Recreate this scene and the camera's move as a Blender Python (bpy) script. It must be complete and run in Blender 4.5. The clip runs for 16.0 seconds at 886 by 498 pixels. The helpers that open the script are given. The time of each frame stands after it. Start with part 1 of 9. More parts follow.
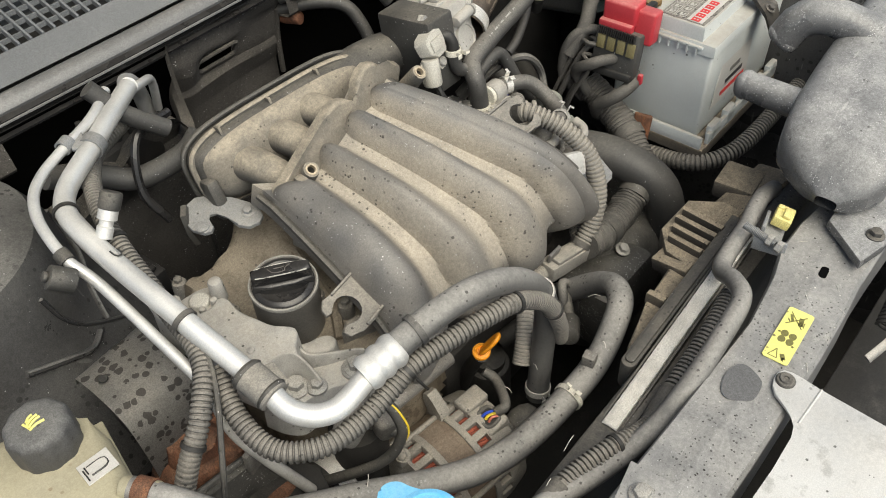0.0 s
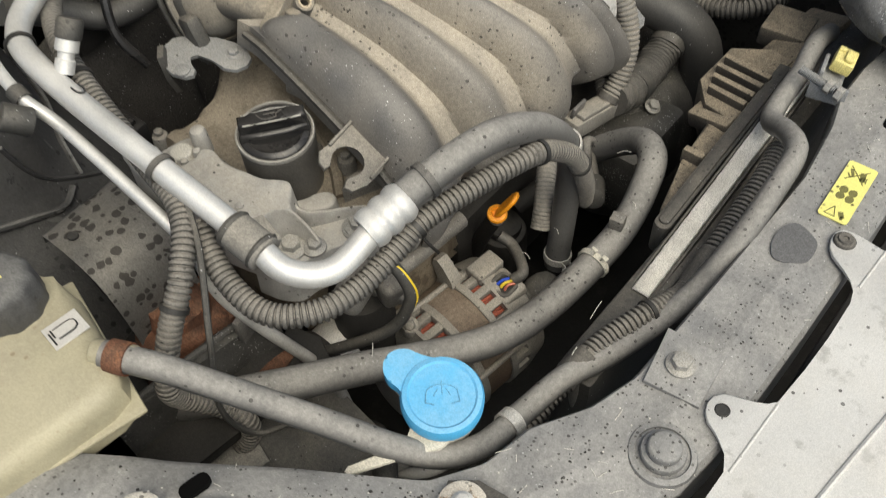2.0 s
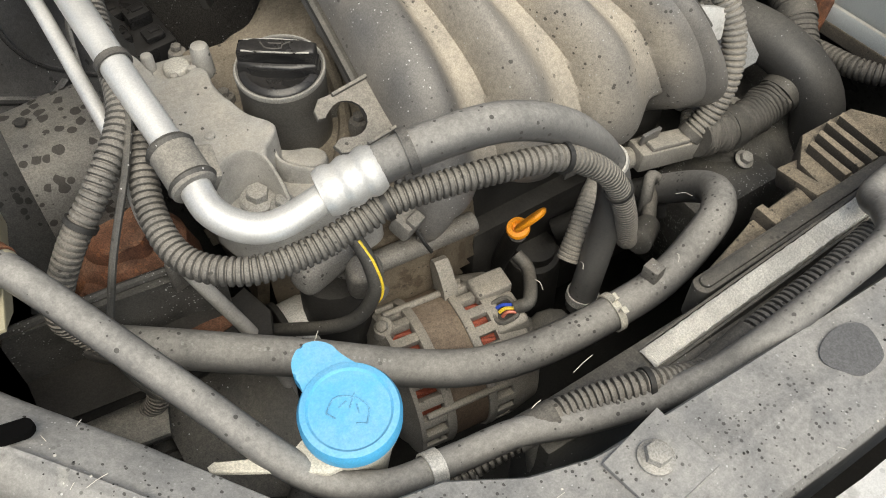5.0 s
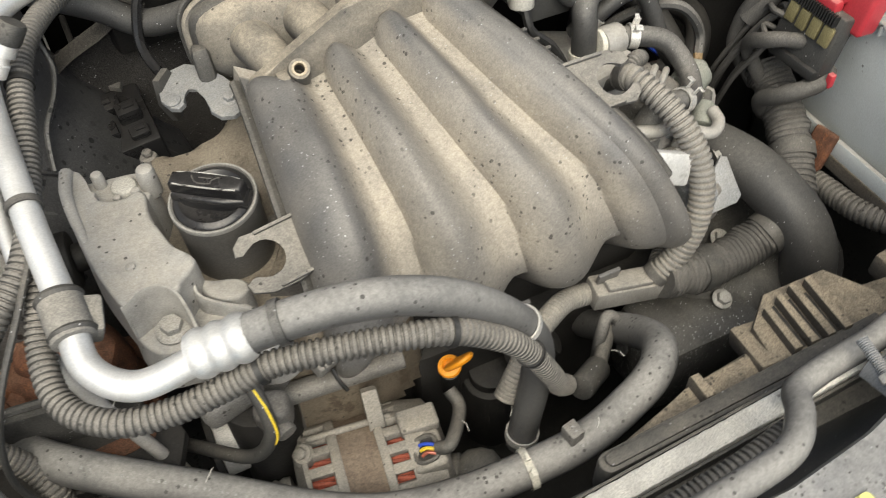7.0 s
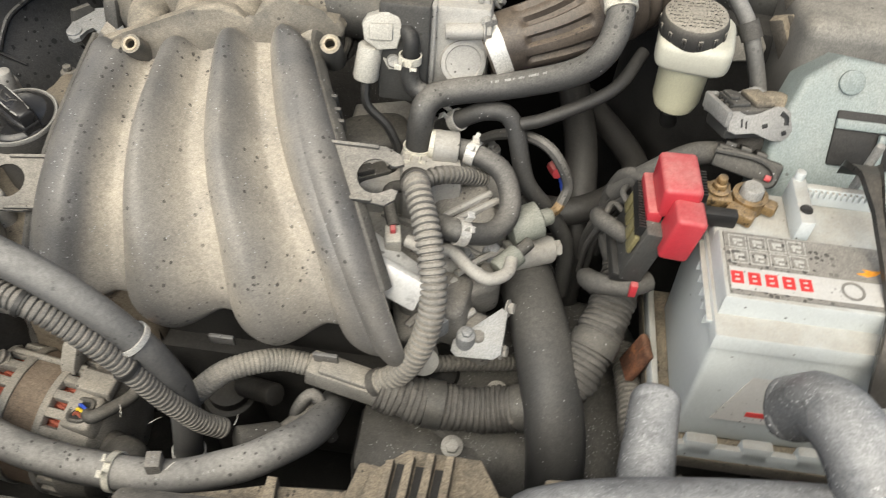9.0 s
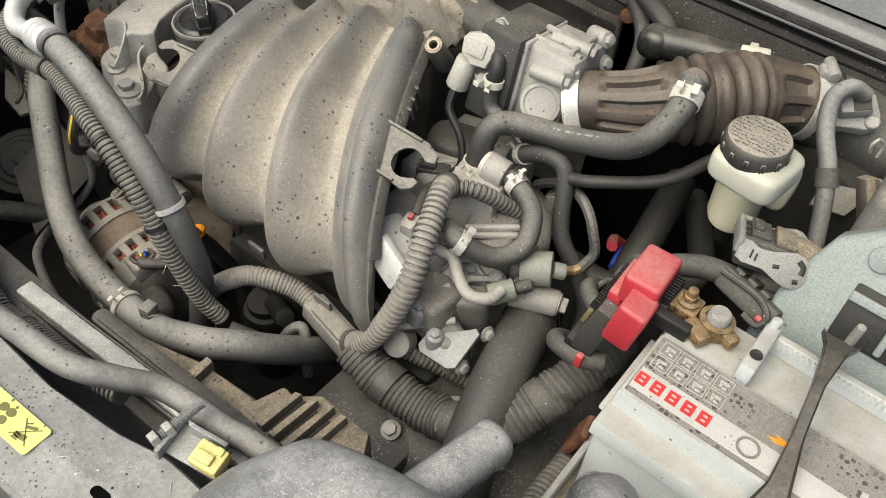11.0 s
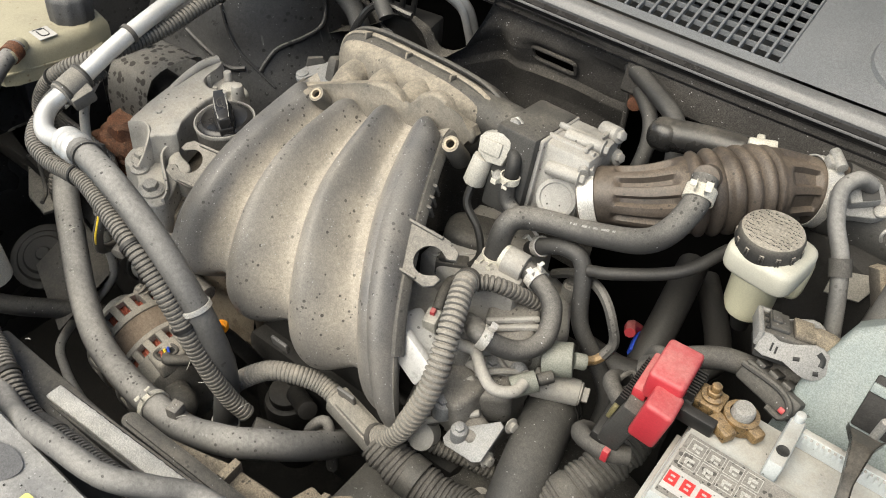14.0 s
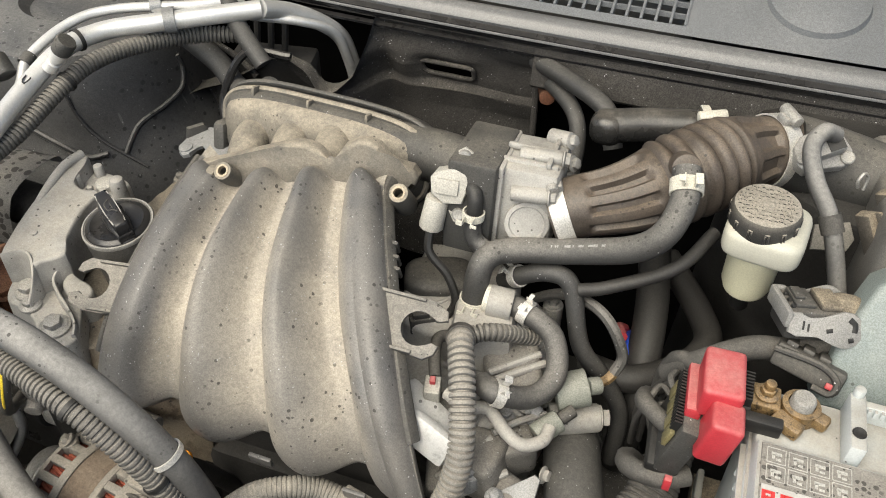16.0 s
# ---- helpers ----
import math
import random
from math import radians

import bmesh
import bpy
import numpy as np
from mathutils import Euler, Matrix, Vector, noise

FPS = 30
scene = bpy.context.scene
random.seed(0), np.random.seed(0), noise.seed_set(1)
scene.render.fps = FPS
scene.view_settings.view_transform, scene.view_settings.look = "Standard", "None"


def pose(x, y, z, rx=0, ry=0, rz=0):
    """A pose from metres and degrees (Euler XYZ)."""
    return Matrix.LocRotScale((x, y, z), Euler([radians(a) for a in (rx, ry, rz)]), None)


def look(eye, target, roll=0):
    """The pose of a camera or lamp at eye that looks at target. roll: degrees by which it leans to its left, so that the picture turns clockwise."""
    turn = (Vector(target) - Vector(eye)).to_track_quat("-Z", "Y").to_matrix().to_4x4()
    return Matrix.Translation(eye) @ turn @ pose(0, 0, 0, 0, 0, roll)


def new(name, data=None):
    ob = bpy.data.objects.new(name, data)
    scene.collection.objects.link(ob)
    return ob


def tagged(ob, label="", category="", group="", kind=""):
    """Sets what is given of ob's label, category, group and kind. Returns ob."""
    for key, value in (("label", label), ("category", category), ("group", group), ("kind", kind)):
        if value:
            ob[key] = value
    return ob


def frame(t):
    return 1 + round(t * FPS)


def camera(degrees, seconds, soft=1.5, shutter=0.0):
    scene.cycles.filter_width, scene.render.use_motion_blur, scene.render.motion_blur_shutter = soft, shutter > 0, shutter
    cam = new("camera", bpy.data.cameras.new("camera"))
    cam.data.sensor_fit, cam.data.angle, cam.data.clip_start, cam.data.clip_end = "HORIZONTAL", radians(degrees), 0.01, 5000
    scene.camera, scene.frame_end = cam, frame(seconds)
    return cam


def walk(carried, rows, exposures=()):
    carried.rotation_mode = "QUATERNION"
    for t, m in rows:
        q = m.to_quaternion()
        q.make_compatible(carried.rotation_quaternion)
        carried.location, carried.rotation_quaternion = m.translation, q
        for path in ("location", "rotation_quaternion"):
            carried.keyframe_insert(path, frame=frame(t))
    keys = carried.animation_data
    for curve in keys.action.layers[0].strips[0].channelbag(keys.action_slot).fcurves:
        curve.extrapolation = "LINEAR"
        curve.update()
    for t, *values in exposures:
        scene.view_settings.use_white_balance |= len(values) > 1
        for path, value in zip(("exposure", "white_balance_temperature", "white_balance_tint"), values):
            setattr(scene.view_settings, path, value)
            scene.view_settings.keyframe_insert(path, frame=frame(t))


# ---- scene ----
cam = camera(55.9, 16.0, 1.0, 0.25)
PATH = [
    (0, (-0.5267, -0.0967, 1.4738), (-0.1113, 0.2823, 0.9048), -3.65),
    (0.5, (-0.5274, -0.0959, 1.4729), (-0.1164, 0.2802, 0.8987), -3.79),
    (1, (-0.5274, -0.0959, 1.4719), (-0.1290, 0.2746, 0.8854), -4.10),
    (1.5, (-0.5209, -0.0839, 1.4484), (-0.1410, 0.2729, 0.8414), -4.07),
    (2, (-0.5053, -0.0643, 1.3831), (-0.1565, 0.2687, 0.7448), -4.40),
    (2.5, (-0.4782, -0.0636, 1.3111), (-0.1590, 0.2432, 0.6447), -3.06),
    (3, (-0.4531, -0.0491, 1.2451), (-0.1552, 0.2408, 0.5617), -0.56),
    (3.5, (-0.4445, -0.0364, 1.2405), (-0.1511, 0.2754, 0.5648), 1.54),
    (4, (-0.4207, -0.0427, 1.2429), (-0.1354, 0.3094, 0.5836), 2.15),
    (4.2, (-0.4121, -0.0491, 1.2523), (-0.1265, 0.3159, 0.6002), 2.37),
    (6.3, (-0.3895, -0.1217, 1.3199), (-0.1357, 0.3472, 0.7234), -3.59),
    (6.5, (-0.3572, -0.1045, 1.3327), (-0.1211, 0.3606, 0.7261), -4.08),
    (7, (-0.2356, -0.0839, 1.3362), (-0.0311, 0.3875, 0.7230), -2.53),
    (7.5, (-0.1432, -0.1068, 1.3538), (0.0081, 0.3862, 0.7421), -0.79),
    (8, (-0.0067, -0.1740, 1.3552), (0.0547, 0.3615, 0.7640), 0.56),
    (8.5, (0.0975, -0.1866, 1.3650), (0.0888, 0.3572, 0.7783), 1.42),
    (9, (0.2042, -0.1235, 1.3665), (0.1672, 0.4024, 0.7649), 4.32),
    (9.5, (0.2954, -0.0952, 1.3832), (0.1875, 0.4306, 0.7900), 5.27),
    (10, (0.3923, -0.0865, 1.3955), (0.1721, 0.4035, 0.8027), 8.79),
    (10.2, (0.4204, -0.0890, 1.3925), (0.1641, 0.3816, 0.7984), 8.55),
    (12.5, (0.4566, -0.0963, 1.4110), (0.1479, 0.3653, 0.8351), 8.01),
    (13, (0.4534, -0.0953, 1.4143), (0.1402, 0.3701, 0.8439), 7.87),
    (13.5, (0.4403, -0.0976, 1.4242), (0.1218, 0.3743, 0.8622), 7.25),
    (14, (0.4203, -0.0965, 1.4316), (0.1020, 0.3892, 0.8814), 6.02),
    (14.5, (0.3798, -0.0923, 1.4274), (0.0827, 0.4122, 0.8823), 4.43),
    (15, (0.3031, -0.0785, 1.4328), (0.0442, 0.4492, 0.8901), 2.97),
    (15.5, (0.2699, -0.0650, 1.4191), (0.0668, 0.4832, 0.8730), 1.45),
    (16, (0.2702, -0.0672, 1.4150), (0.0881, 0.4835, 0.8641), 1.45),
]
EXPOSURES = [(0, 0.60, 7050, 3), (1, 0.53, 7050, 3), (2, 0.42, 7100, 3), (2.7, 0.38, 7100, 3), (4, 0.55, 7100, 4), (6.5, 0.68, 6950, 3), (7.5, 0.80, 7000, 4), (9, 0.82, 7000, 4), (10, 0.72, 7050, 4), (12.5, 0.74, 7100, 4), (13.5, 0.82, 7100, 4), (15, 0.90, 7080, 4), (16, 0.81, 7080, 4)]
walk(cam, [(t, look(eye, target, roll)) for t, eye, target, roll in PATH], EXPOSURES)

# ---- world and light ----
world = bpy.data.worlds.new("sky")
scene.world = world
world.use_nodes = True
wn, wl = world.node_tree.nodes, world.node_tree.links
sky = wn.new("ShaderNodeTexSky")
sky.sky_type, sky.sun_disc = "NISHITA", False
SUN_EL, SUN_AZ = 58.0, 200.0
sky.sun_elevation, sky.sun_rotation = radians(SUN_EL), radians(SUN_AZ)
sky.dust_density, sky.air_density, sky.ozone_density = 3.0, 0.7, 0.4
wl.new(sky.outputs[0], wn["Background"].inputs[0])
wn["Background"].inputs[1].default_value = 0.115
sun = new("sun", bpy.data.lights.new("sun", "SUN"))
sun.data.energy, sun.data.angle, sun.data.color = 2.2, radians(60), (1.0, 0.97, 0.93)
az, el = radians(SUN_AZ), radians(SUN_EL)
sun.matrix_world = look((3 * math.sin(az) * math.cos(el), 3 * math.cos(az) * math.cos(el), 1 + 3 * math.sin(el)), (0, 0.3, 0.8))


# ---- shape helpers ----
def V(*a):
    return Vector(a)


def link_mesh(name, bm, material, smooth=True, sharp=40):
    me = bpy.data.meshes.new(name)
    bmesh.ops.recalc_face_normals(bm, faces=bm.faces)
    if smooth:
        lim = radians(sharp)
        for f in bm.faces:
            f.smooth = True
        for e in bm.edges:
            if len(e.link_faces) == 2 and e.calc_face_angle(0) > lim:
                e.smooth = False
    bm.to_mesh(me)
    bm.free()
    me.materials.append(material)
    return new(name, me)


def part(name, bm, material, parent, label="", smooth=True):
    """A mesh in world coordinates, linked as one part under its thing."""
    ob = link_mesh(name, bm, material, smooth)
    ob.parent = parent
    ob.matrix_parent_inverse = (parent.matrix_parent_inverse @ parent.matrix_basis).inverted() if parent.type == "EMPTY" else Matrix()
    if label:
        ob["label"] = label
    return ob


def thing(name, base, label, category, group="", kind=""):
    e = new(name)
    e.empty_display_size = 0.02
    e.location = base
    return tagged(e, label, category, group, kind)


def solo(name, bm, material, label, category, group="", kind="", smooth=True):
    return tagged(link_mesh(name, bm, material, smooth), label, category, group, kind)


def B():
    return bmesh.new()


def merge(bm, src, m=None):
    m = m or Matrix()
    vs = [bm.verts.new(m @ v.co) for v in src.verts]
    src.verts.index_update()
    for f in src.faces:
        bm.faces.new([vs[v.index] for v in f.verts])
    src.free()
    return bm


def basis(axis, origin=(0, 0, 0), side=None):
    """A frame whose z runs along axis (and whose x leans towards side)."""
    z = Vector(axis).normalized()
    s = Vector(side) if side else (V(1, 0, 0) if abs(z.x) < 0.8 else V(0, 1, 0))
    y = z.cross(s).normalized()
    x = y.cross(z)
    m = Matrix((x, y, z)).transposed().to_4x4()
    m.translation = origin
    return m


def box(bm, c, s, m=None, bev=0.002, seg=2):
    t = bmesh.new()
    bmesh.ops.create_cube(t, size=1)
    for v in t.verts:
        v.co = Vector((v.co.x * s[0], v.co.y * s[1], v.co.z * s[2]))
    if bev:
        bmesh.ops.bevel(t, geom=t.edges[:], offset=min(bev, 0.45 * min(s)), segments=seg, affect="EDGES", profile=0.5)
    return merge(bm, t, (m or Matrix()) @ Matrix.Translation(c))


def boxat(bm, c, s, rz=0, rx=0, ry=0, bev=0.002, seg=2):
    return box(bm, (0, 0, 0), s, pose(*c, rx, ry, rz), bev, seg)


def prism(bm, poly, h0, h1, m=None, bev=0.0, seg=2):
    """A flat outline, given in x and y, made solid from h0 to h1."""
    t = bmesh.new()
    lo = [t.verts.new((x, y, h0)) for x, y in poly]
    hi = [t.verts.new((x, y, h1)) for x, y in poly]
    t.faces.new(lo[::-1])
    top = t.faces.new(hi)
    n = len(poly)
    for i in range(n):
        t.faces.new((lo[i], lo[(i + 1) % n], hi[(i + 1) % n], hi[i]))
    if bev:
        bmesh.ops.bevel(t, geom=list(top.edges), offset=bev, segments=seg, affect="EDGES", profile=0.5)
    return merge(bm, t, m)


def lathe(bm, prof, m, n=24, wob=0):
    """prof: (radius, height) pairs along the z of m, closed at both ends where the radius is 0."""
    t = bmesh.new()
    rings = []
    for r, h in prof:
        if r <= 1e-6:
            rings.append([t.verts.new((0, 0, h))])
        else:
            rings.append([t.verts.new((r * math.cos(2 * math.pi * i / n), r * math.sin(2 * math.pi * i / n), h)) for i in range(n)])
    for a, b in zip(rings, rings[1:]):
        for i in range(n):
            j = (i + 1) % n
            q = [a[i % len(a)], a[j % len(a)], b[j % len(b)], b[i % len(b)]]
            q = list(dict.fromkeys(q))
            if len(q) > 2:
                t.faces.new(q)
    return merge(bm, t, m)


def cyl(bm, p0, p1, r0, r1=None, n=20, bev=0.0015):
    p0, p1 = Vector(p0), Vector(p1)
    h = (p1 - p0).length
    r1 = r0 if r1 is None else r1
    b = min(bev, h * 0.3, r0 * 0.5, r1 * 0.5)
    prof = [(0, 0), (r0 - b, 0), (r0 - b * 0.3, b * 0.3), (r0, b), (r1, h - b), (r1 - b * 0.3, h - b * 0.3), (r1 - b, h), (0, h)]
    return lathe(bm, prof, basis(p1 - p0, p0), n)


def hexbolt(bm, p, axis, r, flange=True):
    m = basis(axis, p)
    if flange:
        lathe(bm, [(0, 0), (r * 1.45, 0), (r * 1.45, r * 0.2), (r * 1.0, r * 0.4), (0, r * 0.4)], m, 20)
    prism(bm, [(r * math.cos(math.pi * i / 3), r * math.sin(math.pi * i / 3)) for i in range(6)], r * 0.3, r * 1.15, m, r * 0.15)
    return bm


def spline(pts, step=0.006):
    """A smooth line through the points, at even steps."""
    c = [Vector(p) for p in pts]
    c = [2 * c[0] - c[1]] + c + [2 * c[-1] - c[-2]]
    raw = []
    for i in range(1, len(c) - 2):
        p0, p1, p2, p3 = c[i - 1:i + 3]
        for k in range(40):
            u = k / 40
            raw.append(0.5 * (2 * p1 + (p2 - p0) * u + (2 * p0 - 5 * p1 + 4 * p2 - p3) * u * u + (3 * p1 - p0 - 3 * p2 + p3) * u ** 3))
    raw.append(c[-2])
    acc = [0.0]
    for a, b in zip(raw, raw[1:]):
        acc.append(acc[-1] + (b - a).length)
    n = max(3, int(acc[-1] / step) + 1)
    out, j = [], 0
    for k in range(n):
        s = acc[-1] * k / (n - 1)
        while j < len(acc) - 2 and acc[j + 1] < s:
            j += 1
        u = (s - acc[j]) / max(1e-9, acc[j + 1] - acc[j])
        out.append(raw[j].lerp(raw[j + 1], min(1, u)))
    return out, acc[-1]


def frames_along(line):
    """Frames that turn as little as possible along a line."""
    res, up = [], None
    for i, p in enumerate(line):
        d = (line[min(i + 1, len(line) - 1)] - line[max(i - 1, 0)]).normalized()
        if up is None:
            up = d.orthogonal().normalized()
        up = (up - d * up.dot(d)).normalized()
        res.append((p, d, up, d.cross(up)))
    return res


def sweep(bm, pts, r, n=14, pitch=0, depth=0, caps=True, r_end=None, squash=1.0, lumps=0.0):
    """A tube through pts. pitch and depth give it rings; lumps an uneven, wrapped skin."""
    step = pitch / 6 if pitch else max(0.003, r * 0.45)
    line, length = spline(pts, step)
    t = bmesh.new()
    rings = []
    fr = frames_along(line)
    for k, (p, d, a, b) in enumerate(fr):
        u = k / (len(fr) - 1)
        q = r if r_end is None else r + (r_end - r) * u
        if pitch:
            q += depth * (0.9, 1.0, 1.0, 0.9, -0.9, -0.9)[k % 6] - depth * 0.5
        ring = []
        for i in range(n):
            w = 2 * math.pi * i / n
            qq = q * (1 + lumps * noise.noise(p * 90 + V(math.cos(w), math.sin(w), 0) * 1.3)) if lumps else q
            ring.append(t.verts.new(p + a * (qq * math.cos(w)) + b * (qq * squash * math.sin(w))))
        rings.append(ring)
    for x, y in zip(rings, rings[1:]):
        for i in range(n):
            j = (i + 1) % n
            t.faces.new((x[i], x[j], y[j], y[i]))
    if caps:
        t.faces.new(rings[0][::-1])
        t.faces.new(rings[-1])
    return merge(bm, t)


def band(bm, pts, at, r, w=0.008, n=24, thick=0.0015):
    """A ring round a tube that runs through pts, at a share of its length."""
    line, length = spline(pts, 0.002)
    i = int(at * (len(line) - 1))
    p, d, a, b = frames_along(line)[i]
    return lathe(bm, [(r, -w / 2), (r + thick, -w / 2), (r + thick, w / 2), (r, w / 2)], basis(d, p), n)


def grid(bm, fn, nu, nv):
    vs = [[bm.verts.new(fn(i / (nu - 1), j / (nv - 1))) for j in range(nv)] for i in range(nu)]
    for i in range(nu - 1):
        for j in range(nv - 1):
            bm.faces.new((vs[i][j], vs[i + 1][j], vs[i + 1][j + 1], vs[i][j + 1]))
    return vs


# ---- materials ----
def mat(name, base, rough=0.6, metal=0.0, dust=0.0, dust_col=(0.40, 0.34, 0.26), spots=0.0, spot_col=(0.03, 0.028, 0.025), vary=0.25, bump=0.25,
        fine=260.0, coarse=22.0, spot_scale=230.0, worn=None, worn_amt=0.0, coat=0.0, flecks=0.0, dust_attr=False, up=0.85, grit=0.2, scuffs=0.0, spot_size=0.38, patchy=0.15):
    """A surface with grain and stains at two sizes, settled dust, dried drops (spots), and worn or bare patches."""
    m = bpy.data.materials.new(name)
    m.use_nodes = True
    nt = m.node_tree
    nd, ln = nt.nodes, nt.links
    bs = nd["Principled BSDF"]
    geo = nd.new("ShaderNodeNewGeometry")
    pos = geo.outputs["Position"]

    def tex_noise(scale, detail=4.0, rough_=0.6):
        t = nd.new("ShaderNodeTexNoise")
        t.inputs["Scale"].default_value, t.inputs["Detail"].default_value, t.inputs["Roughness"].default_value = scale, detail, rough_
        ln.new(pos, t.inputs["Vector"])
        return t.outputs["Fac"]

    def ramp(src, lo, hi, a=0.0, b=1.0):
        r = nd.new("ShaderNodeMapRange")
        r.interpolation_type = "SMOOTHSTEP"
        for k, v in zip(("From Min", "From Max", "To Min", "To Max"), (lo, hi, a, b)):
            r.inputs[k].default_value = v
        ln.new(src, r.inputs["Value"])
        return r.outputs[0]

    def op(kind, a, b):
        o = nd.new("ShaderNodeMath")
        o.operation, o.use_clamp = kind, kind != "ADD"
        for i, s in enumerate((a, b)):
            if isinstance(s, (int, float)):
                o.inputs[i].default_value = s
            else:
                ln.new(s, o.inputs[i])
        return o.outputs[0]

    def mix(fac, a, b):
        x = nd.new("ShaderNodeMix")
        x.data_type = "RGBA"
        if isinstance(fac, (int, float)):
            x.inputs["Factor"].default_value = fac
        else:
            ln.new(fac, x.inputs["Factor"])
        for k, s in (("A", a), ("B", b)):
            i = [q for q in x.inputs if q.name == k and q.type == "RGBA"][0]
            if isinstance(s, tuple):
                i.default_value = (*s, 1)
            else:
                ln.new(s, i)
        return [o for o in x.outputs if o.type == "RGBA"][0]

    n1, n2 = tex_noise(coarse, 2.0, 0.5), tex_noise(fine, 3.0)
    dark = tuple(c * (1 - vary) for c in base)
    light = tuple(min(1, c * (1 + vary)) for c in base)
    col = mix(ramp(n1, 0.2, 0.8), dark, light)
    col = mix(op("MULTIPLY", ramp(n2, 0.35, 0.75), 0.35), col, light)
    rgh = ramp(n1, 0.2, 0.8, max(0.03, rough - 0.1), min(1, rough + 0.1))
    met = metal
    if worn:
        wm = op("MULTIPLY", ramp(tex_noise(coarse * 2.2, 5.0, 0.7), 0.62 - 0.22 * worn_amt, 0.72 - 0.2 * worn_amt), 1.0)
        col = mix(wm, col, worn)
    if dust:
        sep = nd.new("ShaderNodeSeparateXYZ")
        ln.new(geo.outputs["Normal"], sep.inputs[0])
        face = ramp(sep.outputs[2], -0.1, up + 0.35)
        cloud = ramp(op("ADD", op("MULTIPLY", tex_noise(coarse * 1.3, 5.0, 0.6), 0.78), op("MULTIPLY", n2, 0.22)), 0.52 - 0.46 * dust, 0.92 - 0.33 * dust, 0.22, 0.95)
        dm = op("MULTIPLY", face, cloud)
        if dust_attr:
            at = nd.new("ShaderNodeAttribute")
            at.attribute_name = "dust"
            dm = op("MULTIPLY", op("ADD", op("MULTIPLY", cloud, 0.55), 0.45), at.outputs["Fac"])
        dm = op("MULTIPLY", dm, min(1.0, 0.55 + 0.45 * dust))
        dcol = mix(ramp(n2, 0.3, 0.7), tuple(c * 0.88 for c in dust_col), tuple(c * 1.08 for c in dust_col))
        col = mix(dm, col, dcol)
        rr = nd.new("ShaderNodeMix")
        ln.new(dm, rr.inputs[0])
        ln.new(rgh, rr.inputs[2])
        rr.inputs[3].default_value = 0.92
        rgh = rr.outputs[0]
        if metal:
            mm = nd.new("ShaderNodeMath")
            mm.operation = "MULTIPLY_ADD"
            ln.new(dm, mm.inputs[0])
            mm.inputs[1].default_value, mm.inputs[2].default_value = -metal, metal
            met = mm.outputs[0]
    if grit:
        g1 = ramp(tex_noise(fine * 3.1, 2.0, 0.8), 0.35, 0.65, 1 - grit, 1 + grit)
        hsv = nd.new("ShaderNodeHueSaturation")
        ln.new(g1, hsv.inputs["Value"])
        ln.new(col, hsv.inputs["Color"])
        col = hsv.outputs[0]
    if spots:
        vo = nd.new("ShaderNodeTexVoronoi")
        vo.inputs["Scale"].default_value = spot_scale
        ln.new(pos, vo.inputs["Vector"])
        sc = nd.new("ShaderNodeSeparateColor")
        ln.new(vo.outputs["Color"], sc.inputs[0])
        size = op("MULTIPLY", ramp(sc.outputs[0], 1 - spots, 1.0), spot_size)
        hit = ramp(op("SUBTRACT", size, vo.outputs["Distance"]), 0.0, 0.05)
        patch = ramp(tex_noise(11.0, 2.0), 0.42, 0.56, patchy, 1.0)
        col = mix(op("MULTIPLY", op("MULTIPLY", hit, patch), 0.8), col, spot_col)
    if flecks:
        vo = nd.new("ShaderNodeTexVoronoi")
        vo.inputs["Scale"].default_value = 700.0
        ln.new(pos, vo.inputs["Vector"])
        sc = nd.new("ShaderNodeSeparateColor")
        ln.new(vo.outputs["Color"], sc.inputs[0])
        hit = ramp(op("SUBTRACT", op("MULTIPLY", ramp(sc.outputs[0], 1 - flecks, 1.0), 0.5), vo.outputs["Distance"]), 0.0, 0.08)
        col = mix(op("MULTIPLY", hit, ramp(tex_noise(30.0, 3.0), 0.4, 0.6)), col, (0.5, 0.5, 0.5))
    if scuffs:
        ang = nd.new("ShaderNodeMapping")
        ang.inputs["Rotation"].default_value = (0, 0, 0.9)
        ang.inputs["Scale"].default_value = (1.0, 7.0, 1.0)
        ln.new(pos, ang.inputs["Vector"])
        sv = nd.new("ShaderNodeTexVoronoi")
        sv.inputs["Scale"].default_value = 26.0
        ln.new(ang.outputs[0], sv.inputs["Vector"])
        ss = nd.new("ShaderNodeSeparateColor")
        ln.new(sv.outputs["Color"], ss.inputs[0])
        line_ = ramp(op("SUBTRACT", op("MULTIPLY", ramp(ss.outputs[0], 0.86, 1.0), 0.32), sv.outputs["Distance"]), 0.0, 0.05)
        col = mix(op("MULTIPLY", line_, scuffs), col, (0.62, 0.61, 0.58))
    ln.new(col, bs.inputs["Base Color"])
    ln.new(rgh, bs.inputs["Roughness"])
    if isinstance(met, (int, float)):
        bs.inputs["Metallic"].default_value = met
    else:
        ln.new(met, bs.inputs["Metallic"])
    bs.inputs["Coat Weight"].default_value = coat
    if bump:
        bp = nd.new("ShaderNodeBump")
        bp.inputs["Strength"].default_value, bp.inputs["Distance"].default_value = bump, 0.0012
        ln.new(op("ADD", op("MULTIPLY", n2, 0.6), op("MULTIPLY", n1, 0.4)), bp.inputs["Height"])
        ln.new(bp.outputs[0], bs.inputs["Normal"])
    return m


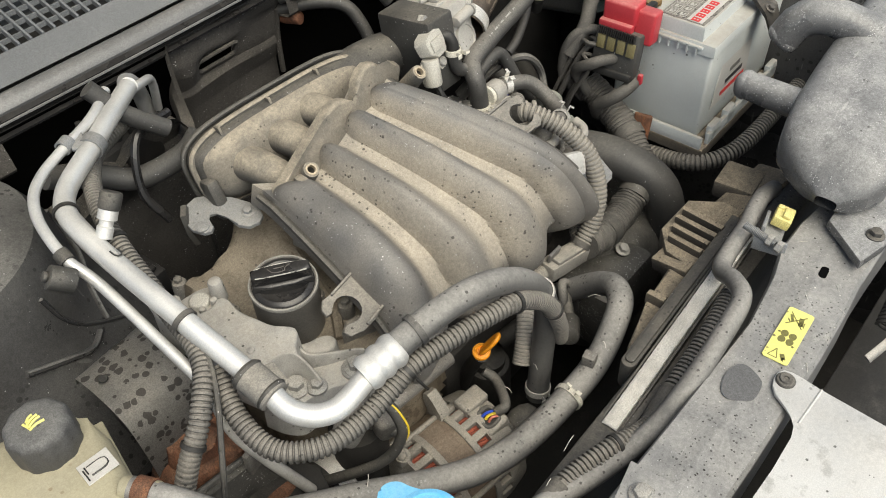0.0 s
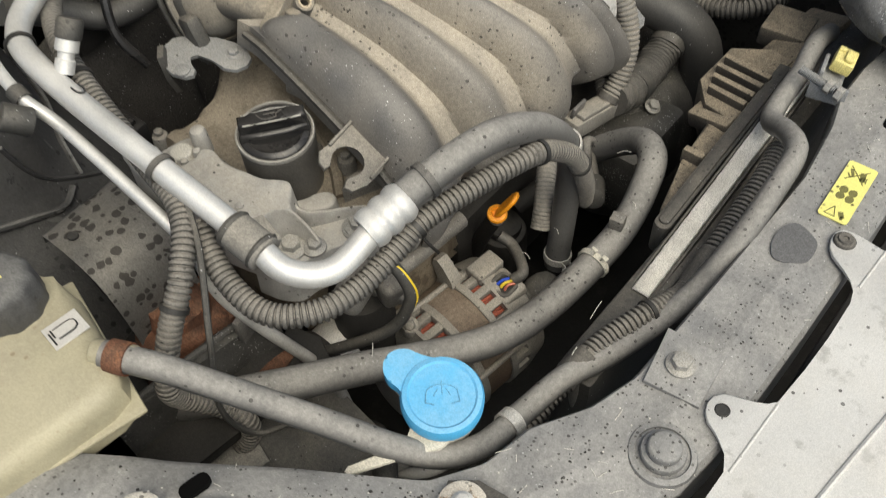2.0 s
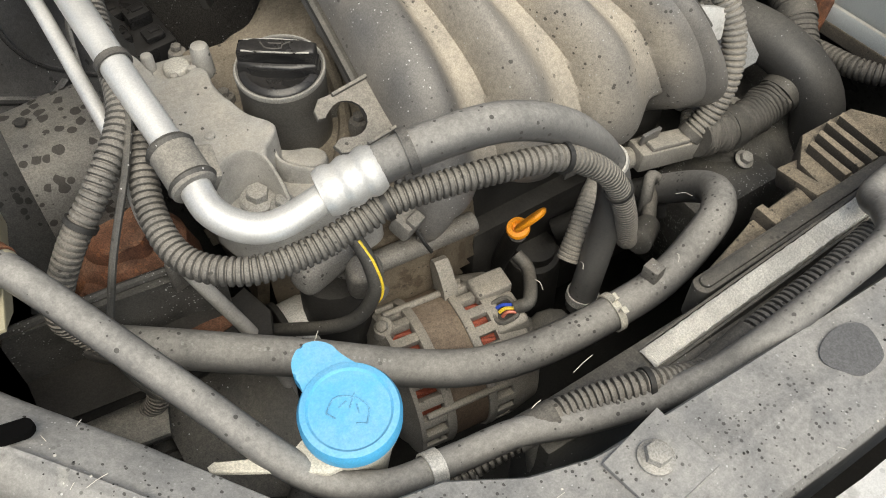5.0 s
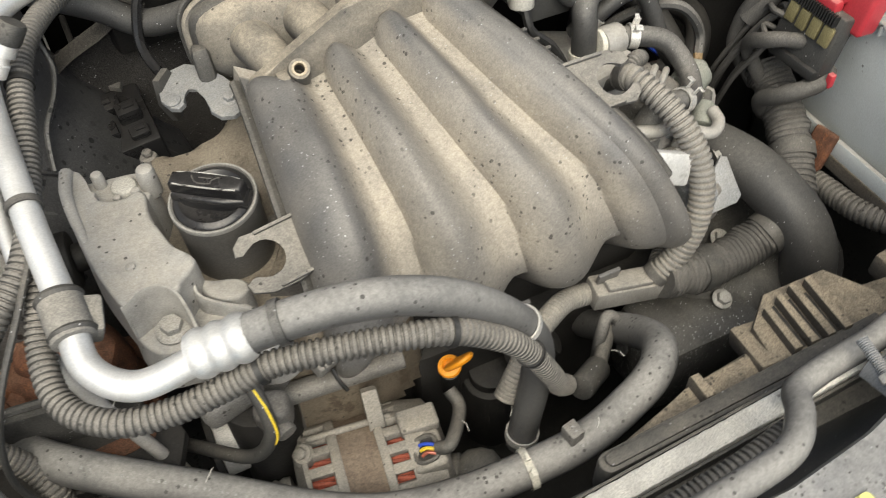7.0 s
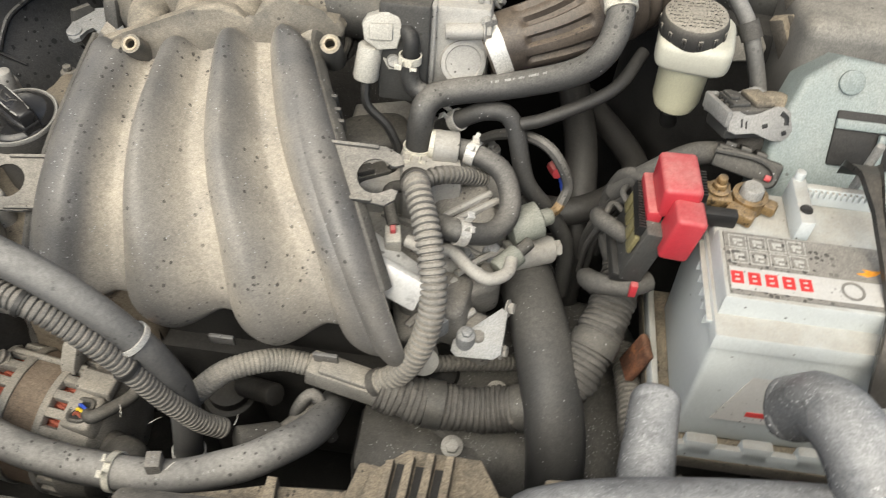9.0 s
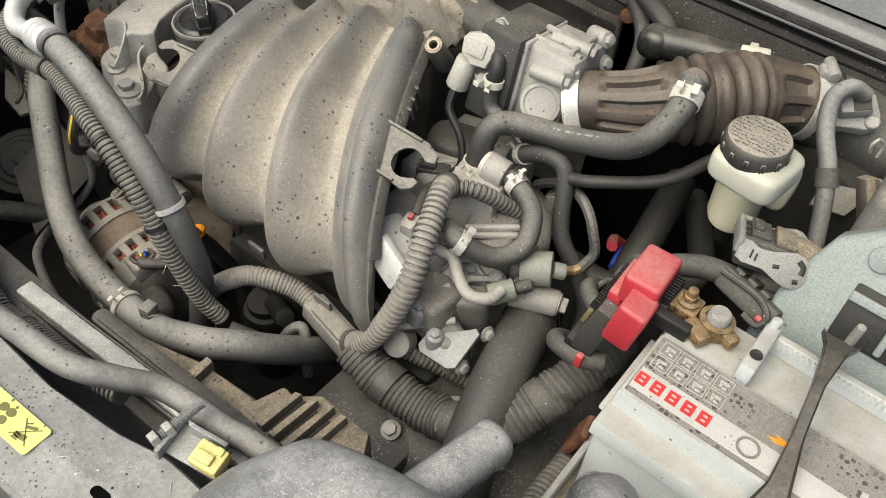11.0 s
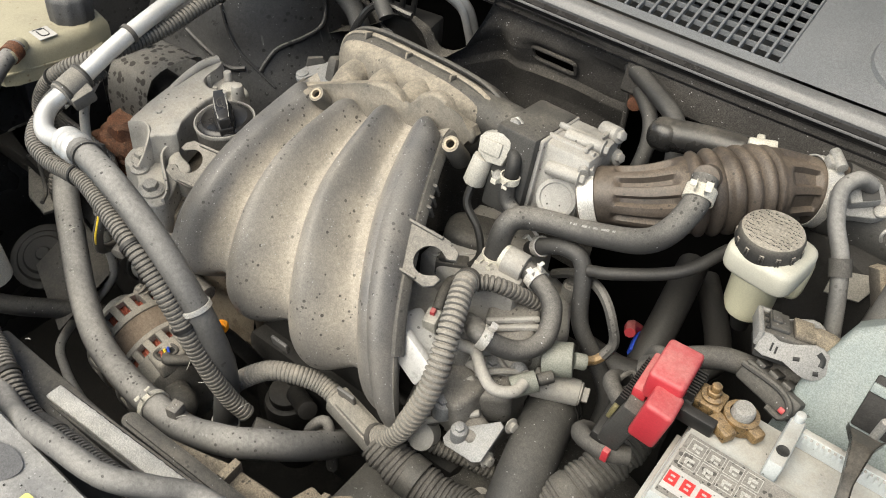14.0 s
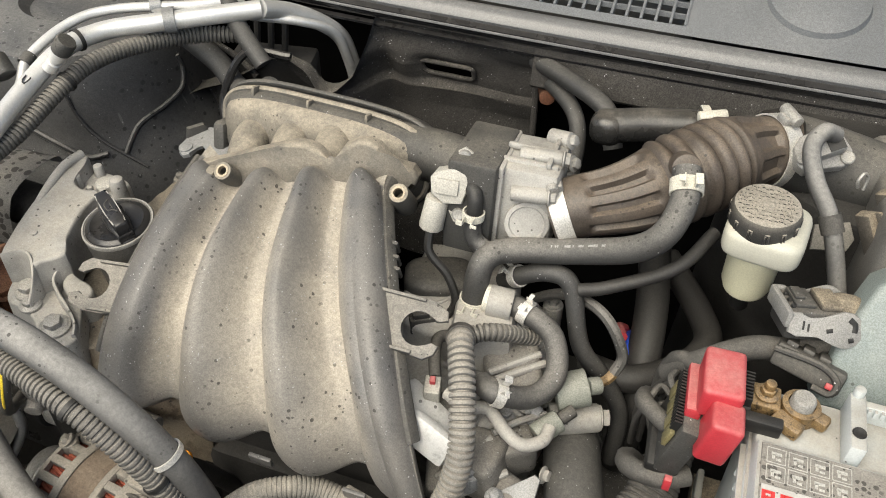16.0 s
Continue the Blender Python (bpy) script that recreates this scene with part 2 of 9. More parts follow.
M_MANIFOLD = mat("dusty_dark_plastic", (0.125, 0.122, 0.119), 0.45, dust=0.85, dust_col=(0.43, 0.388, 0.325), spots=0.24, dust_attr=True, spot_scale=250, spot_size=0.45, grit=0.16, vary=0.15, flecks=0.06, bump=0.25)
M_HOOK = mat("dull_zinc_plate", (0.26, 0.27, 0.28), 0.5, 0.4, dust=0.45, dust_col=(0.30, 0.28, 0.25), vary=0.2, spots=0.1, bump=0.2)
M_FORK = mat("dusty_grey_bracket_plastic", (0.10, 0.098, 0.094), 0.6, dust=0.75, dust_col=(0.33, 0.305, 0.265), spots=0.1, bump=0.2)
M_PLENUM = mat("dusty_plenum_plastic", (0.075, 0.073, 0.069), 0.55, dust=0.72, dust_col=(0.40, 0.35, 0.275), spots=0.1, up=0.45, coarse=30, grit=0.16)
M_RUBBER = mat("dusty_black_rubber", (0.045, 0.045, 0.045), 0.5, dust=0.55, dust_col=(0.28, 0.262, 0.235), spots=0.4, flecks=0.02, bump=0.15, coarse=8, vary=0.15)
M_RUBBER_GREY = mat("grey_weathered_rubber", (0.085, 0.085, 0.085), 0.42, dust=0.75, dust_col=(0.38, 0.365, 0.34), spots=0.5, bump=0.2, coarse=16, vary=0.2, grit=0.1)
M_RUBBER_CLEAN = mat("black_rubber", (0.04, 0.04, 0.04), 0.5, dust=0.45, dust_col=(0.16, 0.15, 0.135), bump=0.15, flecks=0.03, coarse=8, vary=0.15)
M_CONDUIT = mat("dusty_corrugated_conduit", (0.070, 0.068, 0.064), 0.6, dust=0.8, dust_col=(0.27, 0.25, 0.22), spots=0.3, bump=0.2, coarse=40)
M_CONDUIT_LIGHT = mat("pale_corrugated_conduit", (0.17, 0.165, 0.155), 0.7, dust=0.7, dust_col=(0.36, 0.33, 0.28), bump=0.15)
M_NECK = mat("grey_filler_neck", (0.11, 0.107, 0.102), 0.4, 0.3, dust=0.3, dust_col=(0.25, 0.235, 0.21), vary=0.2, bump=0.1)
M_TAPE = mat("dusty_loom_tape", (0.055, 0.053, 0.050), 0.7, dust=0.45, dust_col=(0.21, 0.193, 0.17), bump=0.4)
M_ALU_PIPE = mat("dull_aluminium_pipe", (0.66, 0.66, 0.65), 0.42, 0.6, dust=0.35, dust_col=(0.48, 0.46, 0.43), vary=0.14, bump=0.08, grit=0.07)
M_ALU_CAST = mat("dusty_cast_aluminium", (0.37, 0.362, 0.345), 0.6, 0.35, dust=0.6, dust_col=(0.40, 0.37, 0.32), vary=0.3, spots=0.12, flecks=0.05, spot_scale=260, bump=0.4, coarse=30, grit=0.1)
M_ALU_DULL = mat("dull_grey_cast_metal", (0.19, 0.184, 0.174), 0.55, 0.4, dust=0.55, dust_col=(0.245, 0.22, 0.185), spots=0.25, flecks=0.06, vary=0.4, bump=0.5)
M_ALU_WHITE = mat("pale_aluminium_sheet", (0.60, 0.60, 0.59), 0.5, 0.4, dust=0.35, dust_col=(0.55, 0.53, 0.50), vary=0.12, spots=0.12, worn=(0.42, 0.42, 0.41), worn_amt=0.25, bump=0.1, coarse=14, grit=0.07)
M_STEEL = mat("zinc_plated_steel", (0.34, 0.335, 0.32), 0.5, 0.5, dust=0.45, dust_col=(0.38, 0.35, 0.30), vary=0.15, bump=0.1)
M_STEEL_SHIELD = mat("speckled_grey_heat_shield", (0.25, 0.242, 0.232), 0.6, 0.3, dust=0.5, dust_col=(0.33, 0.305, 0.265), spots=0.75, spot_scale=130, spot_size=0.62, vary=0.2, bump=0.2, spot_col=(0.045, 0.04, 0.036), patchy=1.0)
M_COVER = mat("tan_oily_cast_cover", (0.15, 0.125, 0.095), 0.5, 0.1, dust=0.55, dust_col=(0.335, 0.295, 0.235), vary=0.3, worn=(0.085, 0.066, 0.047), worn_amt=0.5, spots=0.15, bump=0.3, coarse=18)
M_FIBRE_GREY = mat("pale_dusty_plug_plastic", (0.42, 0.41, 0.38), 0.6, dust=0.4, dust_col=(0.45, 0.42, 0.36), bump=0.1)
M_RUST = mat("rusty_iron", (0.11, 0.046, 0.026), 0.85, 0.1, vary=0.6, dust=0.35, dust_col=(0.25, 0.145, 0.09), worn=(0.22, 0.085, 0.035), worn_amt=0.3, bump=1.0, coarse=60, grit=0.3)
# kept extra dark, so shade in deep gaps is partly in this colour
M_IRON = mat("dark_dusty_iron", (0.022, 0.021, 0.020), 0.6, 0.2, dust=0.22, dust_col=(0.075, 0.069, 0.060), vary=0.5, bump=0.6)
M_ALT_IRON = mat("brown_stator_iron", (0.12, 0.085, 0.06), 0.75, 0.2, dust=0.6, dust_col=(0.27, 0.22, 0.17), vary=0.4, bump=0.4)
M_ALT_CAST = mat("dusty_brownish_cast_housing", (0.25, 0.238, 0.218), 0.6, 0.3, dust=0.55, dust_col=(0.33, 0.295, 0.24), vary=0.25, spots=0.1, bump=0.4, coarse=30)
M_GEAR = mat("dark_flecked_gearbox_casting", (0.075, 0.073, 0.07), 0.6, 0.3, dust=0.3, dust_col=(0.16, 0.15, 0.13), vary=0.4, flecks=0.25, bump=0.6, coarse=40)
M_COPPER = mat("lacquered_copper_winding", (0.40, 0.12, 0.08), 0.4, 0.25, vary=0.3, bump=0.2)
M_BUSH = mat("dusty_brass_bush", (0.42, 0.35, 0.25), 0.6, 0.3, dust=0.5, dust_col=(0.48, 0.42, 0.33), bump=0.1)
# darker copy of black_rubber: shade low in the bay put into the colour
M_DEEP = mat("deep_shade_black", (0.028, 0.027, 0.026), 0.5, dust=0.25, dust_col=(0.11, 0.102, 0.09), bump=0.2, coarse=8, vary=0.15)
# near-black with hardly any sheen: shade inside hollows put into the colour
M_HOLE = mat("hollow_shade_black", (0.002, 0.002, 0.002), 1.0, vary=0.1, bump=0, grit=0)
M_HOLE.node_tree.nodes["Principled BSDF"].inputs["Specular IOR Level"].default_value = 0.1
# black plastic; also colours the sheets that stand in for dark voids
M_BLACK = mat("matt_black_plastic_and_voids", (0.013, 0.013, 0.013), 0.5, dust=0.08, dust_col=(0.16, 0.15, 0.135), bump=0.15)
M_BLACK_DUSTY = mat("dusty_black_plastic", (0.042, 0.042, 0.041), 0.5, dust=0.5, dust_col=(0.20, 0.182, 0.155), spots=0.2, flecks=0.03, bump=0.2)
M_BLACK_GLOSS = mat("glossy_black_plastic", (0.015, 0.015, 0.016), 0.22, dust=0.12, dust_col=(0.12, 0.11, 0.10), bump=0.08)
# real dust, its tone raised to carry sky sheen on upward faces too
M_DUCT = mat("dusty_duct_with_sheen", (0.105, 0.107, 0.112), 0.26, dust=0.62, dust_col=(0.45, 0.45, 0.445), flecks=0.3, bump=0.12, coarse=26, spots=0.1, up=0.9, grit=0.2, scuffs=0.3)
M_FELT = mat("dusty_black_felt", (0.046, 0.043, 0.040), 0.95, dust=0.42, dust_col=(0.18, 0.163, 0.138), vary=0.4, bump=0.9, flecks=0.05, coarse=18, grit=0.5)
M_PAINT = mat("dirty_dark_grey_body_paint", (0.16, 0.162, 0.165), 0.36, 0.1, dust=0.6, dust_col=(0.42, 0.41, 0.39), spots=0.5, spot_scale=330, spot_size=0.4, vary=0.3, worn=(0.27, 0.267, 0.255), worn_amt=0.2, bump=0.12, coarse=20, flecks=0.05, grit=0.1, up=1.0)
M_PAINT_DARK = mat("dark_inner_wing_paint", (0.046, 0.046, 0.048), 0.3, 0.1, dust=0.55, dust_col=(0.21, 0.205, 0.192), vary=0.35, bump=0.2, coarse=11, flecks=0.015, spots=0.5, spot_scale=150, spot_size=0.5, spot_col=(0.015, 0.015, 0.015), grit=0.22, scuffs=0.1)
M_COWL_RAIL = mat("grey_rubber_weatherstrip", (0.12, 0.122, 0.126), 0.26, dust=0.25, dust_col=(0.40, 0.39, 0.37), bump=0.08, coarse=6, vary=0.1)
M_COWL_TOP = mat("grey_cowl_plastic", (0.155, 0.164, 0.174), 0.45, dust=0.2, dust_col=(0.34, 0.34, 0.34), bump=0.15, coarse=6, vary=0.06)
M_TANK = mat("yellowed_translucent_plastic", (0.37, 0.34, 0.24), 0.4, dust=0.4, dust_col=(0.37, 0.335, 0.25), vary=0.2, bump=0.06, spots=0.25, spot_col=(0.20, 0.14, 0.08), spot_scale=230, coarse=16, grit=0.07)
M_BRAKE = mat("milky_white_plastic", (0.49, 0.485, 0.42), 0.4, dust=0.35, dust_col=(0.50, 0.46, 0.36), vary=0.06, bump=0.05, grit=0.07)
M_BRAKE_FLUID = mat("yellowish_filled_plastic", (0.60, 0.58, 0.43), 0.35, vary=0.12, bump=0.05, grit=0.07)
M_CAP_DUSTY = mat("dust_caked_black_cap", (0.03, 0.03, 0.03), 0.5, dust=0.9, dust_col=(0.36, 0.33, 0.28), bump=0.3, up=0.75)
M_COOL_CAP = mat("black_ribbed_cap_plastic", (0.06, 0.06, 0.062), 0.5, dust=0.7, dust_col=(0.20, 0.197, 0.19), spots=0.2, bump=0.1)
M_BLUE = mat("bright_blue_plastic", (0.07, 0.41, 0.74), 0.45, dust=0.45, dust_col=(0.27, 0.48, 0.64), vary=0.06, bump=0.08, grit=0.07)
M_BLUE_DIRT = mat("dirt_in_embossed_lines", (0.13, 0.36, 0.56), 0.8, vary=0.3)
M_CREAM = mat("off_white_filler_plastic", (0.58, 0.56, 0.49), 0.5, dust=0.4, dust_col=(0.45, 0.41, 0.33), vary=0.1, bump=0.08)
M_ORANGE = mat("orange_plastic", (0.90, 0.33, 0.015), 0.45, dust=0.1, dust_col=(0.55, 0.30, 0.10), vary=0.08, bump=0.06)
M_RED = mat("red_plastic", (0.46, 0.035, 0.05), 0.4, dust=0.55, dust_col=(0.48, 0.25, 0.225), vary=0.1, bump=0.06, grit=0.07)
M_BATTERY = mat("pale_grey_battery_plastic", (0.55, 0.585, 0.59), 0.4, dust=0.85, dust_col=(0.31, 0.285, 0.245), up=0.8, vary=0.05, bump=0.05, spots=0.06, grit=0.07)
M_LABEL_GREY = mat("dusty_grey_battery_label", (0.17, 0.165, 0.155), 0.6, dust=0.6, dust_col=(0.30, 0.275, 0.24), spots=0.8, spot_size=0.55, spot_scale=260, bump=0.1)
M_LABEL_WHITE = mat("white_label_paper", (0.56, 0.55, 0.53), 0.5, dust=0.4, dust_col=(0.36, 0.33, 0.29), vary=0.06, bump=0.04, spots=0.2, spot_scale=330, grit=0.07)
M_PRINT_RED = mat("red_print", (0.65, 0.05, 0.05), 0.5, vary=0.1, bump=0)
M_PRINT_BLACK = mat("black_print", (0.03, 0.03, 0.03), 0.5, vary=0.1, bump=0)
M_YELLOW = mat("yellow_sticker", (0.82, 0.78, 0.24), 0.45, dust=0.12, dust_col=(0.45, 0.42, 0.2), vary=0.06, bump=0.03, spots=0.08, grit=0.07)
M_YELLOW_PL = mat("yellow_plastic", (0.66, 0.58, 0.22), 0.45, dust=0.4, dust_col=(0.5, 0.44, 0.22), bump=0.1)
M_RELAY = mat("pale_green_grey_plastic", (0.215, 0.255, 0.25), 0.45, dust=0.4, dust_col=(0.34, 0.335, 0.31), vary=0.08, bump=0.08, spots=0.1)
M_RELAY_CLIP = mat("grey_plastic_clip", (0.24, 0.24, 0.235), 0.5, dust=0.55, dust_col=(0.33, 0.31, 0.28), bump=0.1)
M_BRASS = mat("oxidised_brass", (0.27, 0.18, 0.085), 0.45, 0.6, vary=0.4, worn=(0.07, 0.05, 0.03), worn_amt=0.4, coarse=90, dust=0.5, dust_col=(0.27, 0.21, 0.15), bump=0.3)
M_BROWN_HOSE = mat("brown_faded_rubber", (0.058, 0.048, 0.041), 0.38, dust=0.45, dust_col=(0.23, 0.18, 0.135), vary=0.35, bump=0.2, coarse=34, spots=0.2)
M_CONNECTOR = mat("off_white_connector_plastic", (0.43, 0.418, 0.38), 0.5, dust=0.35, dust_col=(0.45, 0.41, 0.35), vary=0.12, bump=0.08)
M_SHROUD = mat("sand_caked_shroud_plastic", (0.055, 0.050, 0.044), 0.7, dust=0.75, dust_col=(0.34, 0.285, 0.21), spots=0.35, bump=0.3, up=0.5, coarse=40, grit=0.3)
M_FOIL = mat("bare_aluminium_fins", (0.78, 0.77, 0.74), 0.45, 0.3, dust=0.25, dust_col=(0.60, 0.57, 0.51), vary=0.12, bump=0.2, coarse=60, spots=0.15)
M_CLAMP = mat("bright_clamp_steel", (0.68, 0.665, 0.63), 0.35, 0.5, dust=0.3, dust_col=(0.42, 0.39, 0.34), vary=0.15, bump=0.1)
M_ASPHALT = mat("grey_asphalt", (0.05, 0.05, 0.05), 0.9, vary=0.4, bump=0.6, coarse=4, fine=120)
M_BLUE_WIRE = mat("blue_wire_insulation", (0.03, 0.08, 0.5), 0.4, bump=0)
M_YELLOW_WIRE = mat("yellow_stripe_insulation", (0.75, 0.55, 0.05), 0.45, bump=0.05)
M_LAMP = mat("clear_scratched_lamp_plastic", (0.30, 0.31, 0.315), 0.3, dust=0.5, dust_col=(0.34, 0.33, 0.31), vary=0.2, worn=(0.5, 0.48, 0.44), worn_amt=0.3, bump=0.1)
M_PICTO = mat("greyed_white_print", (0.42, 0.41, 0.38), 0.6, vary=0.2, bump=0)
M_SYMBOL = mat("faded_black_print", (0.16, 0.15, 0.05), 0.55, vary=0.3, bump=0)
M_RESON = mat("black_plastic_with_dust", (0.018, 0.018, 0.018), 0.22, dust=0.42, dust_col=(0.27, 0.245, 0.21), coarse=40, up=1.2, bump=0.08)
M_SENSOR = mat("grey_green_sensor_plastic", (0.21, 0.222, 0.195), 0.5, dust=0.4, dust_col=(0.36, 0.345, 0.30), vary=0.1, bump=0.08)
M_FIBRE = mat("pale_dry_fibre", (0.62, 0.60, 0.55), 0.8, vary=0.1, bump=0)
M_HOSE_INK = mat("worn_hose_print", (0.30, 0.295, 0.28), 0.7, vary=0.3, bump=0)
M_STRAP = mat("worn_black_strap", (0.025, 0.024, 0.023), 0.3, dust=0.4, dust_col=(0.20, 0.175, 0.14), coarse=30, bump=0.25, up=0.9)


# ---- setting ----
def structure(name, bm, material, label, category):
    return solo(name, bm, material, label, category, kind="structure")


bm = B()
grid(bm, lambda u, v: V(-150 + 300 * u, -150 + 300 * v, 0), 12, 12)
structure("ground", bm, M_ASPHALT, "grey asphalt ground under the car", "ground")

# plain outer skin that closes the front of the car down to the ground
for nm, c, sz in (("wall_outer_left", (-0.81, 0.45, 0.46), (0.02, 1.6, 0.92)), ("wall_outer_right", (0.81, 0.45, 0.46), (0.02, 1.6, 0.92)), ("wall_outer_front", (0.0, -0.36, 0.37), (1.6, 0.02, 0.74)), ("wall_outer_rear", (0.0, 1.24, 0.46), (1.6, 0.02, 0.92))):
    bm = B()
    box(bm, c, sz, None, 0.006)
    structure(nm, bm, M_PAINT_DARK, "plain dark painted outer body panel of the car", "body panel")

# added black sheet: closes the bay below and stands in for its darkness
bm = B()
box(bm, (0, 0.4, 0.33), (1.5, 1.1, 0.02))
structure("engine_bay_floor", bm, M_BLACK, "added black sheet closing the engine bay and keeping its bottom dark", "undertray")

# the open bonnet behind and above, out of view: added to block sky light
bm = B()
hinge, tip = V(0, 1.10, 1.04), V(0, 0.50, 1.90)
grid(bm, lambda u, v: V(-0.72 + 1.44 * u, 0, 0) + hinge.lerp(tip, v) + V(0, -0.5, 0.35) * (-0.10 * math.sin(math.pi * u)), 12, 10)
bmesh.ops.solidify(bm, geom=bm.faces[:], thickness=0.02)
structure("wall_bonnet", bm, M_PAINT_DARK, "plain dark underside of the unseen opened bonnet, blocking sky light", "bonnet")

# inner wings and strut towers
for sx, nm in ((-1, "wall_left"), (1, "wall_right")):
    bm = B()
    prof = [(0.60, 0.30), (0.585, 0.70), (0.60, 0.86), (0.64, 0.93), (0.70, 0.95), (0.78, 0.95)]
    def wing(u, v):
        k = u * (len(prof) - 1)
        i = min(int(k), len(prof) - 2)
        f = k - i
        x = prof[i][0] * (1 - f) + prof[i + 1][0] * f
        z = prof[i][1] * (1 - f) + prof[i + 1][1] * f
        y = -0.15 + 1.15 * v
        return V(sx * (x + 0.006 * noise.noise(V(u * 3, y * 6, sx))), y, z)
    grid(bm, wing, 21, 30)
    structure(nm, bm, M_PAINT_DARK, "dark painted inner wing panel of the engine bay", "inner wing")

bm = B()
tw = pose(-0.455, 0.675, 0)
lathe(bm, [(0.30, 0.40), (0.24, 0.70), (0.165, 0.80), (0.148, 0.84), (0.140, 0.90), (0.128, 0.925), (0.10, 0.935), (0.06, 0.935), (0.05, 0.925), (0, 0.925)], tw, 48)
structure("strut_tower_left", bm, M_PAINT_DARK, "dark painted pressed steel strut tower", "strut tower")
for pts, r in (([(-0.314, 0.666, 0.890), (-0.311, 0.667, 0.873), (-0.308, 0.654, 0.853), (-0.314, 0.626, 0.844), (-0.328, 0.593, 0.836), (-0.333, 0.577, 0.824), (-0.336, 0.564, 0.809)], 0.0030),
               ([(-0.387, 0.551, 0.894), (-0.378, 0.551, 0.858), (-0.359, 0.555, 0.828), (-0.316, 0.571, 0.788)], 0.0022),
               ([(-0.436, 0.528, 0.847), (-0.404, 0.531, 0.830), (-0.371, 0.538, 0.812), (-0.352, 0.552, 0.812)], 0.0036)):
    bm = B()
    sweep(bm, pts, r, 8, squash=1.4)
    structure("seam_rib_trim", bm, M_PAINT_DARK, "sealed seam rib on the strut tower", "rib")
bm = B()
fm = pose(-0.332, 0.622, 0.778, 4, 3)
prism(bm, [(x + 0.29, y - 0.59) for x, y in ((-0.350, 0.532), (-0.318, 0.548), (-0.262, 0.600), (-0.240, 0.640), (-0.275, 0.655), (-0.335, 0.575))], 0.0, 0.005, fm, 0.002)
prism(bm, [(x + 0.29, y - 0.59) for x, y in ((-0.318, 0.546), (-0.262, 0.600), (-0.240, 0.640), (-0.250, 0.640), (-0.270, 0.600), (-0.324, 0.552))], -0.09, 0.0, fm, 0.002)
structure("rail_flange_trim", bm, M_PAINT_DARK, "dusty folded flange between tower and chassis rail", "flange")
bm = B()
box(bm, (-0.47, 0.47, 0.70), (0.24, 0.34, 0.03), bev=0.01)
box(bm, (-0.37, 0.66, 0.765), (0.07, 0.18, 0.05), bev=0.015)
structure("chassis_rail_left", bm, M_IRON, "dark painted chassis rail beside the engine", "chassis rail")
bm = B()
hexbolt(bm, (-0.312, 0.652, 0.796), (0.5, -0.7, 0.6), 0.007)
cyl(bm, (-0.322, 0.668, 0.778), (-0.312, 0.652, 0.796), 0.0115)
solo("body_bolt", bm, M_IRON, "dusty hexagon bolt in the chassis rail", "bolt")

# same paint as the left tower; the darker material puts its shade in
bm = B()
cyl(bm, (0.47, 0.70, 0.4), (0.47, 0.70, 0.93), 0.15, 0.13, 40, 0.02)
structure("strut_tower_right", bm, M_IRON, "strut tower behind the battery, darkened in colour for shade", "strut tower")


# cowl: lip, weatherstrip, plastic top with its grilles
def loft_x(bm, prof, x0, x1, n=40, bow=0.0, fade=0.0):
    """A section (y, z) carried along x; bow moves its middle towards the windscreen... or the ends."""
    def at(u, v):
        x = x0 + (x1 - x0) * v
        k = u * (len(prof) - 1)
        i = min(int(k), len(prof) - 2)
        f = k - i
        y = prof[i][0] * (1 - f) + prof[i + 1][0] * f
        z = prof[i][1] * (1 - f) + prof[i + 1][1] * f
        e = min(1.0, max(0.0, (0.12 - x) / 0.30)) + min(1.0, max(0.0, (x - 0.30) / 0.40))
        return V(x, y + bow * x * x, z + fade * e * max(0.0, (RZ - 0.02 - z) / 0.04))
    return grid(bm, at, len(prof), n)


BOW = 0.05
RY, RZ = 0.736, 0.968
bm = B()
LIP = [(RY + 0.003, RZ - 0.006), (RY + 0.001, RZ - 0.022), (RY - 0.002, RZ - 0.040), (RY - 0.005, RZ - 0.056), (RY - 0.006, RZ - 0.064), (RY - 0.002, RZ - 0.069), (RY + 0.010, RZ - 0.071), (RY + 0.045, RZ - 0.072)]
loft_x(bm, LIP, 0.1045, 0.8, 40, BOW)
structure("cowl_lip_panel", bm, M_FELT, "dust-covered black felt strip under the cowl edge", "cowl panel")
bm = B()
loft_x(bm, LIP, -0.8, -0.30, 30, BOW)
structure("cowl_lip_panel", bm, M_FELT, "dust-covered black felt strip under the cowl edge", "cowl panel")
bm = B()
loft_x(bm, [(RY + 0.0, RZ - 0.02), (RY - 0.006, RZ - 0.012), (RY - 0.006, RZ - 0.006), (RY, RZ - 0.003), (RY + 0.004, RZ - 0.006)], -0.8, 0.8, 60, BOW)
loft_x(bm, [(RY + 0.004, RZ - 0.034), (RY - 0.0005, RZ - 0.031), (RY - 0.001, RZ - 0.028), (RY + 0.004, RZ - 0.026)], -0.8, 0.8, 60, BOW)
structure("trim_bead", bm, M_BLACK_GLOSS, "thin black trim bead under the weatherstrip", "trim")
# bead shaped to stand in for the whitish reflection line on the rubber
bm = B()
loft_x(bm, [(RY - 0.0070, RZ - 0.0100), (RY - 0.0082, RZ - 0.0090), (RY - 0.0078, RZ - 0.0076), (RY - 0.0062, RZ - 0.0070)], -0.8, 0.8, 60, BOW)
structure("trim_bead", bm, M_COWL_RAIL, "thin bead standing in for the reflection line along the weatherstrip edge", "trim")
bm = B()
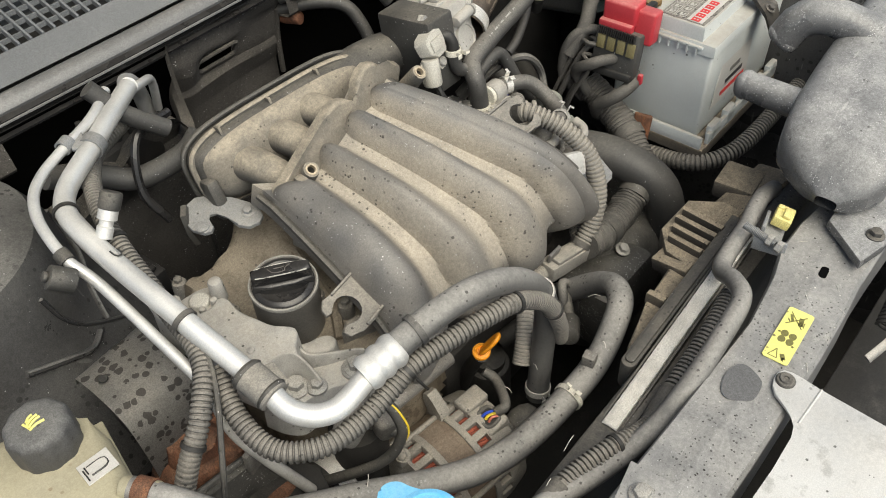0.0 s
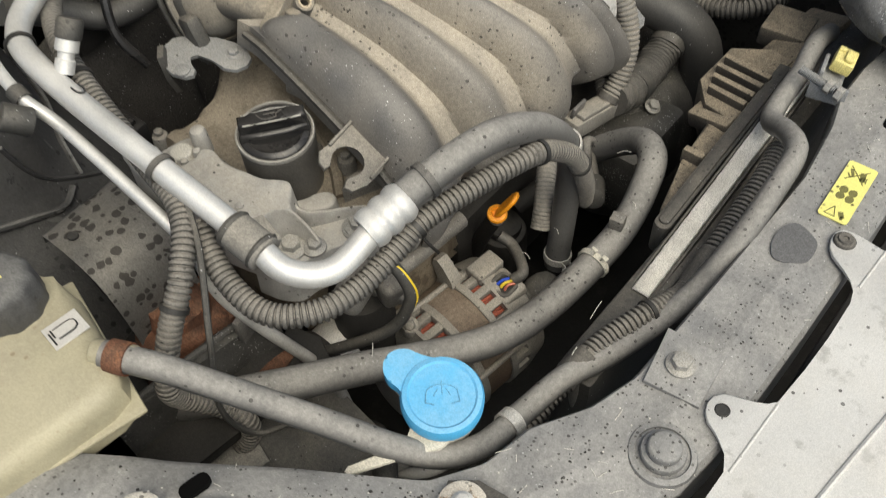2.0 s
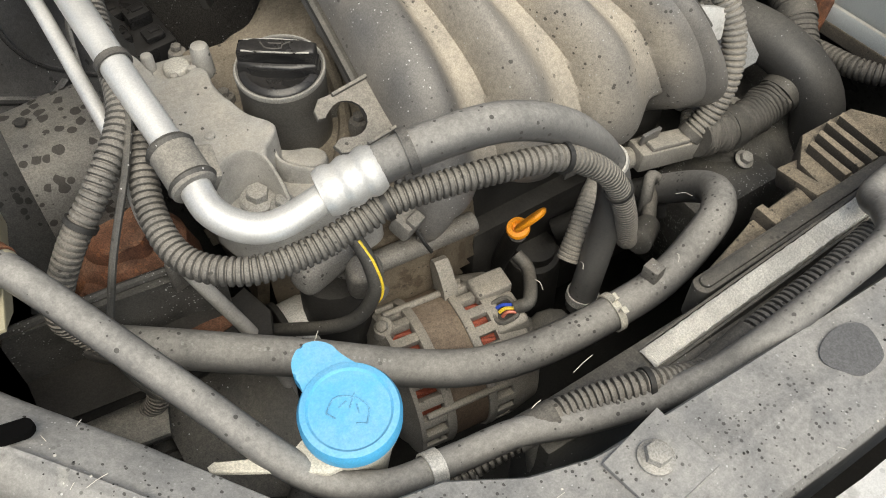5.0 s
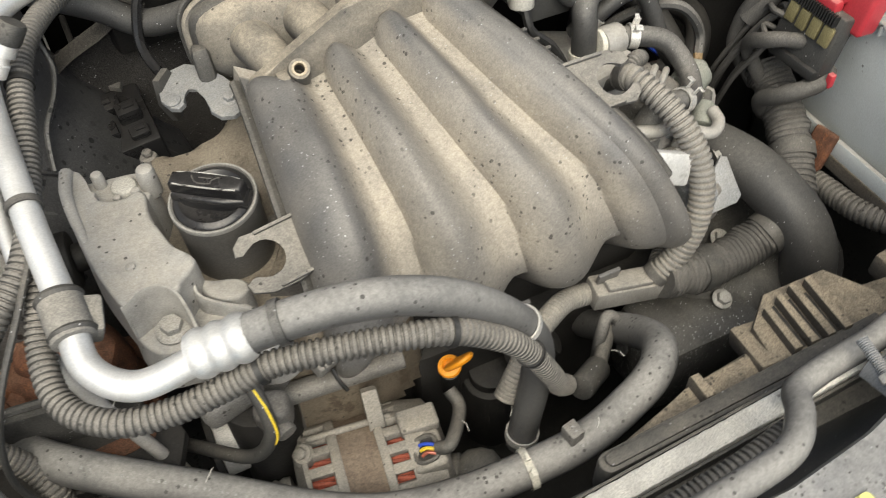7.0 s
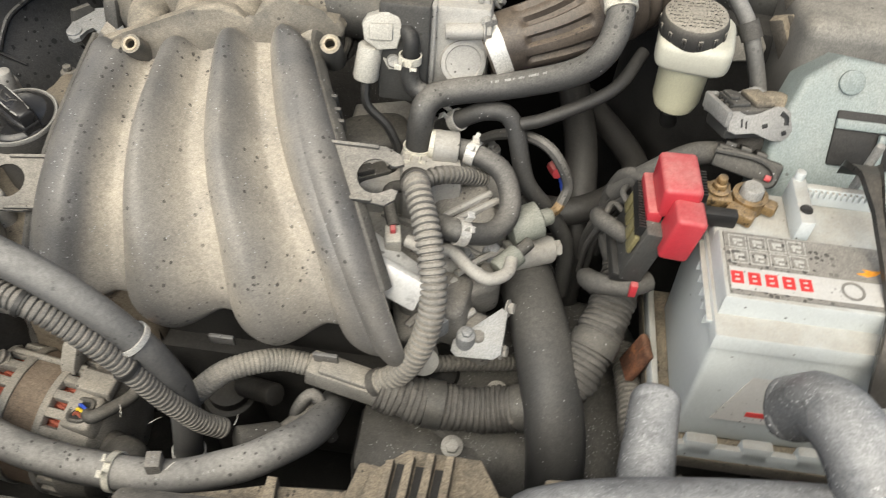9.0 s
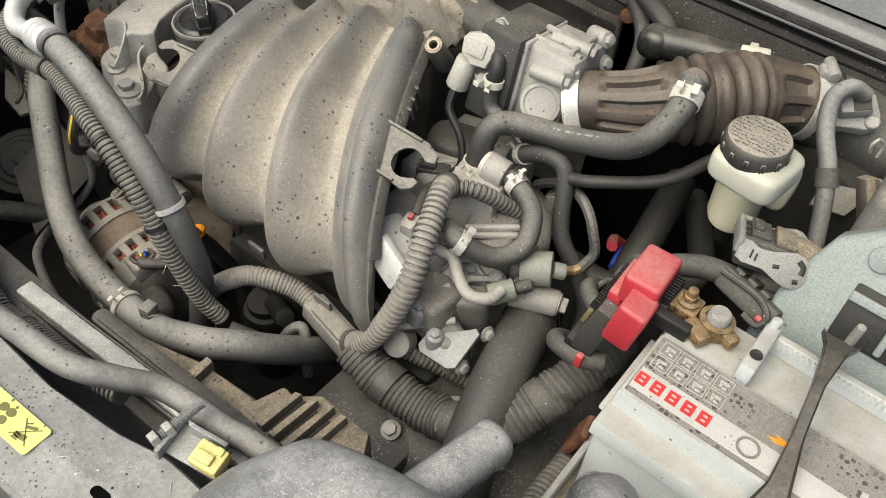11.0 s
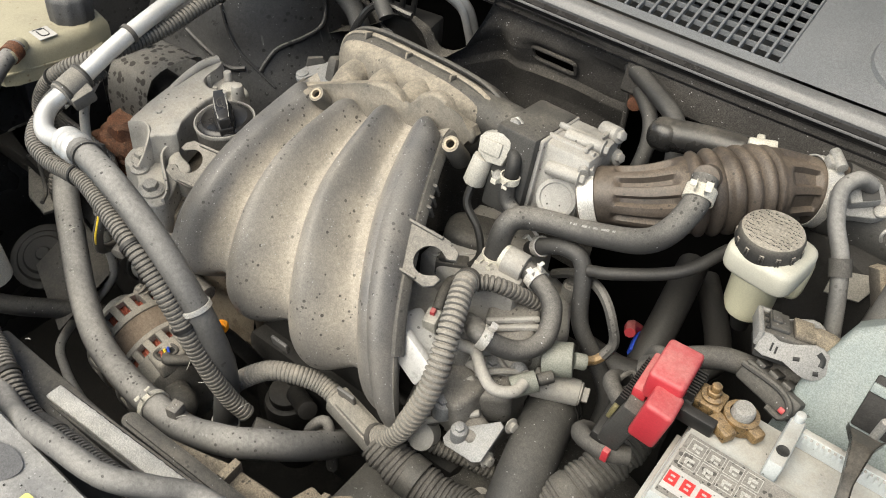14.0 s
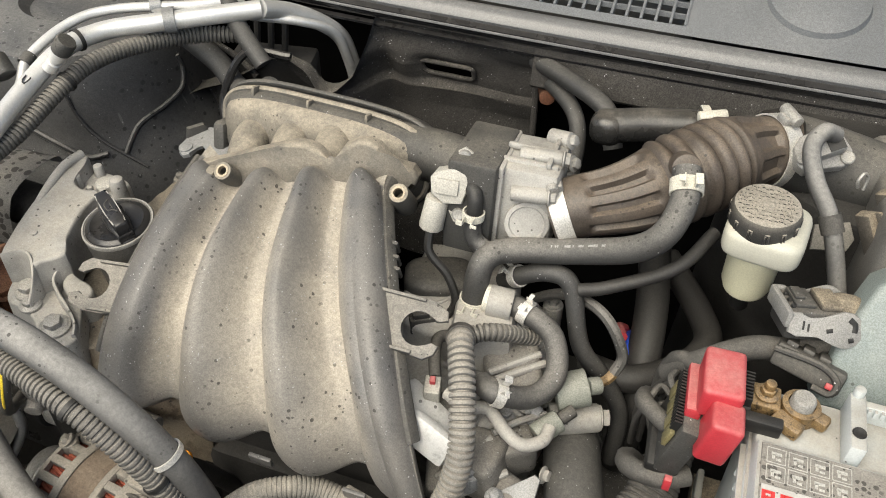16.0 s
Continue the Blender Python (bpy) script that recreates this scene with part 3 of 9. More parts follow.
loft_x(bm, [(RY + 0.002, RZ - 0.008), (RY, RZ), (RY + 0.004, RZ + 0.007), (RY + 0.012, RZ + 0.011), (RY + 0.020, RZ + 0.010), (RY + 0.026, RZ + 0.004), (RY + 0.03, RZ - 0.004)], -0.8, 0.8, 60, BOW)
structure("trim_weatherstrip", bm, M_COWL_RAIL, "grey rounded rubber weatherstrip along the cowl", "weatherstrip")


def cowl_z(y):
    return RZ + 0.004 + (y - RY - 0.03) * 0.30


GRILLES = [(-0.303, -0.015, 0.814, 0.976), (0.0, 0.254, 0.784, 0.898)]
bm = B()
xs = sorted({-0.8, -0.6, -0.45, -0.303, -0.015, 0.0, 0.254, 0.35, 0.5, 0.65, 0.8} | {round(-0.8 + 0.08 * i, 3) for i in range(21)})
ys = sorted({RY + 0.035, 0.784, 0.814, 0.85, 0.898, 0.94, 0.976, 1.05, 1.2})
for a, b in zip(xs, xs[1:]):
    for c, d in zip(ys, ys[1:]):
        if any(a >= g[0] - 1e-6 and b <= g[1] + 1e-6 and c >= g[2] - 1e-6 and d <= g[3] + 1e-6 for g in GRILLES):
            continue
        q = [bm.verts.new((x, y + BOW * x * x, cowl_z(y))) for x, y in ((a, c), (b, c), (b, d), (a, d))]
        bm.faces.new(q)
bmesh.ops.remove_doubles(bm, verts=bm.verts, dist=1e-5)
structure("cowl_top", bm, M_COWL_TOP, "grey dusty plastic scuttle panel below the windscreen", "scuttle panel")
for a, b, c, d in GRILLES:
    g = thing("cowl_grille", ((a + b) / 2, (c + d) / 2, cowl_z(c)), "grey plastic air intake grille in the scuttle panel", "grille", "scuttle grilles", "structure")
    n = round((b - a) / 0.0155)
    for i in range(n + 1):
        x = a + (b - a) * i / n
        bb = B()
        y0, y1 = c + BOW * x * x, d + BOW * x * x
        m = pose(x, (y0 + y1) / 2, (cowl_z(c) + cowl_z(d)) / 2 - 0.002, math.degrees(math.atan(0.30)), 0, 0)
        box(bb, (0, 0, 0), (0.0032, (d - c) * 1.04, 0.009), m, 0.0008, 1)
        part("slat", bb, M_COWL_TOP, g)
    for j in range(1, round((d - c) / 0.017)):
        y = c + 0.017 * j
        bb = B()
        loft_x(bb, [(y - 0.0015, cowl_z(y) - 0.006), (y - 0.0015, cowl_z(y) - 0.0005), (y + 0.0015, cowl_z(y) - 0.0005), (y + 0.0015, cowl_z(y) - 0.006)], a, b, 10, BOW)
        part("crossbar", bb, M_COWL_TOP, g)
    bb = B()
    box(bb, ((a + b) / 2, (c + d) / 2 + 0.004, cowl_z(c) - 0.035), (b - a + 0.02, d - c + 0.03, 0.004))
    part("backing", bb, M_BLACK, g)

# wiper arm hub on the scuttle
bm = B()
lathe(bm, [(0.055, 0), (0.052, 0.008), (0.03, 0.014), (0, 0.015)], pose(0.384, 0.856, cowl_z(0.856) - 0.004, 17), 32)
wh = solo("wiper_hub", bm, M_COWL_TOP, "rounded black wiper spindle boss on the scuttle", "wiper")
bm = B()
lathe(bm, [(0, 0.02), (0.018, 0.02), (0.02, 0.012), (0.02, 0.008)], pose(0.39, 0.874, cowl_z(0.856), 17), 24)
part("spindle_cap", bm, M_BLACK, wh)
bm = B()
boxat(bm, (0.015, 0.88, cowl_z(0.88) + 0.010), (0.06, 0.036, 0.016), 10, bev=0.005)
solo("orange_leaf", bm, M_ORANGE, "small orange object lying on the scuttle panel", "debris")

# firewall felt: a sheet from the weatherstrip down to the slot, with a scalloped edge at one end
FELT = [(RY + 0.003, RZ - 0.006), (RY + 0.005, RZ - 0.022), (0.747, 0.928), (0.751, 0.915), (0.755, 0.905), (0.760, 0.895), (0.765, 0.885), (0.772, 0.862), (0.766, 0.852), (0.778, 0.82), (0.78, 0.70), (0.78, 0.55)]
SCALLOP = [(-0.32, 0.83), (-0.26, 0.86), (-0.21, 0.893), (-0.185, 0.913), (-0.160, 0.918), (-0.138, 0.908), (-0.126, 0.885), (-0.112, 0.877), (-0.100, 0.886), (-0.090, 0.92), (-0.082, 0.955), (-0.076, 1.05), (0.2, 1.05)]


def between(rows, x):
    for (x0, z0), (x1, z1) in zip(rows, rows[1:]):
        if x0 <= x <= x1:
            return z0 + (z1 - z0) * (x - x0) / (x1 - x0)
    return rows[-1][1]


def felt(u, v):
    x = -0.31 + 0.415 * v
    k = u * (len(FELT) - 1)
    i = min(int(k), len(FELT) - 2)
    f = k - i
    y = FELT[i][0] * (1 - f) + FELT[i + 1][0] * f
    z = FELT[i][1] * (1 - f) + FELT[i + 1][1] * f
    flap = ease_felt((-0.075 - x) / 0.05)
    y += -flap * 0.080
    w = noise.noise(V(x * 12, u * 4, 2.0)) * 0.010 + 0.022 * math.exp(-((x + 0.055) / 0.025) ** 2) * math.exp(-((u - 0.55) / 0.16) ** 2)
    w *= 0 if abs(x) < 0.03 and 0.86 < z < 0.90 else 1
    return V(x, y - w + BOW * x * x, min(z, between(SCALLOP, x) + 0.02 * (z - 0.9)) if z > 0.84 else z)


def ease_felt(x):
    x = max(0.0, min(1.0, x))
    return x * x * (3 - 2 * x)


bm = B()
grid(bm, felt, 89, 84)
kill = [f for f in bm.faces if abs(f.calc_center_median().x + 0.004) < 0.029 and 0.874 < f.calc_center_median().z < 0.893]
bmesh.ops.delete(bm, geom=kill, context="FACES")
structure("firewall_panel", bm, M_FELT, "moulded black felt insulation on the firewall with a slot", "firewall")
bm = B()
sweep(bm, [V(x, 0.7595 + dy, z) for x, z, dy in ((-0.034, 0.893, -0.004), (0.0, 0.8935, -0.004), (0.026, 0.893, -0.004), (0.029, 0.883, 0.002), (0.025, 0.873, 0.006), (-0.004, 0.8725, 0.006), (-0.030, 0.873, 0.006), (-0.036, 0.883, 0.002), (-0.034, 0.893, -0.004))], 0.0028, 8)
structure("slot_edge_trim", bm, M_FELT, "raised felt edge round the firewall slot", "trim")
bm = B()
sweep(bm, [(-0.28, 0.66, 0.93), (-0.24, 0.675, 0.90), (-0.21, 0.67, 0.88)], 0.004, 8)
sweep(bm, [(0.105, 0.772, 0.80), (0.105, 0.768, 0.86), (0.105, 0.758, 0.905)], 0.004, 8)
structure("felt_edge_trim", bm, M_FELT, "rolled edge of the firewall felt", "trim")
# plain sheet coloured black as shade, so the felt slot reads dark
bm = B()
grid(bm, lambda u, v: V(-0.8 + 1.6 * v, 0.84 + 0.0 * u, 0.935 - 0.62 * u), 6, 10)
structure("wall_firewall", bm, M_HOLE, "plain bulkhead sheet blackened for the shade behind the insulation", "firewall")

# front cross panel above the radiator
REAR = [(-0.60, 0.39), (-0.52, 0.31), (-0.468, 0.235), (-0.418, 0.175), (-0.364, 0.102), (-0.33, 0.080), (-0.29, 0.072), (-0.25, 0.048), (-0.21, 0.036), (-0.10, 0.032), (0.04, 0.028), (0.11, 0.036), (0.15, 0.046), (0.20, 0.046), (0.27, 0.036), (0.40, 0.034), (0.62, 0.036)]
FRONT = [(-0.66, 0.31), (-0.57, 0.245), (-0.492, 0.168), (-0.448, 0.115), (-0.400, 0.06), (-0.352, 0.012), (-0.31, -0.014), (-0.265, -0.034), (-0.219, -0.040), (-0.10, -0.043), (0.04, -0.043), (0.11, -0.041), (0.15, -0.038), (0.20, -0.038), (0.27, -0.04), (0.40, -0.04), (0.62, -0.04)]
bm = B()


def along(row, v):
    k = v * (len(row) - 1)
    i = min(int(k), len(row) - 2)
    f = k - i
    return V(row[i][0] * (1 - f) + row[i + 1][0] * f, row[i][1] * (1 - f) + row[i + 1][1] * f, 0)


def front_panel(u, v):
    a, b = along(REAR, v), along(FRONT, v)
    rise = 0.840 + 0.03 * max(0.0, min(1.0, (-0.36 - a.x) / 0.12)) ** 1.2
    edge = [(0.0, -0.045), (0.0, -0.004), (0.03, 0.0), (0.35, 0.0015), (0.5, 0.003), (0.62, 0.0015), (0.95, 0.0), (1.0, -0.005), (1.0, -0.03), (1.02, -0.05)]
    k = u * (len(edge) - 1)
    i = min(int(k), len(edge) - 2)
    f = k - i
    s = edge[i][0] * (1 - f) + edge[i + 1][0] * f
    h = edge[i][1] * (1 - f) + edge[i + 1][1] * f
    # the wing's rounded crown
    left = max(0.0, min(1.0, (-0.34 - a.x) / 0.08))
    h += left * 0.012 * math.sin(math.pi * max(0, min(1, s))) - left * 0.01 * s
    h += 0.0035 * math.exp(-((s - 0.52) / 0.045) ** 2) * max(0.0, min(1.0, (-0.385 - a.x) / 0.02)) * max(0.0, min(1.0, (a.x + 0.475) / 0.02))
    p = a.lerp(b, s)
    return V(p.x, p.y, rise + h)


grid(bm, front_panel, 46, 140)
structure("front_cross_panel", bm, M_PAINT, "dirty grey painted cross panel above the radiator", "cross panel")

# black sheets added for the dark void under the bumper edge, closing the front
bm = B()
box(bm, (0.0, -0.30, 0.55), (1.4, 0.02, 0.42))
structure("bumper_void_back", bm, M_BLACK, "black sheet added for the dark void behind the front bumper", "bumper")
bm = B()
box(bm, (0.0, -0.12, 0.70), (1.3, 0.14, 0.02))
structure("bumper_void_shelf", bm, M_BLACK, "black sheet added for the dark gap between cross panel and bumper", "bumper")


# ---- intake manifold ----
R = [
    [(-0.135, 0.478, 0.905), (-0.135, 0.442, 0.924), (-0.136, 0.356, 0.906), (-0.138, 0.295, 0.866), (-0.146, 0.264, 0.790), (-0.142, 0.310, 0.742)],
    [(-0.088, 0.494, 0.915), (-0.087, 0.461, 0.934), (-0.080, 0.356, 0.918), (-0.067, 0.285, 0.868), (-0.055, 0.262, 0.785), (-0.052, 0.310, 0.736)],
    [(-0.040, 0.494, 0.930), (-0.037, 0.462, 0.948), (-0.013, 0.350, 0.918), (0.018, 0.280, 0.862), (0.036, 0.264, 0.775), (0.034, 0.312, 0.728)],
    [(-0.002, 0.512, 0.935), (0.006, 0.482, 0.953), (0.050, 0.364, 0.918), (0.095, 0.287, 0.864), (0.128, 0.266, 0.778), (0.124, 0.312, 0.732)],
]
EL = [(-0.166, 0.480, 0.895), (-0.164, 0.463, 0.908), (-0.170, 0.367, 0.873), (-0.172, 0.305, 0.832), (-0.176, 0.275, 0.770), (-0.172, 0.31, 0.735)]
ER = [(0.028, 0.492, 0.925), (0.036, 0.467, 0.936), (0.075, 0.379, 0.910), (0.116, 0.304, 0.866), (0.152, 0.264, 0.785), (0.150, 0.31, 0.735)]


def resample(pts, n):
    line, _ = spline(pts, 0.0015)
    return [line[round(i * (len(line) - 1) / (n - 1))] for i in range(n)]


NV = 96
for c in R + [EL, ER]:
    c[0] = tuple(V(*c[1]) + V(0, 0.034, 0.004))
rows_r = [resample(c, NV) for c in R]
row_l, row_e = resample(EL, NV), resample(ER, NV)
bm = B()
dust_layer = bm.verts.layers.float.new("dust")
NU = 36
FLANGE_Y = 0.476
HEAD_Y = (0.463, 0.476, 0.479, 0.489)


def ease(x, a, b):
    x = max(0.0, min(1.0, (x - a) / (b - a)))
    return x * x * (3 - 2 * x)


head = []
for c, hy in zip(rows_r, HEAD_Y):
    j0 = next(j for j in range(NV) if c[j].y < hy)
    run = [0.0] * NV
    for j in range(j0 + 1, NV):
        run[j] = run[j - 1] + (c[j] - c[j - 1]).length
    head.append([math.sqrt(1 - (1 - min(1, run[j] / 0.026)) ** 2) if j >= j0 else 0.0 for j in range(NV)])
cols, nor = [], None
for j in range(NV):
    v = j / (NV - 1)
    tan = (rows_r[1][min(j + 1, NV - 1)] - rows_r[1][max(j - 1, 0)]).normalized()
    across = (row_e[j] - row_l[j]).normalized()
    n_ = across.cross(tan)
    if n_.dot(nor or V(0, -0.4, 1)) < 0:
        n_ = -n_
    nor = n_
    tall = 0.027 + 0.006 * ease(v, 0.1, 0.5) - 0.009 * ease(v, 0.60, 0.84)
    keys = [(row_l[j], 0)]
    for i in range(4):
        keys.append((rows_r[i][j] - nor * tall, i + 1))
    keys.append((row_e[j], 0))
    line = []
    for k in range(len(keys) - 1):
        (a, fa), (b, fb) = keys[k], keys[k + 1]
        for q in range(NU):
            s = q / NU
            if fa == 0 or fb == 0:
                w, t_ = 0.98, (1 - s if fa == 0 else s)
                runner = fb if fa == 0 else fa
                g = head[runner - 1][j]
                w *= 0.45 + 0.55 * g
                c_ = (1 - (t_ / w) ** 2) ** 0.7 * g if t_ < w else 0.0
                bare = 1.0 if g > 0.3 else 0.0
            else:
                ga, gb = head[fa - 1][j], head[fb - 1][j]
                wa = (0.46 + 0.02 * ease(v, 0.50, 0.82)) * (0.45 + 0.55 * ga)
                wb = (0.32 + 0.07 * ease(v, 0.50, 0.82)) * (0.45 + 0.55 * gb)
                ha = (0.5 + 0.5 * math.cos(math.pi * min(1.0, s / wa))) ** (0.85 - 0.15 * ease(v, 0.5, 0.82)) * ga
                hb = (1 - ((1 - s) / wb) ** 2) ** 0.62 * gb if 1 - s < wb else 0.0
                c_, runner = (ha, fa) if ha >= hb else (hb, fb)
                bare = 1 - ease(s, 0.16 if fa == 1 else 0.04, 0.36) * (1 - ease(s, 1 - 1.0 * wb, 1 - 0.10 * wb)) if min(ga, gb) > 0.3 else 0.0
            p = a.lerp(b, s) + nor * (tall * c_)
            line.append((p, c_, runner, bare))
    line.append((keys[-1][0], 0.0, 4, 0.0))
    cols.append(line)
RIDGE = (0.0, 0.28, 0.30, 0.10)
vs = []
for j, line in enumerate(cols):
    v = j / (NV - 1)
    r_ = []
    for p, c_, runner, bare in line:
        vert = bm.verts.new(p)
        base_d = RIDGE[runner - 1]
        ridge = 0.08 + base_d * ease(v, 0.13, 0.42) + 0.16 * noise.noise(p * 16 + V(3, 1, 7))
        valley = 0.91 - 0.28 * ease(noise.noise(p * 19 + V(5, 2, 1)), 0.12, 0.45)
        d = valley + (ridge - valley) * max(0.0, min(1.0, bare + 0.18 * noise.noise(p * 27)))
        d *= 1 - 0.75 * ease(v, 0.70, 0.84)
        d += 0.14 * noise.noise(p * 44) * (1 - 0.6 * ease(v, 0.66, 0.8))
        vert[dust_layer] = max(0.0, min(1.0, d))
        r_.append(vert)
    vs.append(r_)
for j, (a, b) in enumerate(zip(vs, vs[1:])):
    for i in range(len(a) - 1):
        if j > 0.87 * NV and cols[j][i][1] < 0.22 and cols[j][i + 1][1] < 0.22 and cols[j][i][2] < 4:
            continue
        bm.faces.new((a[i], a[i + 1], b[i + 1], b[i]))
# skirts down from both edges
for side, sx in ((0, -0.004), (-1, 0.003)):
    low = [bm.verts.new(r_[side].co + V(sx, 0.006, -0.028)) for r_ in vs]
    for k in range(int(NV * 0.8)):
        bm.faces.new((vs[k][side], vs[k + 1][side], low[k + 1], low[k]))
manifold = thing("intake_manifold", (0, 0.37, 0.70), "dark plastic intake manifold with four runners caked in tan dust", "intake manifold")
part("runner_shell", bm, M_MANIFOLD, manifold)
bm = B()
sweep(bm, [p + V(0.004, 0, -0.006) for p in row_e[2:66:6]], 0.0045, 8, squash=1.6)
part("edge_flange", bm, M_BLACK_DUSTY, manifold)
bm = B()
sweep(bm, [p + V(-0.004, 0, -0.008) for p in row_l[4:70:6]], 0.004, 8, squash=1.6)
part("edge_flange", bm, M_BLACK_DUSTY, manifold)
for k in (20, 23, 26):
    bm = B()
    boxat(bm, row_e[k] + V(0.008, 0, -0.012), (0.012, 0.004, 0.018), 0, 20)
    part("rib", bm, M_BLACK_DUSTY, manifold)

# rear flange with its humps and screw bosses
bm = B()
poly = [(-0.166, 0.885), (-0.164, 0.912), (-0.156, 0.922), (-0.135, 0.930), (-0.100, 0.944), (-0.072, 0.955), (-0.058, 0.960), (-0.046, 0.961), (-0.034, 0.957), (-0.026, 0.950), (-0.021, 0.945), (-0.017, 0.953), (-0.010, 0.964), (0.002, 0.972), (0.013, 0.974), (0.024, 0.970), (0.032, 0.960), (0.042, 0.956), (0.056, 0.954), (0.062, 0.946), (0.060, 0.936), (0.040, 0.925), (0.030, 0.90)]
fl = basis((0.10, -1, 0.22), (-0.05, FLANGE_Y + 0.004, 0.945), (1, 0.10, 0))
prism(bm, [(x + 0.05, z - 0.951) for x, z in poly], -0.010, 0.003, fl, 0.005, 3)
part("rear_flange", bm, M_PLENUM, manifold)
for p, ax in (((-0.120, 0.456, 0.918), (-0.05, -0.75, 1)), ((0.055, 0.459, 0.940), (0.1, -0.75, 1))):
    a = Vector(ax).normalized()
    m = basis(ax, p)
    bm = B()
    lathe(bm, [(0.011, -0.034), (0.0095, 0.006), (0.0085, 0.010), (0.005, 0.010), (0.0045, 0.006), (0.0045, -0.01), (0, -0.01)], m, 20)
    bs_ = part("screw_boss", bm, M_PLENUM, manifold)
    bm = B()
    lathe(bm, [(0.0062, 0.0100), (0.0062, 0.0108), (0.0044, 0.0108), (0.0042, 0.006)], m, 18)
    part("bushing", bm, M_BUSH, bs_, "pale brass bushing")
bm = B()
box(bm, (-0.134, 0.452, 0.917), (0.010, 0.014, 0.012), None, 0.002)
part("boss_web", bm, M_PLENUM, manifold)


def fork(name, origin, nor, side, mat_, s=1.0):
    """A flat bracket with a round, open notch."""
    bb = B()
    out = [(-0.032, -0.020), (0.004, -0.022), (0.020, -0.024), (0.028, -0.018), (0.030, -0.010), (0.024, -0.009)]
    out += [(0.010 + 0.0155 * math.cos(a), 0.0155 * math.sin(a)) for a in [-0.62 - (2 * math.pi - 1.25) * k / 14 for k in range(15)]]
    out += [(0.026, 0.010), (0.032, 0.012), (0.030, 0.020), (0.016, 0.026), (-0.004, 0.027), (-0.032, 0.022)]
    prism(bb, [(x * s, y * s) for x, y in out], -0.004, 0.0, basis(nor, origin, side), 0.0008)
    for yy in (-0.021, 0.024):
        box(bb, ((-0.010) * s, yy * s, -0.001), (0.040 * s, 0.003, 0.009), basis(nor, origin, side), 0.001)
    return part(name, bb, mat_, manifold)


fork("fork_bracket", (0.102, 0.352, 0.900), (0.05, -0.5, 1), (1, 0.02, 0.0), M_FORK)
fork("fork_bracket", (-0.188, 0.335, 0.860), (0.05, -0.5, 1), (-1, -0.1, -0.10), M_FORK)
# small brackets under the runner mouths
for x, y, z in ((-0.012, 0.276, 0.752), (0.080, 0.276, 0.745)):
    bm = B()
    boxat(bm, (x, y, z), (0.022, 0.004, 0.014), 0, 10, bev=0.001)
    part("mouth_tab", bm, M_MANIFOLD, manifold)

# plenum
bm = B()


def sup(bm, c, s, m, e=0.35, nu=40, nv=20):
    """A soft-cornered box (a superellipsoid)."""
    t = bmesh.new()
    def pw(x, k):
        return math.copysign(abs(x) ** k, x)
    rings = []
    for j in range(1, nv):
        la = -math.pi / 2 + math.pi * j / nv
        rings.append([t.verts.new((s[0] / 2 * pw(math.cos(la), e) * pw(math.cos(2 * math.pi * i / nu), e), s[1] / 2 * pw(math.cos(la), e) * pw(math.sin(2 * math.pi * i / nu), e), s[2] / 2 * pw(math.sin(la), e))) for i in range(nu)])
    for a, b in zip(rings, rings[1:]):
        for i in range(nu):
            t.faces.new((a[i], a[(i + 1) % nu], b[(i + 1) % nu], b[i]))
    t.faces.new(rings[0][::-1])
    t.faces.new(rings[-1])
    return merge(bm, t, m @ Matrix.Translation(c))


pm = basis((-0.12, -0.95, 0.30), (-0.066, 0.553, 0.901), (1, -0.16, 0.07))
plenum = thing("plenum_chamber", (-0.065, 0.56, 0.86), "dark plastic intake plenum chamber with a welded rim, under tan dust", "plenum")
bm = B()
sup(bm, (0, 0, 0.0), (0.232, 0.080, 0.060), pm, 0.55)
part("front_shell", bm, M_PLENUM, plenum)
bm = B()
sup(bm, (0, 0, -0.012), (0.242, 0.086, 0.075), pm, 0.5)
part("rear_shell", bm, M_BLACK_DUSTY, plenum)


def loop(hx, hy, z, k=0.55):
    return [pm @ V(hx * abs(math.cos(a)) ** k * math.copysign(1, math.cos(a)), hy * abs(math.sin(a)) ** k * math.copysign(1, math.sin(a)), z) for a in [2 * math.pi * (i + 0.5) / 48 for i in range(49)]]


bm = B()
sweep(bm, loop(0.121, 0.0445, 0.004), 0.0036, 8, caps=False)
part("weld_rim", bm, M_PLENUM, plenum)
bm = B()
sweep(bm, loop(0.125, 0.049, -0.008), 0.0030, 8, caps=False)
part("weld_rim", bm, M_BLACK_DUSTY, plenum)
for x in (-0.078, -0.012, 0.055):
    bm = B()
    box(bm, (x, 0.040, 0.010), (0.0035, 0.012, 0.012), pm, 0.001)
    part("rib", bm, M_PLENUM, plenum)
for x, z in ((-0.134, 0.920), (-0.087, 0.929), (-0.040, 0.938)):
    bm = B()
    sweep(bm, [(x - 0.004, 0.552, z - 0.022), (x - 0.002, 0.530, z - 0.017), (x + 0.002, 0.512, z - 0.019), (x + 0.008, 0.490, z - 0.026), (x + 0.012, 0.472, z - 0.032)], 0.0205, 22, r_end=0.018)
    part("runner_neck", bm, M_PLENUM, plenum)
bm = B()
box(bm, (-0.115, -0.022, 0.012), (0.016, 0.05, 0.028), pm, 0.006)
part("end_bracket", bm, M_BLACK_DUSTY, plenum)
bm = B()
sweep(bm, [(0.02, 0.552, 0.918), (0.07, 0.55, 0.918), (0.12, 0.535, 0.918)], 0.027, 18)
part("throttle_neck", bm, M_BLACK_DUSTY, plenum)

# lifting hook beside the manifold
bm = B()
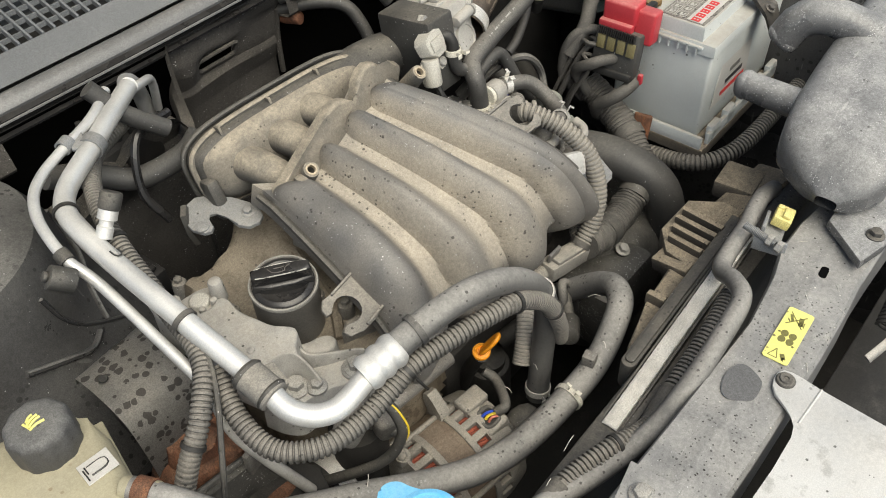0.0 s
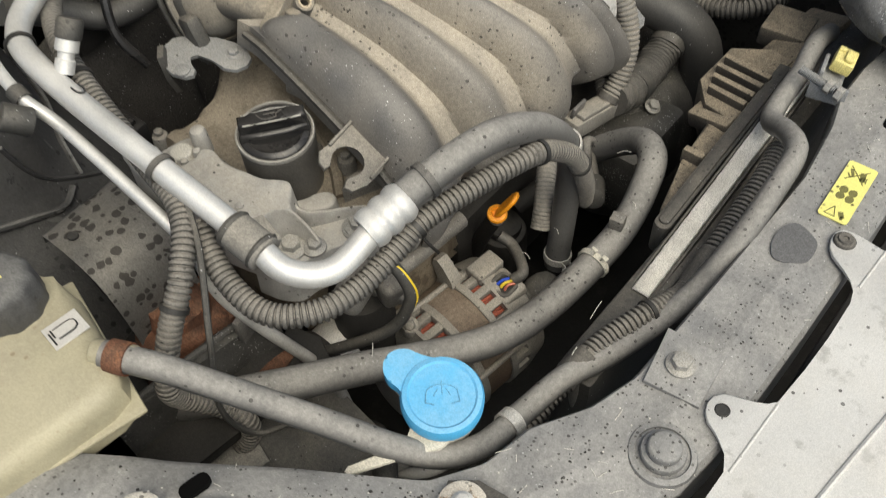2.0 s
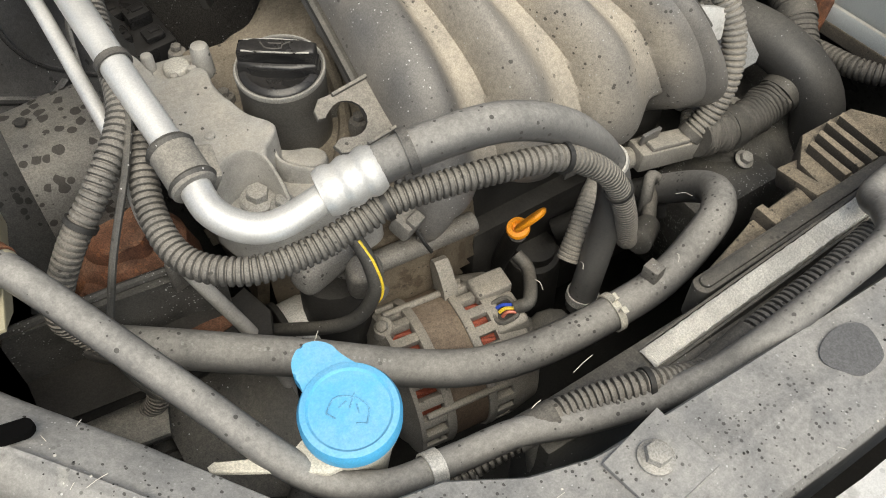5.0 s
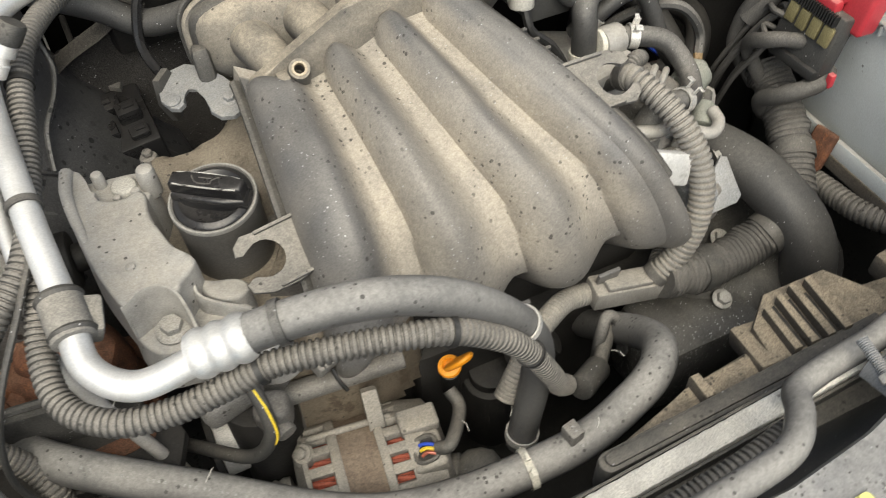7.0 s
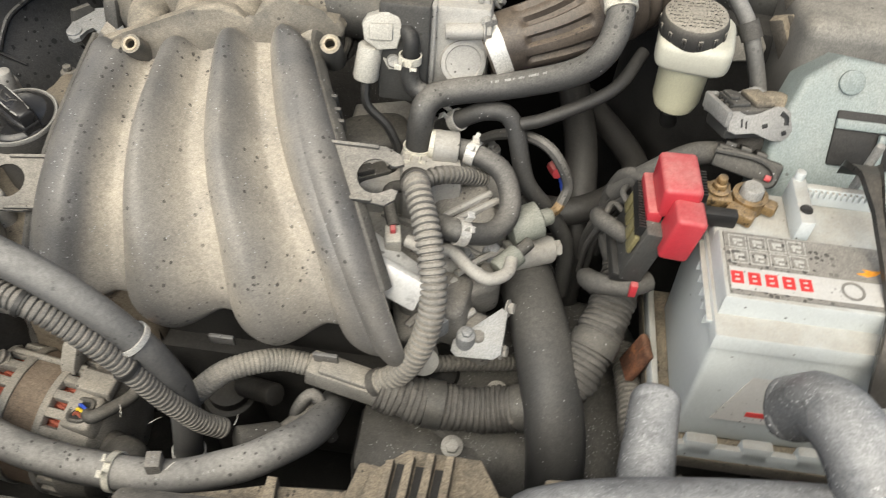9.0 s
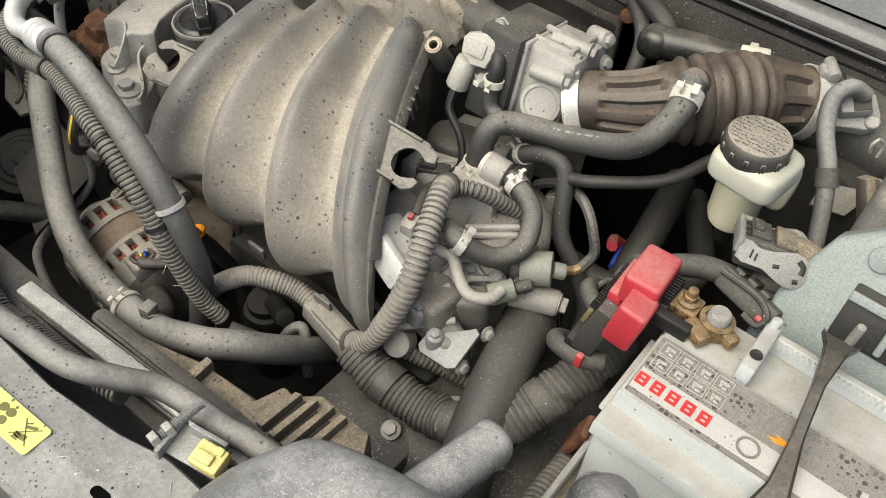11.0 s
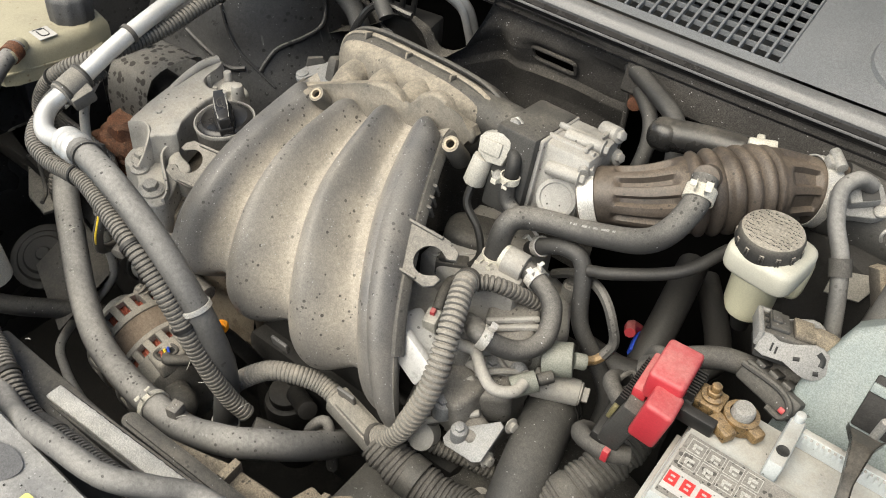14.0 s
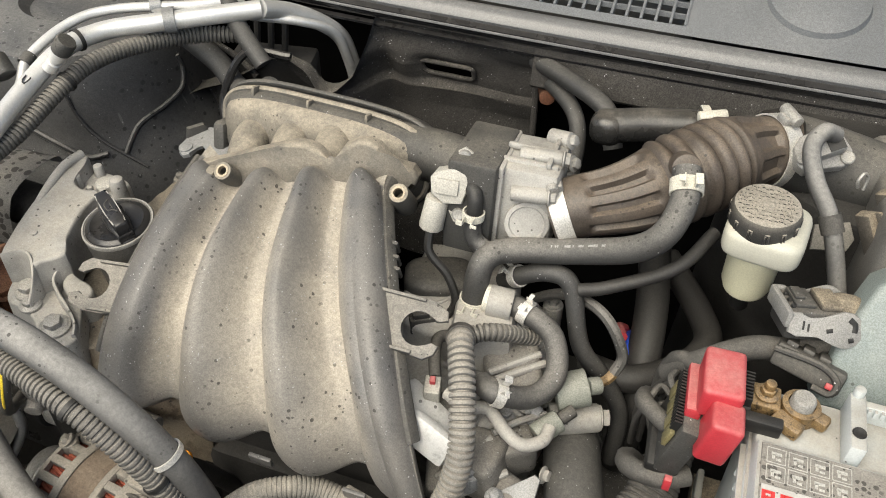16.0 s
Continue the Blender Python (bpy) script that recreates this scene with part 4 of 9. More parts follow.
hook_poly = [(-0.225, 0.548), (-0.227, 0.532), (-0.222, 0.519), (-0.215, 0.515), (-0.209, 0.519), (-0.207, 0.530), (-0.202, 0.535), (-0.195, 0.531), (-0.191, 0.517), (-0.192, 0.500), (-0.186, 0.489), (-0.175, 0.485), (-0.166, 0.489), (-0.161, 0.500), (-0.162, 0.514), (-0.169, 0.534), (-0.183, 0.556), (-0.196, 0.566), (-0.210, 0.564)]
hk = pose(-0.194, 0.525, 0.871, 6, -4, 0)
prism(bm, [(x + 0.194, y - 0.525) for x, y in hook_poly], 0, 0.0045, hk, 0.0012)
hook = solo("lifting_bracket", bm, M_HOOK, "dusty zinc-plated steel lifting hook plate", "bracket")
bm = B()
hexbolt(bm, hk @ V(0.021, -0.020, 0.004), hk.to_3x3() @ V(0, 0, 1), 0.0052)
part("bolt", bm, M_HOOK, hook)
bm = B()
lathe(bm, [(0.008, 0.0035), (0.0075, 0.006), (0.005, 0.0068), (0, 0.0068)], hk @ pose(-0.024, 0.002, 0), 18)
part("pressed_dimple", bm, M_HOOK, hook)
bm = B()
prism(bm, [(-0.020, -0.010), (-0.012, -0.034), (-0.002, -0.036), (0.010, 0.0), (0.004, 0.012), (-0.014, 0.012)], -0.003, 0.003, basis((0.75, -0.6, 0.1), (-0.216, 0.555, 0.873), (0.6, 0.75, 0)), 0.001)
part("folded_leg", bm, M_BLACK_DUSTY, hook)

# ---- engine front: covers, oil filler, mount bracket ----
def mound(bm, poly, z0, z1, step=0.006, round_=0.016, wave=0.003):
    """A cast cover over an outline, with a rounded shoulder and an uneven skin."""
    def inside(x, y):
        hit = False
        for (x0, y0), (x1, y1) in zip(poly, poly[1:] + poly[:1]):
            if (y0 > y) != (y1 > y) and x < (x1 - x0) * (y - y0) / (y1 - y0) + x0:
                hit = not hit
        return hit
    def rim(x, y):
        best = 9.0
        for a, b in zip(poly, poly[1:] + poly[:1]):
            a_, b_ = V(*a, 0), V(*b, 0)
            u = max(0.0, min(1.0, (V(x, y, 0) - a_).dot(b_ - a_) / (b_ - a_).length_squared))
            best = min(best, (V(x, y, 0) - a_.lerp(b_, u)).length)
        return best
    xs_, ys_ = [q[0] for q in poly], [q[1] for q in poly]
    nx, ny = int((max(xs_) - min(xs_)) / step) + 3, int((max(ys_) - min(ys_)) / step) + 3
    made = {}
    for i in range(nx):
        for j in range(ny):
            x, y = min(xs_) + step * (i - 1), min(ys_) + step * (j - 1)
            d = rim(x, y) * (1 if inside(x, y) else -1)
            if d < -step * 1.2:
                continue
            k = max(0.0, min(1.0, d / round_))
            z = z0 + (z1(x, y) - z0) * math.sqrt(1 - (1 - k) ** 2) if d > 0 else z0
            made[i, j] = bm.verts.new((x, y, z + wave * k * noise.noise(V(x * 30, y * 30, 4.0))))
    for (i, j), v_ in list(made.items()):
        q = [made.get(c) for c in ((i, j), (i + 1, j), (i + 1, j + 1), (i, j + 1))]
        if all(q):
            bm.faces.new(q)
    return bm


bm = B()
COVER = [(-0.290, 0.470), (-0.272, 0.520), (-0.266, 0.545), (-0.252, 0.560), (-0.240, 0.552), (-0.226, 0.547), (-0.210, 0.552), (-0.186, 0.556), (-0.165, 0.570), (-0.110, 0.572), (-0.09, 0.53), (-0.09, 0.31), (-0.16, 0.28), (-0.24, 0.30), (-0.285, 0.36)]
mound(bm, COVER, 0.66, lambda x, y: 0.800 + 0.022 * ease(x, -0.20, -0.15) * ease(y, 0.43, 0.49) + 0.010 * ease(y, 0.47, 0.52))
cover = solo("cam_cover", bm, M_COVER, "tan and oil-brown cast cam cover round the oil filler", "engine cover")
for p in ((-0.255, 0.549, 0.806), (-0.245, 0.470, 0.806), (-0.160, 0.345, 0.810), (-0.176, 0.410, 0.812), (-0.186, 0.452, 0.822), (-0.170, 0.372, 0.816)):
    bm = B()
    cyl(bm, (p[0], p[1], p[2] - 0.035), p, 0.010, 0.0085, bev=0.003)
    hexbolt(bm, p, (0, 0, 1), 0.0048, False)
    part("bolt", bm, M_ALU_DULL, cover)
bm = B()
prism(bm, [(-0.190, 0.352), (-0.176, 0.349), (-0.162, 0.338), (-0.162, 0.328), (-0.178, 0.334), (-0.202, 0.345)], 0.80, 0.822, None, 0.004, 3)
part("bracket_arm", bm, M_ALU_DULL, cover)
bm = B()
sweep(bm, [(-0.200, 0.352, 0.80), (-0.176, 0.385, 0.802), (-0.162, 0.42, 0.806), (-0.150, 0.47, 0.816)], 0.006, 8)
part("cast_rib", bm, M_COVER, cover)
# plug and lead at the manifold edge
bm = B()
boxat(bm, (-0.150, 0.442, 0.850), (0.016, 0.030, 0.018), 14, 12, bev=0.003)
boxat(bm, (-0.151, 0.436, 0.862), (0.009, 0.014, 0.006), 14, 12, bev=0.001)
solo("manifold_plug", bm, M_CONDUIT_LIGHT, "dusty grey plug under the manifold edge", "connector")

OC = V(-0.2175, 0.402, 0.868)
om = basis((-0.05, -0.10, 1), OC)
filler = thing("oil_filler", (OC.x, OC.y, 0.80), "dark grey oil filler neck with black twist cap", "oil filler")
bm = B()
lathe(bm, [(0.036, -0.095), (0.0345, -0.075), (0.034, -0.02), (0.0345, 0.0), (0.0345, 0.002), (0.0315, 0.002), (0.031, -0.012), (0, -0.012)], om, 40)
part("neck", bm, M_NECK, filler)
bm = B()
lathe(bm, [(0.0348, -0.001), (0.0350, 0.0015), (0.0344, 0.0030), (0.0330, 0.0030), (0.0324, -0.002)], om, 40)
part("rim", bm, M_STEEL, filler, "bright worn metal rim")
bm = B()
lathe(bm, [(0.0318, -0.014), (0.0322, 0.000), (0.0300, 0.0035), (0.026, 0.005), (0.022, 0.002), (0, 0.002)], om, 40)
cap = part("cap", bm, M_BLACK_GLOSS, filler, "black plastic oil cap with moulded grip")
bm = B()
tm = om @ pose(0, 0, 0, 0, 0, -35)
prism(bm, [(-0.0290, -0.0060), (-0.015, -0.0070), (0.0, -0.0074), (0.015, -0.0070), (0.0290, -0.0060), (0.0290, 0.0060), (0.015, 0.0070), (0.0, 0.0074), (-0.015, 0.0070), (-0.0290, 0.0060)], 0.001, 0.024, tm, 0.003, 3)
prism(bm, [(-0.030, -0.0075), (-0.012, -0.0115), (0.012, -0.0115), (0.030, -0.0075), (0.030, 0.0075), (0.012, 0.0115), (-0.012, 0.0115), (-0.030, 0.0075)], 0.001, 0.0125, tm, 0.004, 3)
part("grip", bm, M_BLACK_GLOSS, cap)
for s in (-1, 1):
    bm = B()
    sweep(bm, [tm @ V(x, s * (0.0068 - 2.0 * x * x), 0.0236 - 1.0 * x * x) for x in (-0.025, -0.0125, 0, 0.0125, 0.025)], 0.0007, 6)
    part("pale_edge", bm, M_PICTO, cap, "pale line along the grip edge")
bm = B()
sweep(bm, [tm @ V(x, y, 0.0241) for x, y in ((-0.012, 0.003), (-0.007, -0.003), (0.004, -0.003), (0.005, 0.001), (0.010, 0.004))], 0.0006, 6)
sweep(bm, [tm @ V(x, y, 0.0241) for x, y in ((-0.006, 0.002), (0.000, 0.002), (0.004, 0.002))], 0.0006, 6)
part("embossed_mark", bm, M_BLACK_DUSTY, cap)

# cast engine mount bracket
mount = thing("engine_mount_bracket", (-0.27, 0.36, 0.78), "pale dusty cast aluminium engine mount bracket", "mount bracket")


def cast_plate(bm, outline, top, depth, bev=0.004, seg=3):
    """A thick cast plate: a smooth outline, its top at the height top(x, y), sides that splay a little."""
    line_ = [V(x, y, 0) for x, y in outline]
    line_ = spline(line_ + line_[:1], 0.004)[0][:-1]
    c = sum(line_, V(0, 0, 0)) / len(line_)
    rings = []
    for k in range(seg + 1):
        a = math.pi / 2 * k / seg
        ins = bev * (1 - math.sin(a))
        rings.append([bm.verts.new((p.x + (c - p).normalized().x * ins, p.y + (c - p).normalized().y * ins, top(p.x, p.y) - bev * (1 - math.cos(a)))) for p in line_])
    rings.append([bm.verts.new((p.x - (c - p).normalized().x * 0.003, p.y - (c - p).normalized().y * 0.003, top(p.x, p.y) - depth)) for p in line_])
    n = len(line_)
    for a, b in zip(rings, rings[1:]):
        for i in range(n):
            bm.faces.new((a[i], a[(i + 1) % n], b[(i + 1) % n], b[i]))
    bmesh.ops.triangulate(bm, faces=[bm.faces.new(rings[0])])
    return bm


def arm_top(x, y):
    return 0.861 + (y - 0.34) * 0.07 + 0.0012 * noise.noise(V(x * 60, y * 60, 0))


bm = B()
cast_plate(bm, [(-0.319, 0.482), (-0.324, 0.455), (-0.323, 0.425), (-0.319, 0.392), (-0.312, 0.360), (-0.305, 0.338), (-0.300, 0.337), (-0.289, 0.342), (-0.276, 0.341), (-0.266, 0.333), (-0.260, 0.340), (-0.250, 0.349), (-0.246, 0.356), (-0.249, 0.362), (-0.257, 0.374), (-0.263, 0.396), (-0.266, 0.416), (-0.264, 0.434), (-0.270, 0.441), (-0.277, 0.438), (-0.288, 0.438), (-0.299, 0.444), (-0.303, 0.456), (-0.305, 0.472), (-0.310, 0.482)], arm_top, 0.055)
part("arm", bm, M_ALU_CAST, mount)
bm = B()
sweep(bm, [(-0.316, 0.480, 0.872), (-0.320, 0.458, 0.872), (-0.3195, 0.432, 0.868), (-0.316, 0.405, 0.8625)], 0.0055, 10, r_end=0.004)
part("edge_rib", bm, M_ALU_CAST, mount)
bm = B()
cast_plate(bm, [(-0.306, 0.484), (-0.306, 0.450), (-0.296, 0.442), (-0.270, 0.440), (-0.260, 0.452), (-0.256, 0.470), (-0.270, 0.480)], lambda x, y: 0.852, 0.06, 0.003)
part("rear_shelf", bm, M_ALU_CAST, mount)
bm = B()
for x, y, z, r in ((-0.259, 0.458, 0.872, 0.0075), (-0.271, 0.448, 0.862, 0.004), (-0.304, 0.452, 0.868, 0.0045), (-0.296, 0.476, 0.866, 0.005), (-0.286, 0.447, 0.862, 0.0035)):
    cyl(bm, (x, y, z - 0.03), (x, y, z), r * 1.15, r, 16, r * 0.5)
part("rear_lug", bm, M_ALU_CAST, mount)
bm = B()
lathe(bm, [(0.0105, -0.01), (0.0105, 0.004), (0.0095, 0.0055), (0.008, 0.006), (0, 0.0055)], pose(-0.279, 0.462, 0.853), 24)
part("plug", bm, M_FIBRE_GREY, mount, "pale domed plug")
bm = B()
cast_plate(bm, [(-0.308, 0.346), (-0.302, 0.326), (-0.291, 0.312), (-0.274, 0.309), (-0.255, 0.302), (-0.236, 0.288), (-0.220, 0.281), (-0.206, 0.284), (-0.201, 0.294), (-0.206, 0.308), (-0.220, 0.328), (-0.238, 0.348), (-0.262, 0.350)], lambda x, y: 0.823, 0.045, 0.003)
part("floor_plate", bm, M_ALU_CAST, mount)
# arched wall of the cup and the rib that runs from the shoulder to the front bolt
CUP = [(-0.306, 0.337), (-0.299, 0.339), (-0.289, 0.343), (-0.277, 0.342), (-0.267, 0.334), (-0.263, 0.322), (-0.262, 0.310)]
RIBW = [(-0.247, 0.357), (-0.253, 0.347), (-0.252, 0.337), (-0.240, 0.327), (-0.222, 0.316), (-0.209, 0.306), (-0.203, 0.295)]
for nm, row, zt in (("cup_wall", CUP, (0.858, 0.861, 0.864, 0.864, 0.860, 0.846, 0.832)), ("pocket_wall", RIBW, (0.850, 0.846, 0.842, 0.838, 0.834, 0.831, 0.828))):
    bm = B()
    pts_, _ = spline([V(x, y, z) for (x, y), z in zip(row, zt)], 0.003)
    fr_ = frames_along(pts_)
    rows_ = []
    for p, d, a, b in fr_:
        s_ = d.cross(V(0, 0, 1)).normalized() * 0.0019
        rows_.append([bm.verts.new(q) for q in (V(p.x, p.y, 0.80) - s_ * 1.6, p - s_ - V(0, 0, 0.002), p - s_ * 0.5, p + s_ * 0.5, p + s_ - V(0, 0, 0.002), V(p.x, p.y, 0.80) + s_ * 1.6)])
    for a, b in zip(rows_, rows_[1:]):
        for k in range(5):
            bm.faces.new((a[k], a[k + 1], b[k + 1], b[k]))
    bm.faces.new(rows_[0])
    bm.faces.new(rows_[-1][::-1])
    part(nm, bm, M_ALU_CAST, mount)
bm = B()
cast_plate(bm, [(-0.250, 0.358), (-0.240, 0.354), (-0.226, 0.352), (-0.217, 0.346), (-0.216, 0.337), (-0.224, 0.331), (-0.236, 0.332), (-0.248, 0.342)], lambda x, y: 0.834 - 0.16 * (x + 0.235), 0.05, 0.004)
part("side_ear", bm, M_ALU_CAST, mount)
for p, r, wsh in (((-0.279, 0.329, 0.8235), 0.0085, 0.0135), ((-0.227, 0.2995, 0.8235), 0.0085, 0.0145), ((-0.266, 0.314, 0.8235), 0.0062, 0.0105)):
    bm = B()
    lathe(bm, [(wsh, 0), (wsh, 0.0022), (wsh - 0.001, 0.003), (0, 0.003)], pose(*p), 28)
    hexbolt(bm, V(*p) + V(0, 0, 0.002), (0.05, -0.1, 1), r)
    part("bolt", bm, M_STEEL, mount)
bm = B()
lathe(bm, [(0.0145, 0.822), (0.0152, 0.80), (0.017, 0.74), (0.019, 0.66)], pose(-0.227, 0.2995, 0), 28)
part("front_post", bm, M_ALU_DULL, mount)
bm = B()
cyl(bm, (-0.291, 0.368, 0.855), (-0.291, 0.368, 0.8645), 0.004, n=12)
part("cast_pip", bm, M_ALU_CAST, mount)
bm = B()
boxat(bm, (-0.258, 0.278, 0.790), (0.050, 0.026, 0.030), 15, bev=0.009, seg=3)
boxat(bm, (-0.232, 0.262, 0.772), (0.028, 0.026, 0.036), -20, 10, bev=0.009, seg=3)
cyl(bm, (-0.232, 0.254, 0.768), (-0.228, 0.242, 0.766), 0.008)
part("foot", bm, M_ALU_DULL, mount)

# rusty mount below
emount = thing("engine_mount", (-0.38, 0.375, 0.70), "rust-brown engine mount beneath the bracket", "engine mount")
bm = B()
for v_ in lathe(bm, [(0.052, 0.0), (0.054, 0.02), (0.049, 0.032), (0.052, 0.05), (0.046, 0.068), (0.044, 0.082), (0.036, 0.092), (0.028, 0.095), (0.026, 0.108), (0.018, 0.112), (0, 0.110)], pose(-0.372, 0.378, 0.70), 40).verts:
    v_.co += V(0, 0, 1) * 0.007 * noise.noise(v_.co * 60) + V(1, 0.6, 0) * 0.005 * noise.noise(v_.co * 45 + V(9, 0, 0))
part("rubber_body", bm, M_RUST, emount)
bm = B()
prism(bm, [(-0.435, 0.355), (-0.36, 0.340), (-0.315, 0.345), (-0.32, 0.43), (-0.42, 0.45)], 0.64, 0.715, None, 0.004)
part("base_plate", bm, M_RUST, emount)
for x, y in ((-0.405, 0.352), (-0.345, 0.350)):
    bm = B()
    cyl(bm, (x, y, 0.71), (x, y, 0.775), 0.012)
    hexbolt(bm, (x, y, 0.775), (0, 0, 1), 0.009)
    part("bolt", bm, M_RUST, emount)
pul = thing("idler_pulley", (-0.235, 0.285, 0.69), "shiny steel idler pulley deep below the mount bracket", "pulley")
bm = B()
cyl(bm, (-0.285, 0.312, 0.672), (-0.238, 0.312, 0.672), 0.028, n=36)
part("rim", bm, M_CLAMP, pul)
bm = B()
cyl(bm, (-0.291, 0.312, 0.672), (-0.285, 0.312, 0.672), 0.032, n=36)
part("side_flange", bm, M_IRON, pul)
bm = B()
cyl(bm, (-0.298, 0.312, 0.672), (-0.10, 0.36, 0.672), 0.010, n=16)
part("axle", bm, M_IRON, pul)
strut = thing("cross_strut", (-0.38, 0.31, 0.74), "dusty black pressed cross strut beneath the mount", "strut")
bm = B()
prism(bm, [(-0.475, 0.345), (-0.345, 0.333), (-0.322, 0.322), (-0.322, 0.312), (-0.350, 0.321), (-0.475, 0.330)], 0.745, 0.795, None, 0.004)
part("web", bm, M_GEAR, strut)
bm = B()
prism(bm, [(-0.475, 0.332), (-0.350, 0.322), (-0.318, 0.316), (-0.308, 0.325), (-0.300, 0.292), (-0.312, 0.262), (-0.36, 0.275), (-0.475, 0.285)], 0.735, 0.746, None, 0.002)
part("flange", bm, M_IRON, strut)
bm = B()
prism(bm, [(0.018 * math.cos(t) * 1.7 - 0.352, 0.008 * math.sin(t) + 0.300) for t in [math.pi * k / 10 for k in range(20)]], 0.7455, 0.7468, None, 0)
part("slot", bm, M_RUST, strut, "rusty slot in the flange")
bm = B()
sweep(bm, [(-0.475, 0.338, 0.796), (-0.40, 0.332, 0.797), (-0.345, 0.326, 0.796), (-0.322, 0.317, 0.795)], 0.0035, 8)
part("rolled_edge", bm, M_GEAR, strut)
bm = B()
boxat(bm, (-0.350, 0.318, 0.80), (0.016, 0.006, 0.03), 15, bev=0.001)
part("tab", bm, M_ALU_DULL, strut)

# pressed panels and the horn low beside the washer filler
bm = B()
prism(bm, [(-0.461, 0.423), (-0.428, 0.374), (-0.400, 0.322), (-0.392, 0.296), (-0.404, 0.255), (-0.446, 0.262), (-0.52, 0.31), (-0.53, 0.40)], 0.711, 0.715, None, 0.001)
tiep = solo("tie_panel", bm, M_FORK, "dusty grey pressed tie panel with an oval hole", "panel")
bm = B()
prism(bm, [(-0.437 + 0.0105 * math.cos(a), 0.3285 + 0.0052 * math.sin(a) + 0.003 * math.cos(a)) for a in [2 * math.pi * k / 20 for k in range(20)]], 0.7152, 0.7158, None, 0)
part("hole", bm, M_HOLE, tiep, "dark oval hole")
bm = B()
sweep(bm, [(-0.470, 0.395, 0.716), (-0.440, 0.358, 0.7165), (-0.420, 0.335, 0.716)], 0.0022, 8, squash=0.6)
part("pressed_bead", bm, M_FORK, tiep)
bm = B()
grid(bm, lambda u, v: V(-0.405 + 0.10 * u, 0.335 - 0.04 * u - 0.11 * v, 0.695 - 0.05 * v - 0.02 * u + 0.004 * math.sin(8 * u)), 10, 12)
solo("guard_sheet", bm, M_BLACK_DUSTY, "dusty dark grey plastic splash guard sheet below the hose", "splash guard")
hornm = basis((0.25, -0.35, 0.9), (-0.416, 0.245, 0.640))
bm = B()
lathe(bm, [(0.030, -0.030), (0.043, -0.010), (0.045, -0.004), (0.045, 0.0), (0.041, 0.002), (0.036, 0.0015), (0.033, 0.0045), (0.027, 0.005), (0.024, 0.008), (0.010, 0.009), (0.008, 0.012), (0, 0.012)], hornm, 40)
solo("horn", bm, M_DEEP, "round dusty black horn with stepped rings", "horn")

# engine mass under the manifold and at its side
bm = B()
box(bm, (-0.01, 0.43, 0.62), (0.34, 0.22, 0.24), None, 0.02)
box(bm, (0.05, 0.345, 0.60), (0.30, 0.09, 0.18), None, 0.015)
solo("engine_block", bm, M_IRON, "dark dusty engine block below the manifold", "engine")
bm = B()
prism(bm, [(0.06, 0.36), (0.06, 0.50), (0.11, 0.53), (0.20, 0.50), (0.225, 0.45), (0.21, 0.36), (0.15, 0.335)], 0.66, 0.806, None, 0.012, 3)
head = solo("cylinder_head_end", bm, M_ALU_CAST, "grey dusty cast cylinder head end cover", "engine cover")
for a, b in (((0.11, 0.40), (0.205, 0.365)), ((0.13, 0.45), (0.22, 0.43)), ((0.165, 0.345), (0.20, 0.45)), ((0.15, 0.34), (0.222, 0.405)), ((0.185, 0.34), (0.222, 0.375))):
    bm = B()
    sweep(bm, [(a[0], a[1], 0.806), ((a[0] + b[0]) / 2, (a[1] + b[1]) / 2, 0.809), (b[0], b[1], 0.804)], 0.0034, 8, squash=1.5)
    part("cast_web", bm, M_ALU_CAST, head)
for x, y in ((0.09, 0.51), (0.20, 0.49), (0.215, 0.40), (0.16, 0.35)):
    bm = B()
    cyl(bm, (x, y, 0.79), (x, y, 0.822), 0.010)
    hexbolt(bm, (x, y, 0.822), (0, 0, 1), 0.0055)
    part("bolt", bm, M_STEEL, head)

bm = B()
prism(bm, [(0.062, 0.41), (0.062, 0.515), (0.11, 0.53), (0.165, 0.50), (0.176, 0.44), (0.150, 0.405), (0.10, 0.40)], 0.80, 0.838, None, 0.006, 3)
part("rocker_pad", bm, M_ALU_CAST, head, "pale dusty rocker end pad")
bm = B()
sweep(bm, [(0.075, 0.412, 0.838), (0.112, 0.455, 0.838), (0.120, 0.50, 0.838)], 0.0022, 6)
part("cast_line", bm, M_ALU_CAST, head)
for x, y, z, sx, sy, sz, rz in ((0.186, 0.398, 0.815, 0.052, 0.050, 0.045, 20), (0.172, 0.330, 0.770, 0.060, 0.045, 0.06, -12), (0.150, 0.318, 0.752, 0.030, 0.050, 0.05, 15), (0.205, 0.350, 0.775, 0.035, 0.030, 0.05, 30), (0.206, 0.318, 0.748, 0.040, 0.030, 0.05, -25), (0.142, 0.352, 0.79, 0.030, 0.030, 0.05, 10)):
    bm = B()
    boxat(bm, (x, y, z), (sx, sy, sz), rz, 8, -6, bev=0.008, seg=3)
    part("cast_lump", bm, M_ALU_DULL, head)
for a0, a1 in (((0.148, 0.300, 0.775), (0.186, 0.338, 0.802)), ((0.160, 0.290, 0.760), (0.205, 0.325, 0.778)), ((0.168, 0.376, 0.838), (0.206, 0.412, 0.838)), ((0.176, 0.371, 0.838), (0.213, 0.404, 0.838))):
    bm = B()
    cyl(bm, a0, a1, 0.0035, n=8)
    part("cast_rib", bm, M_ALU_CAST, head)
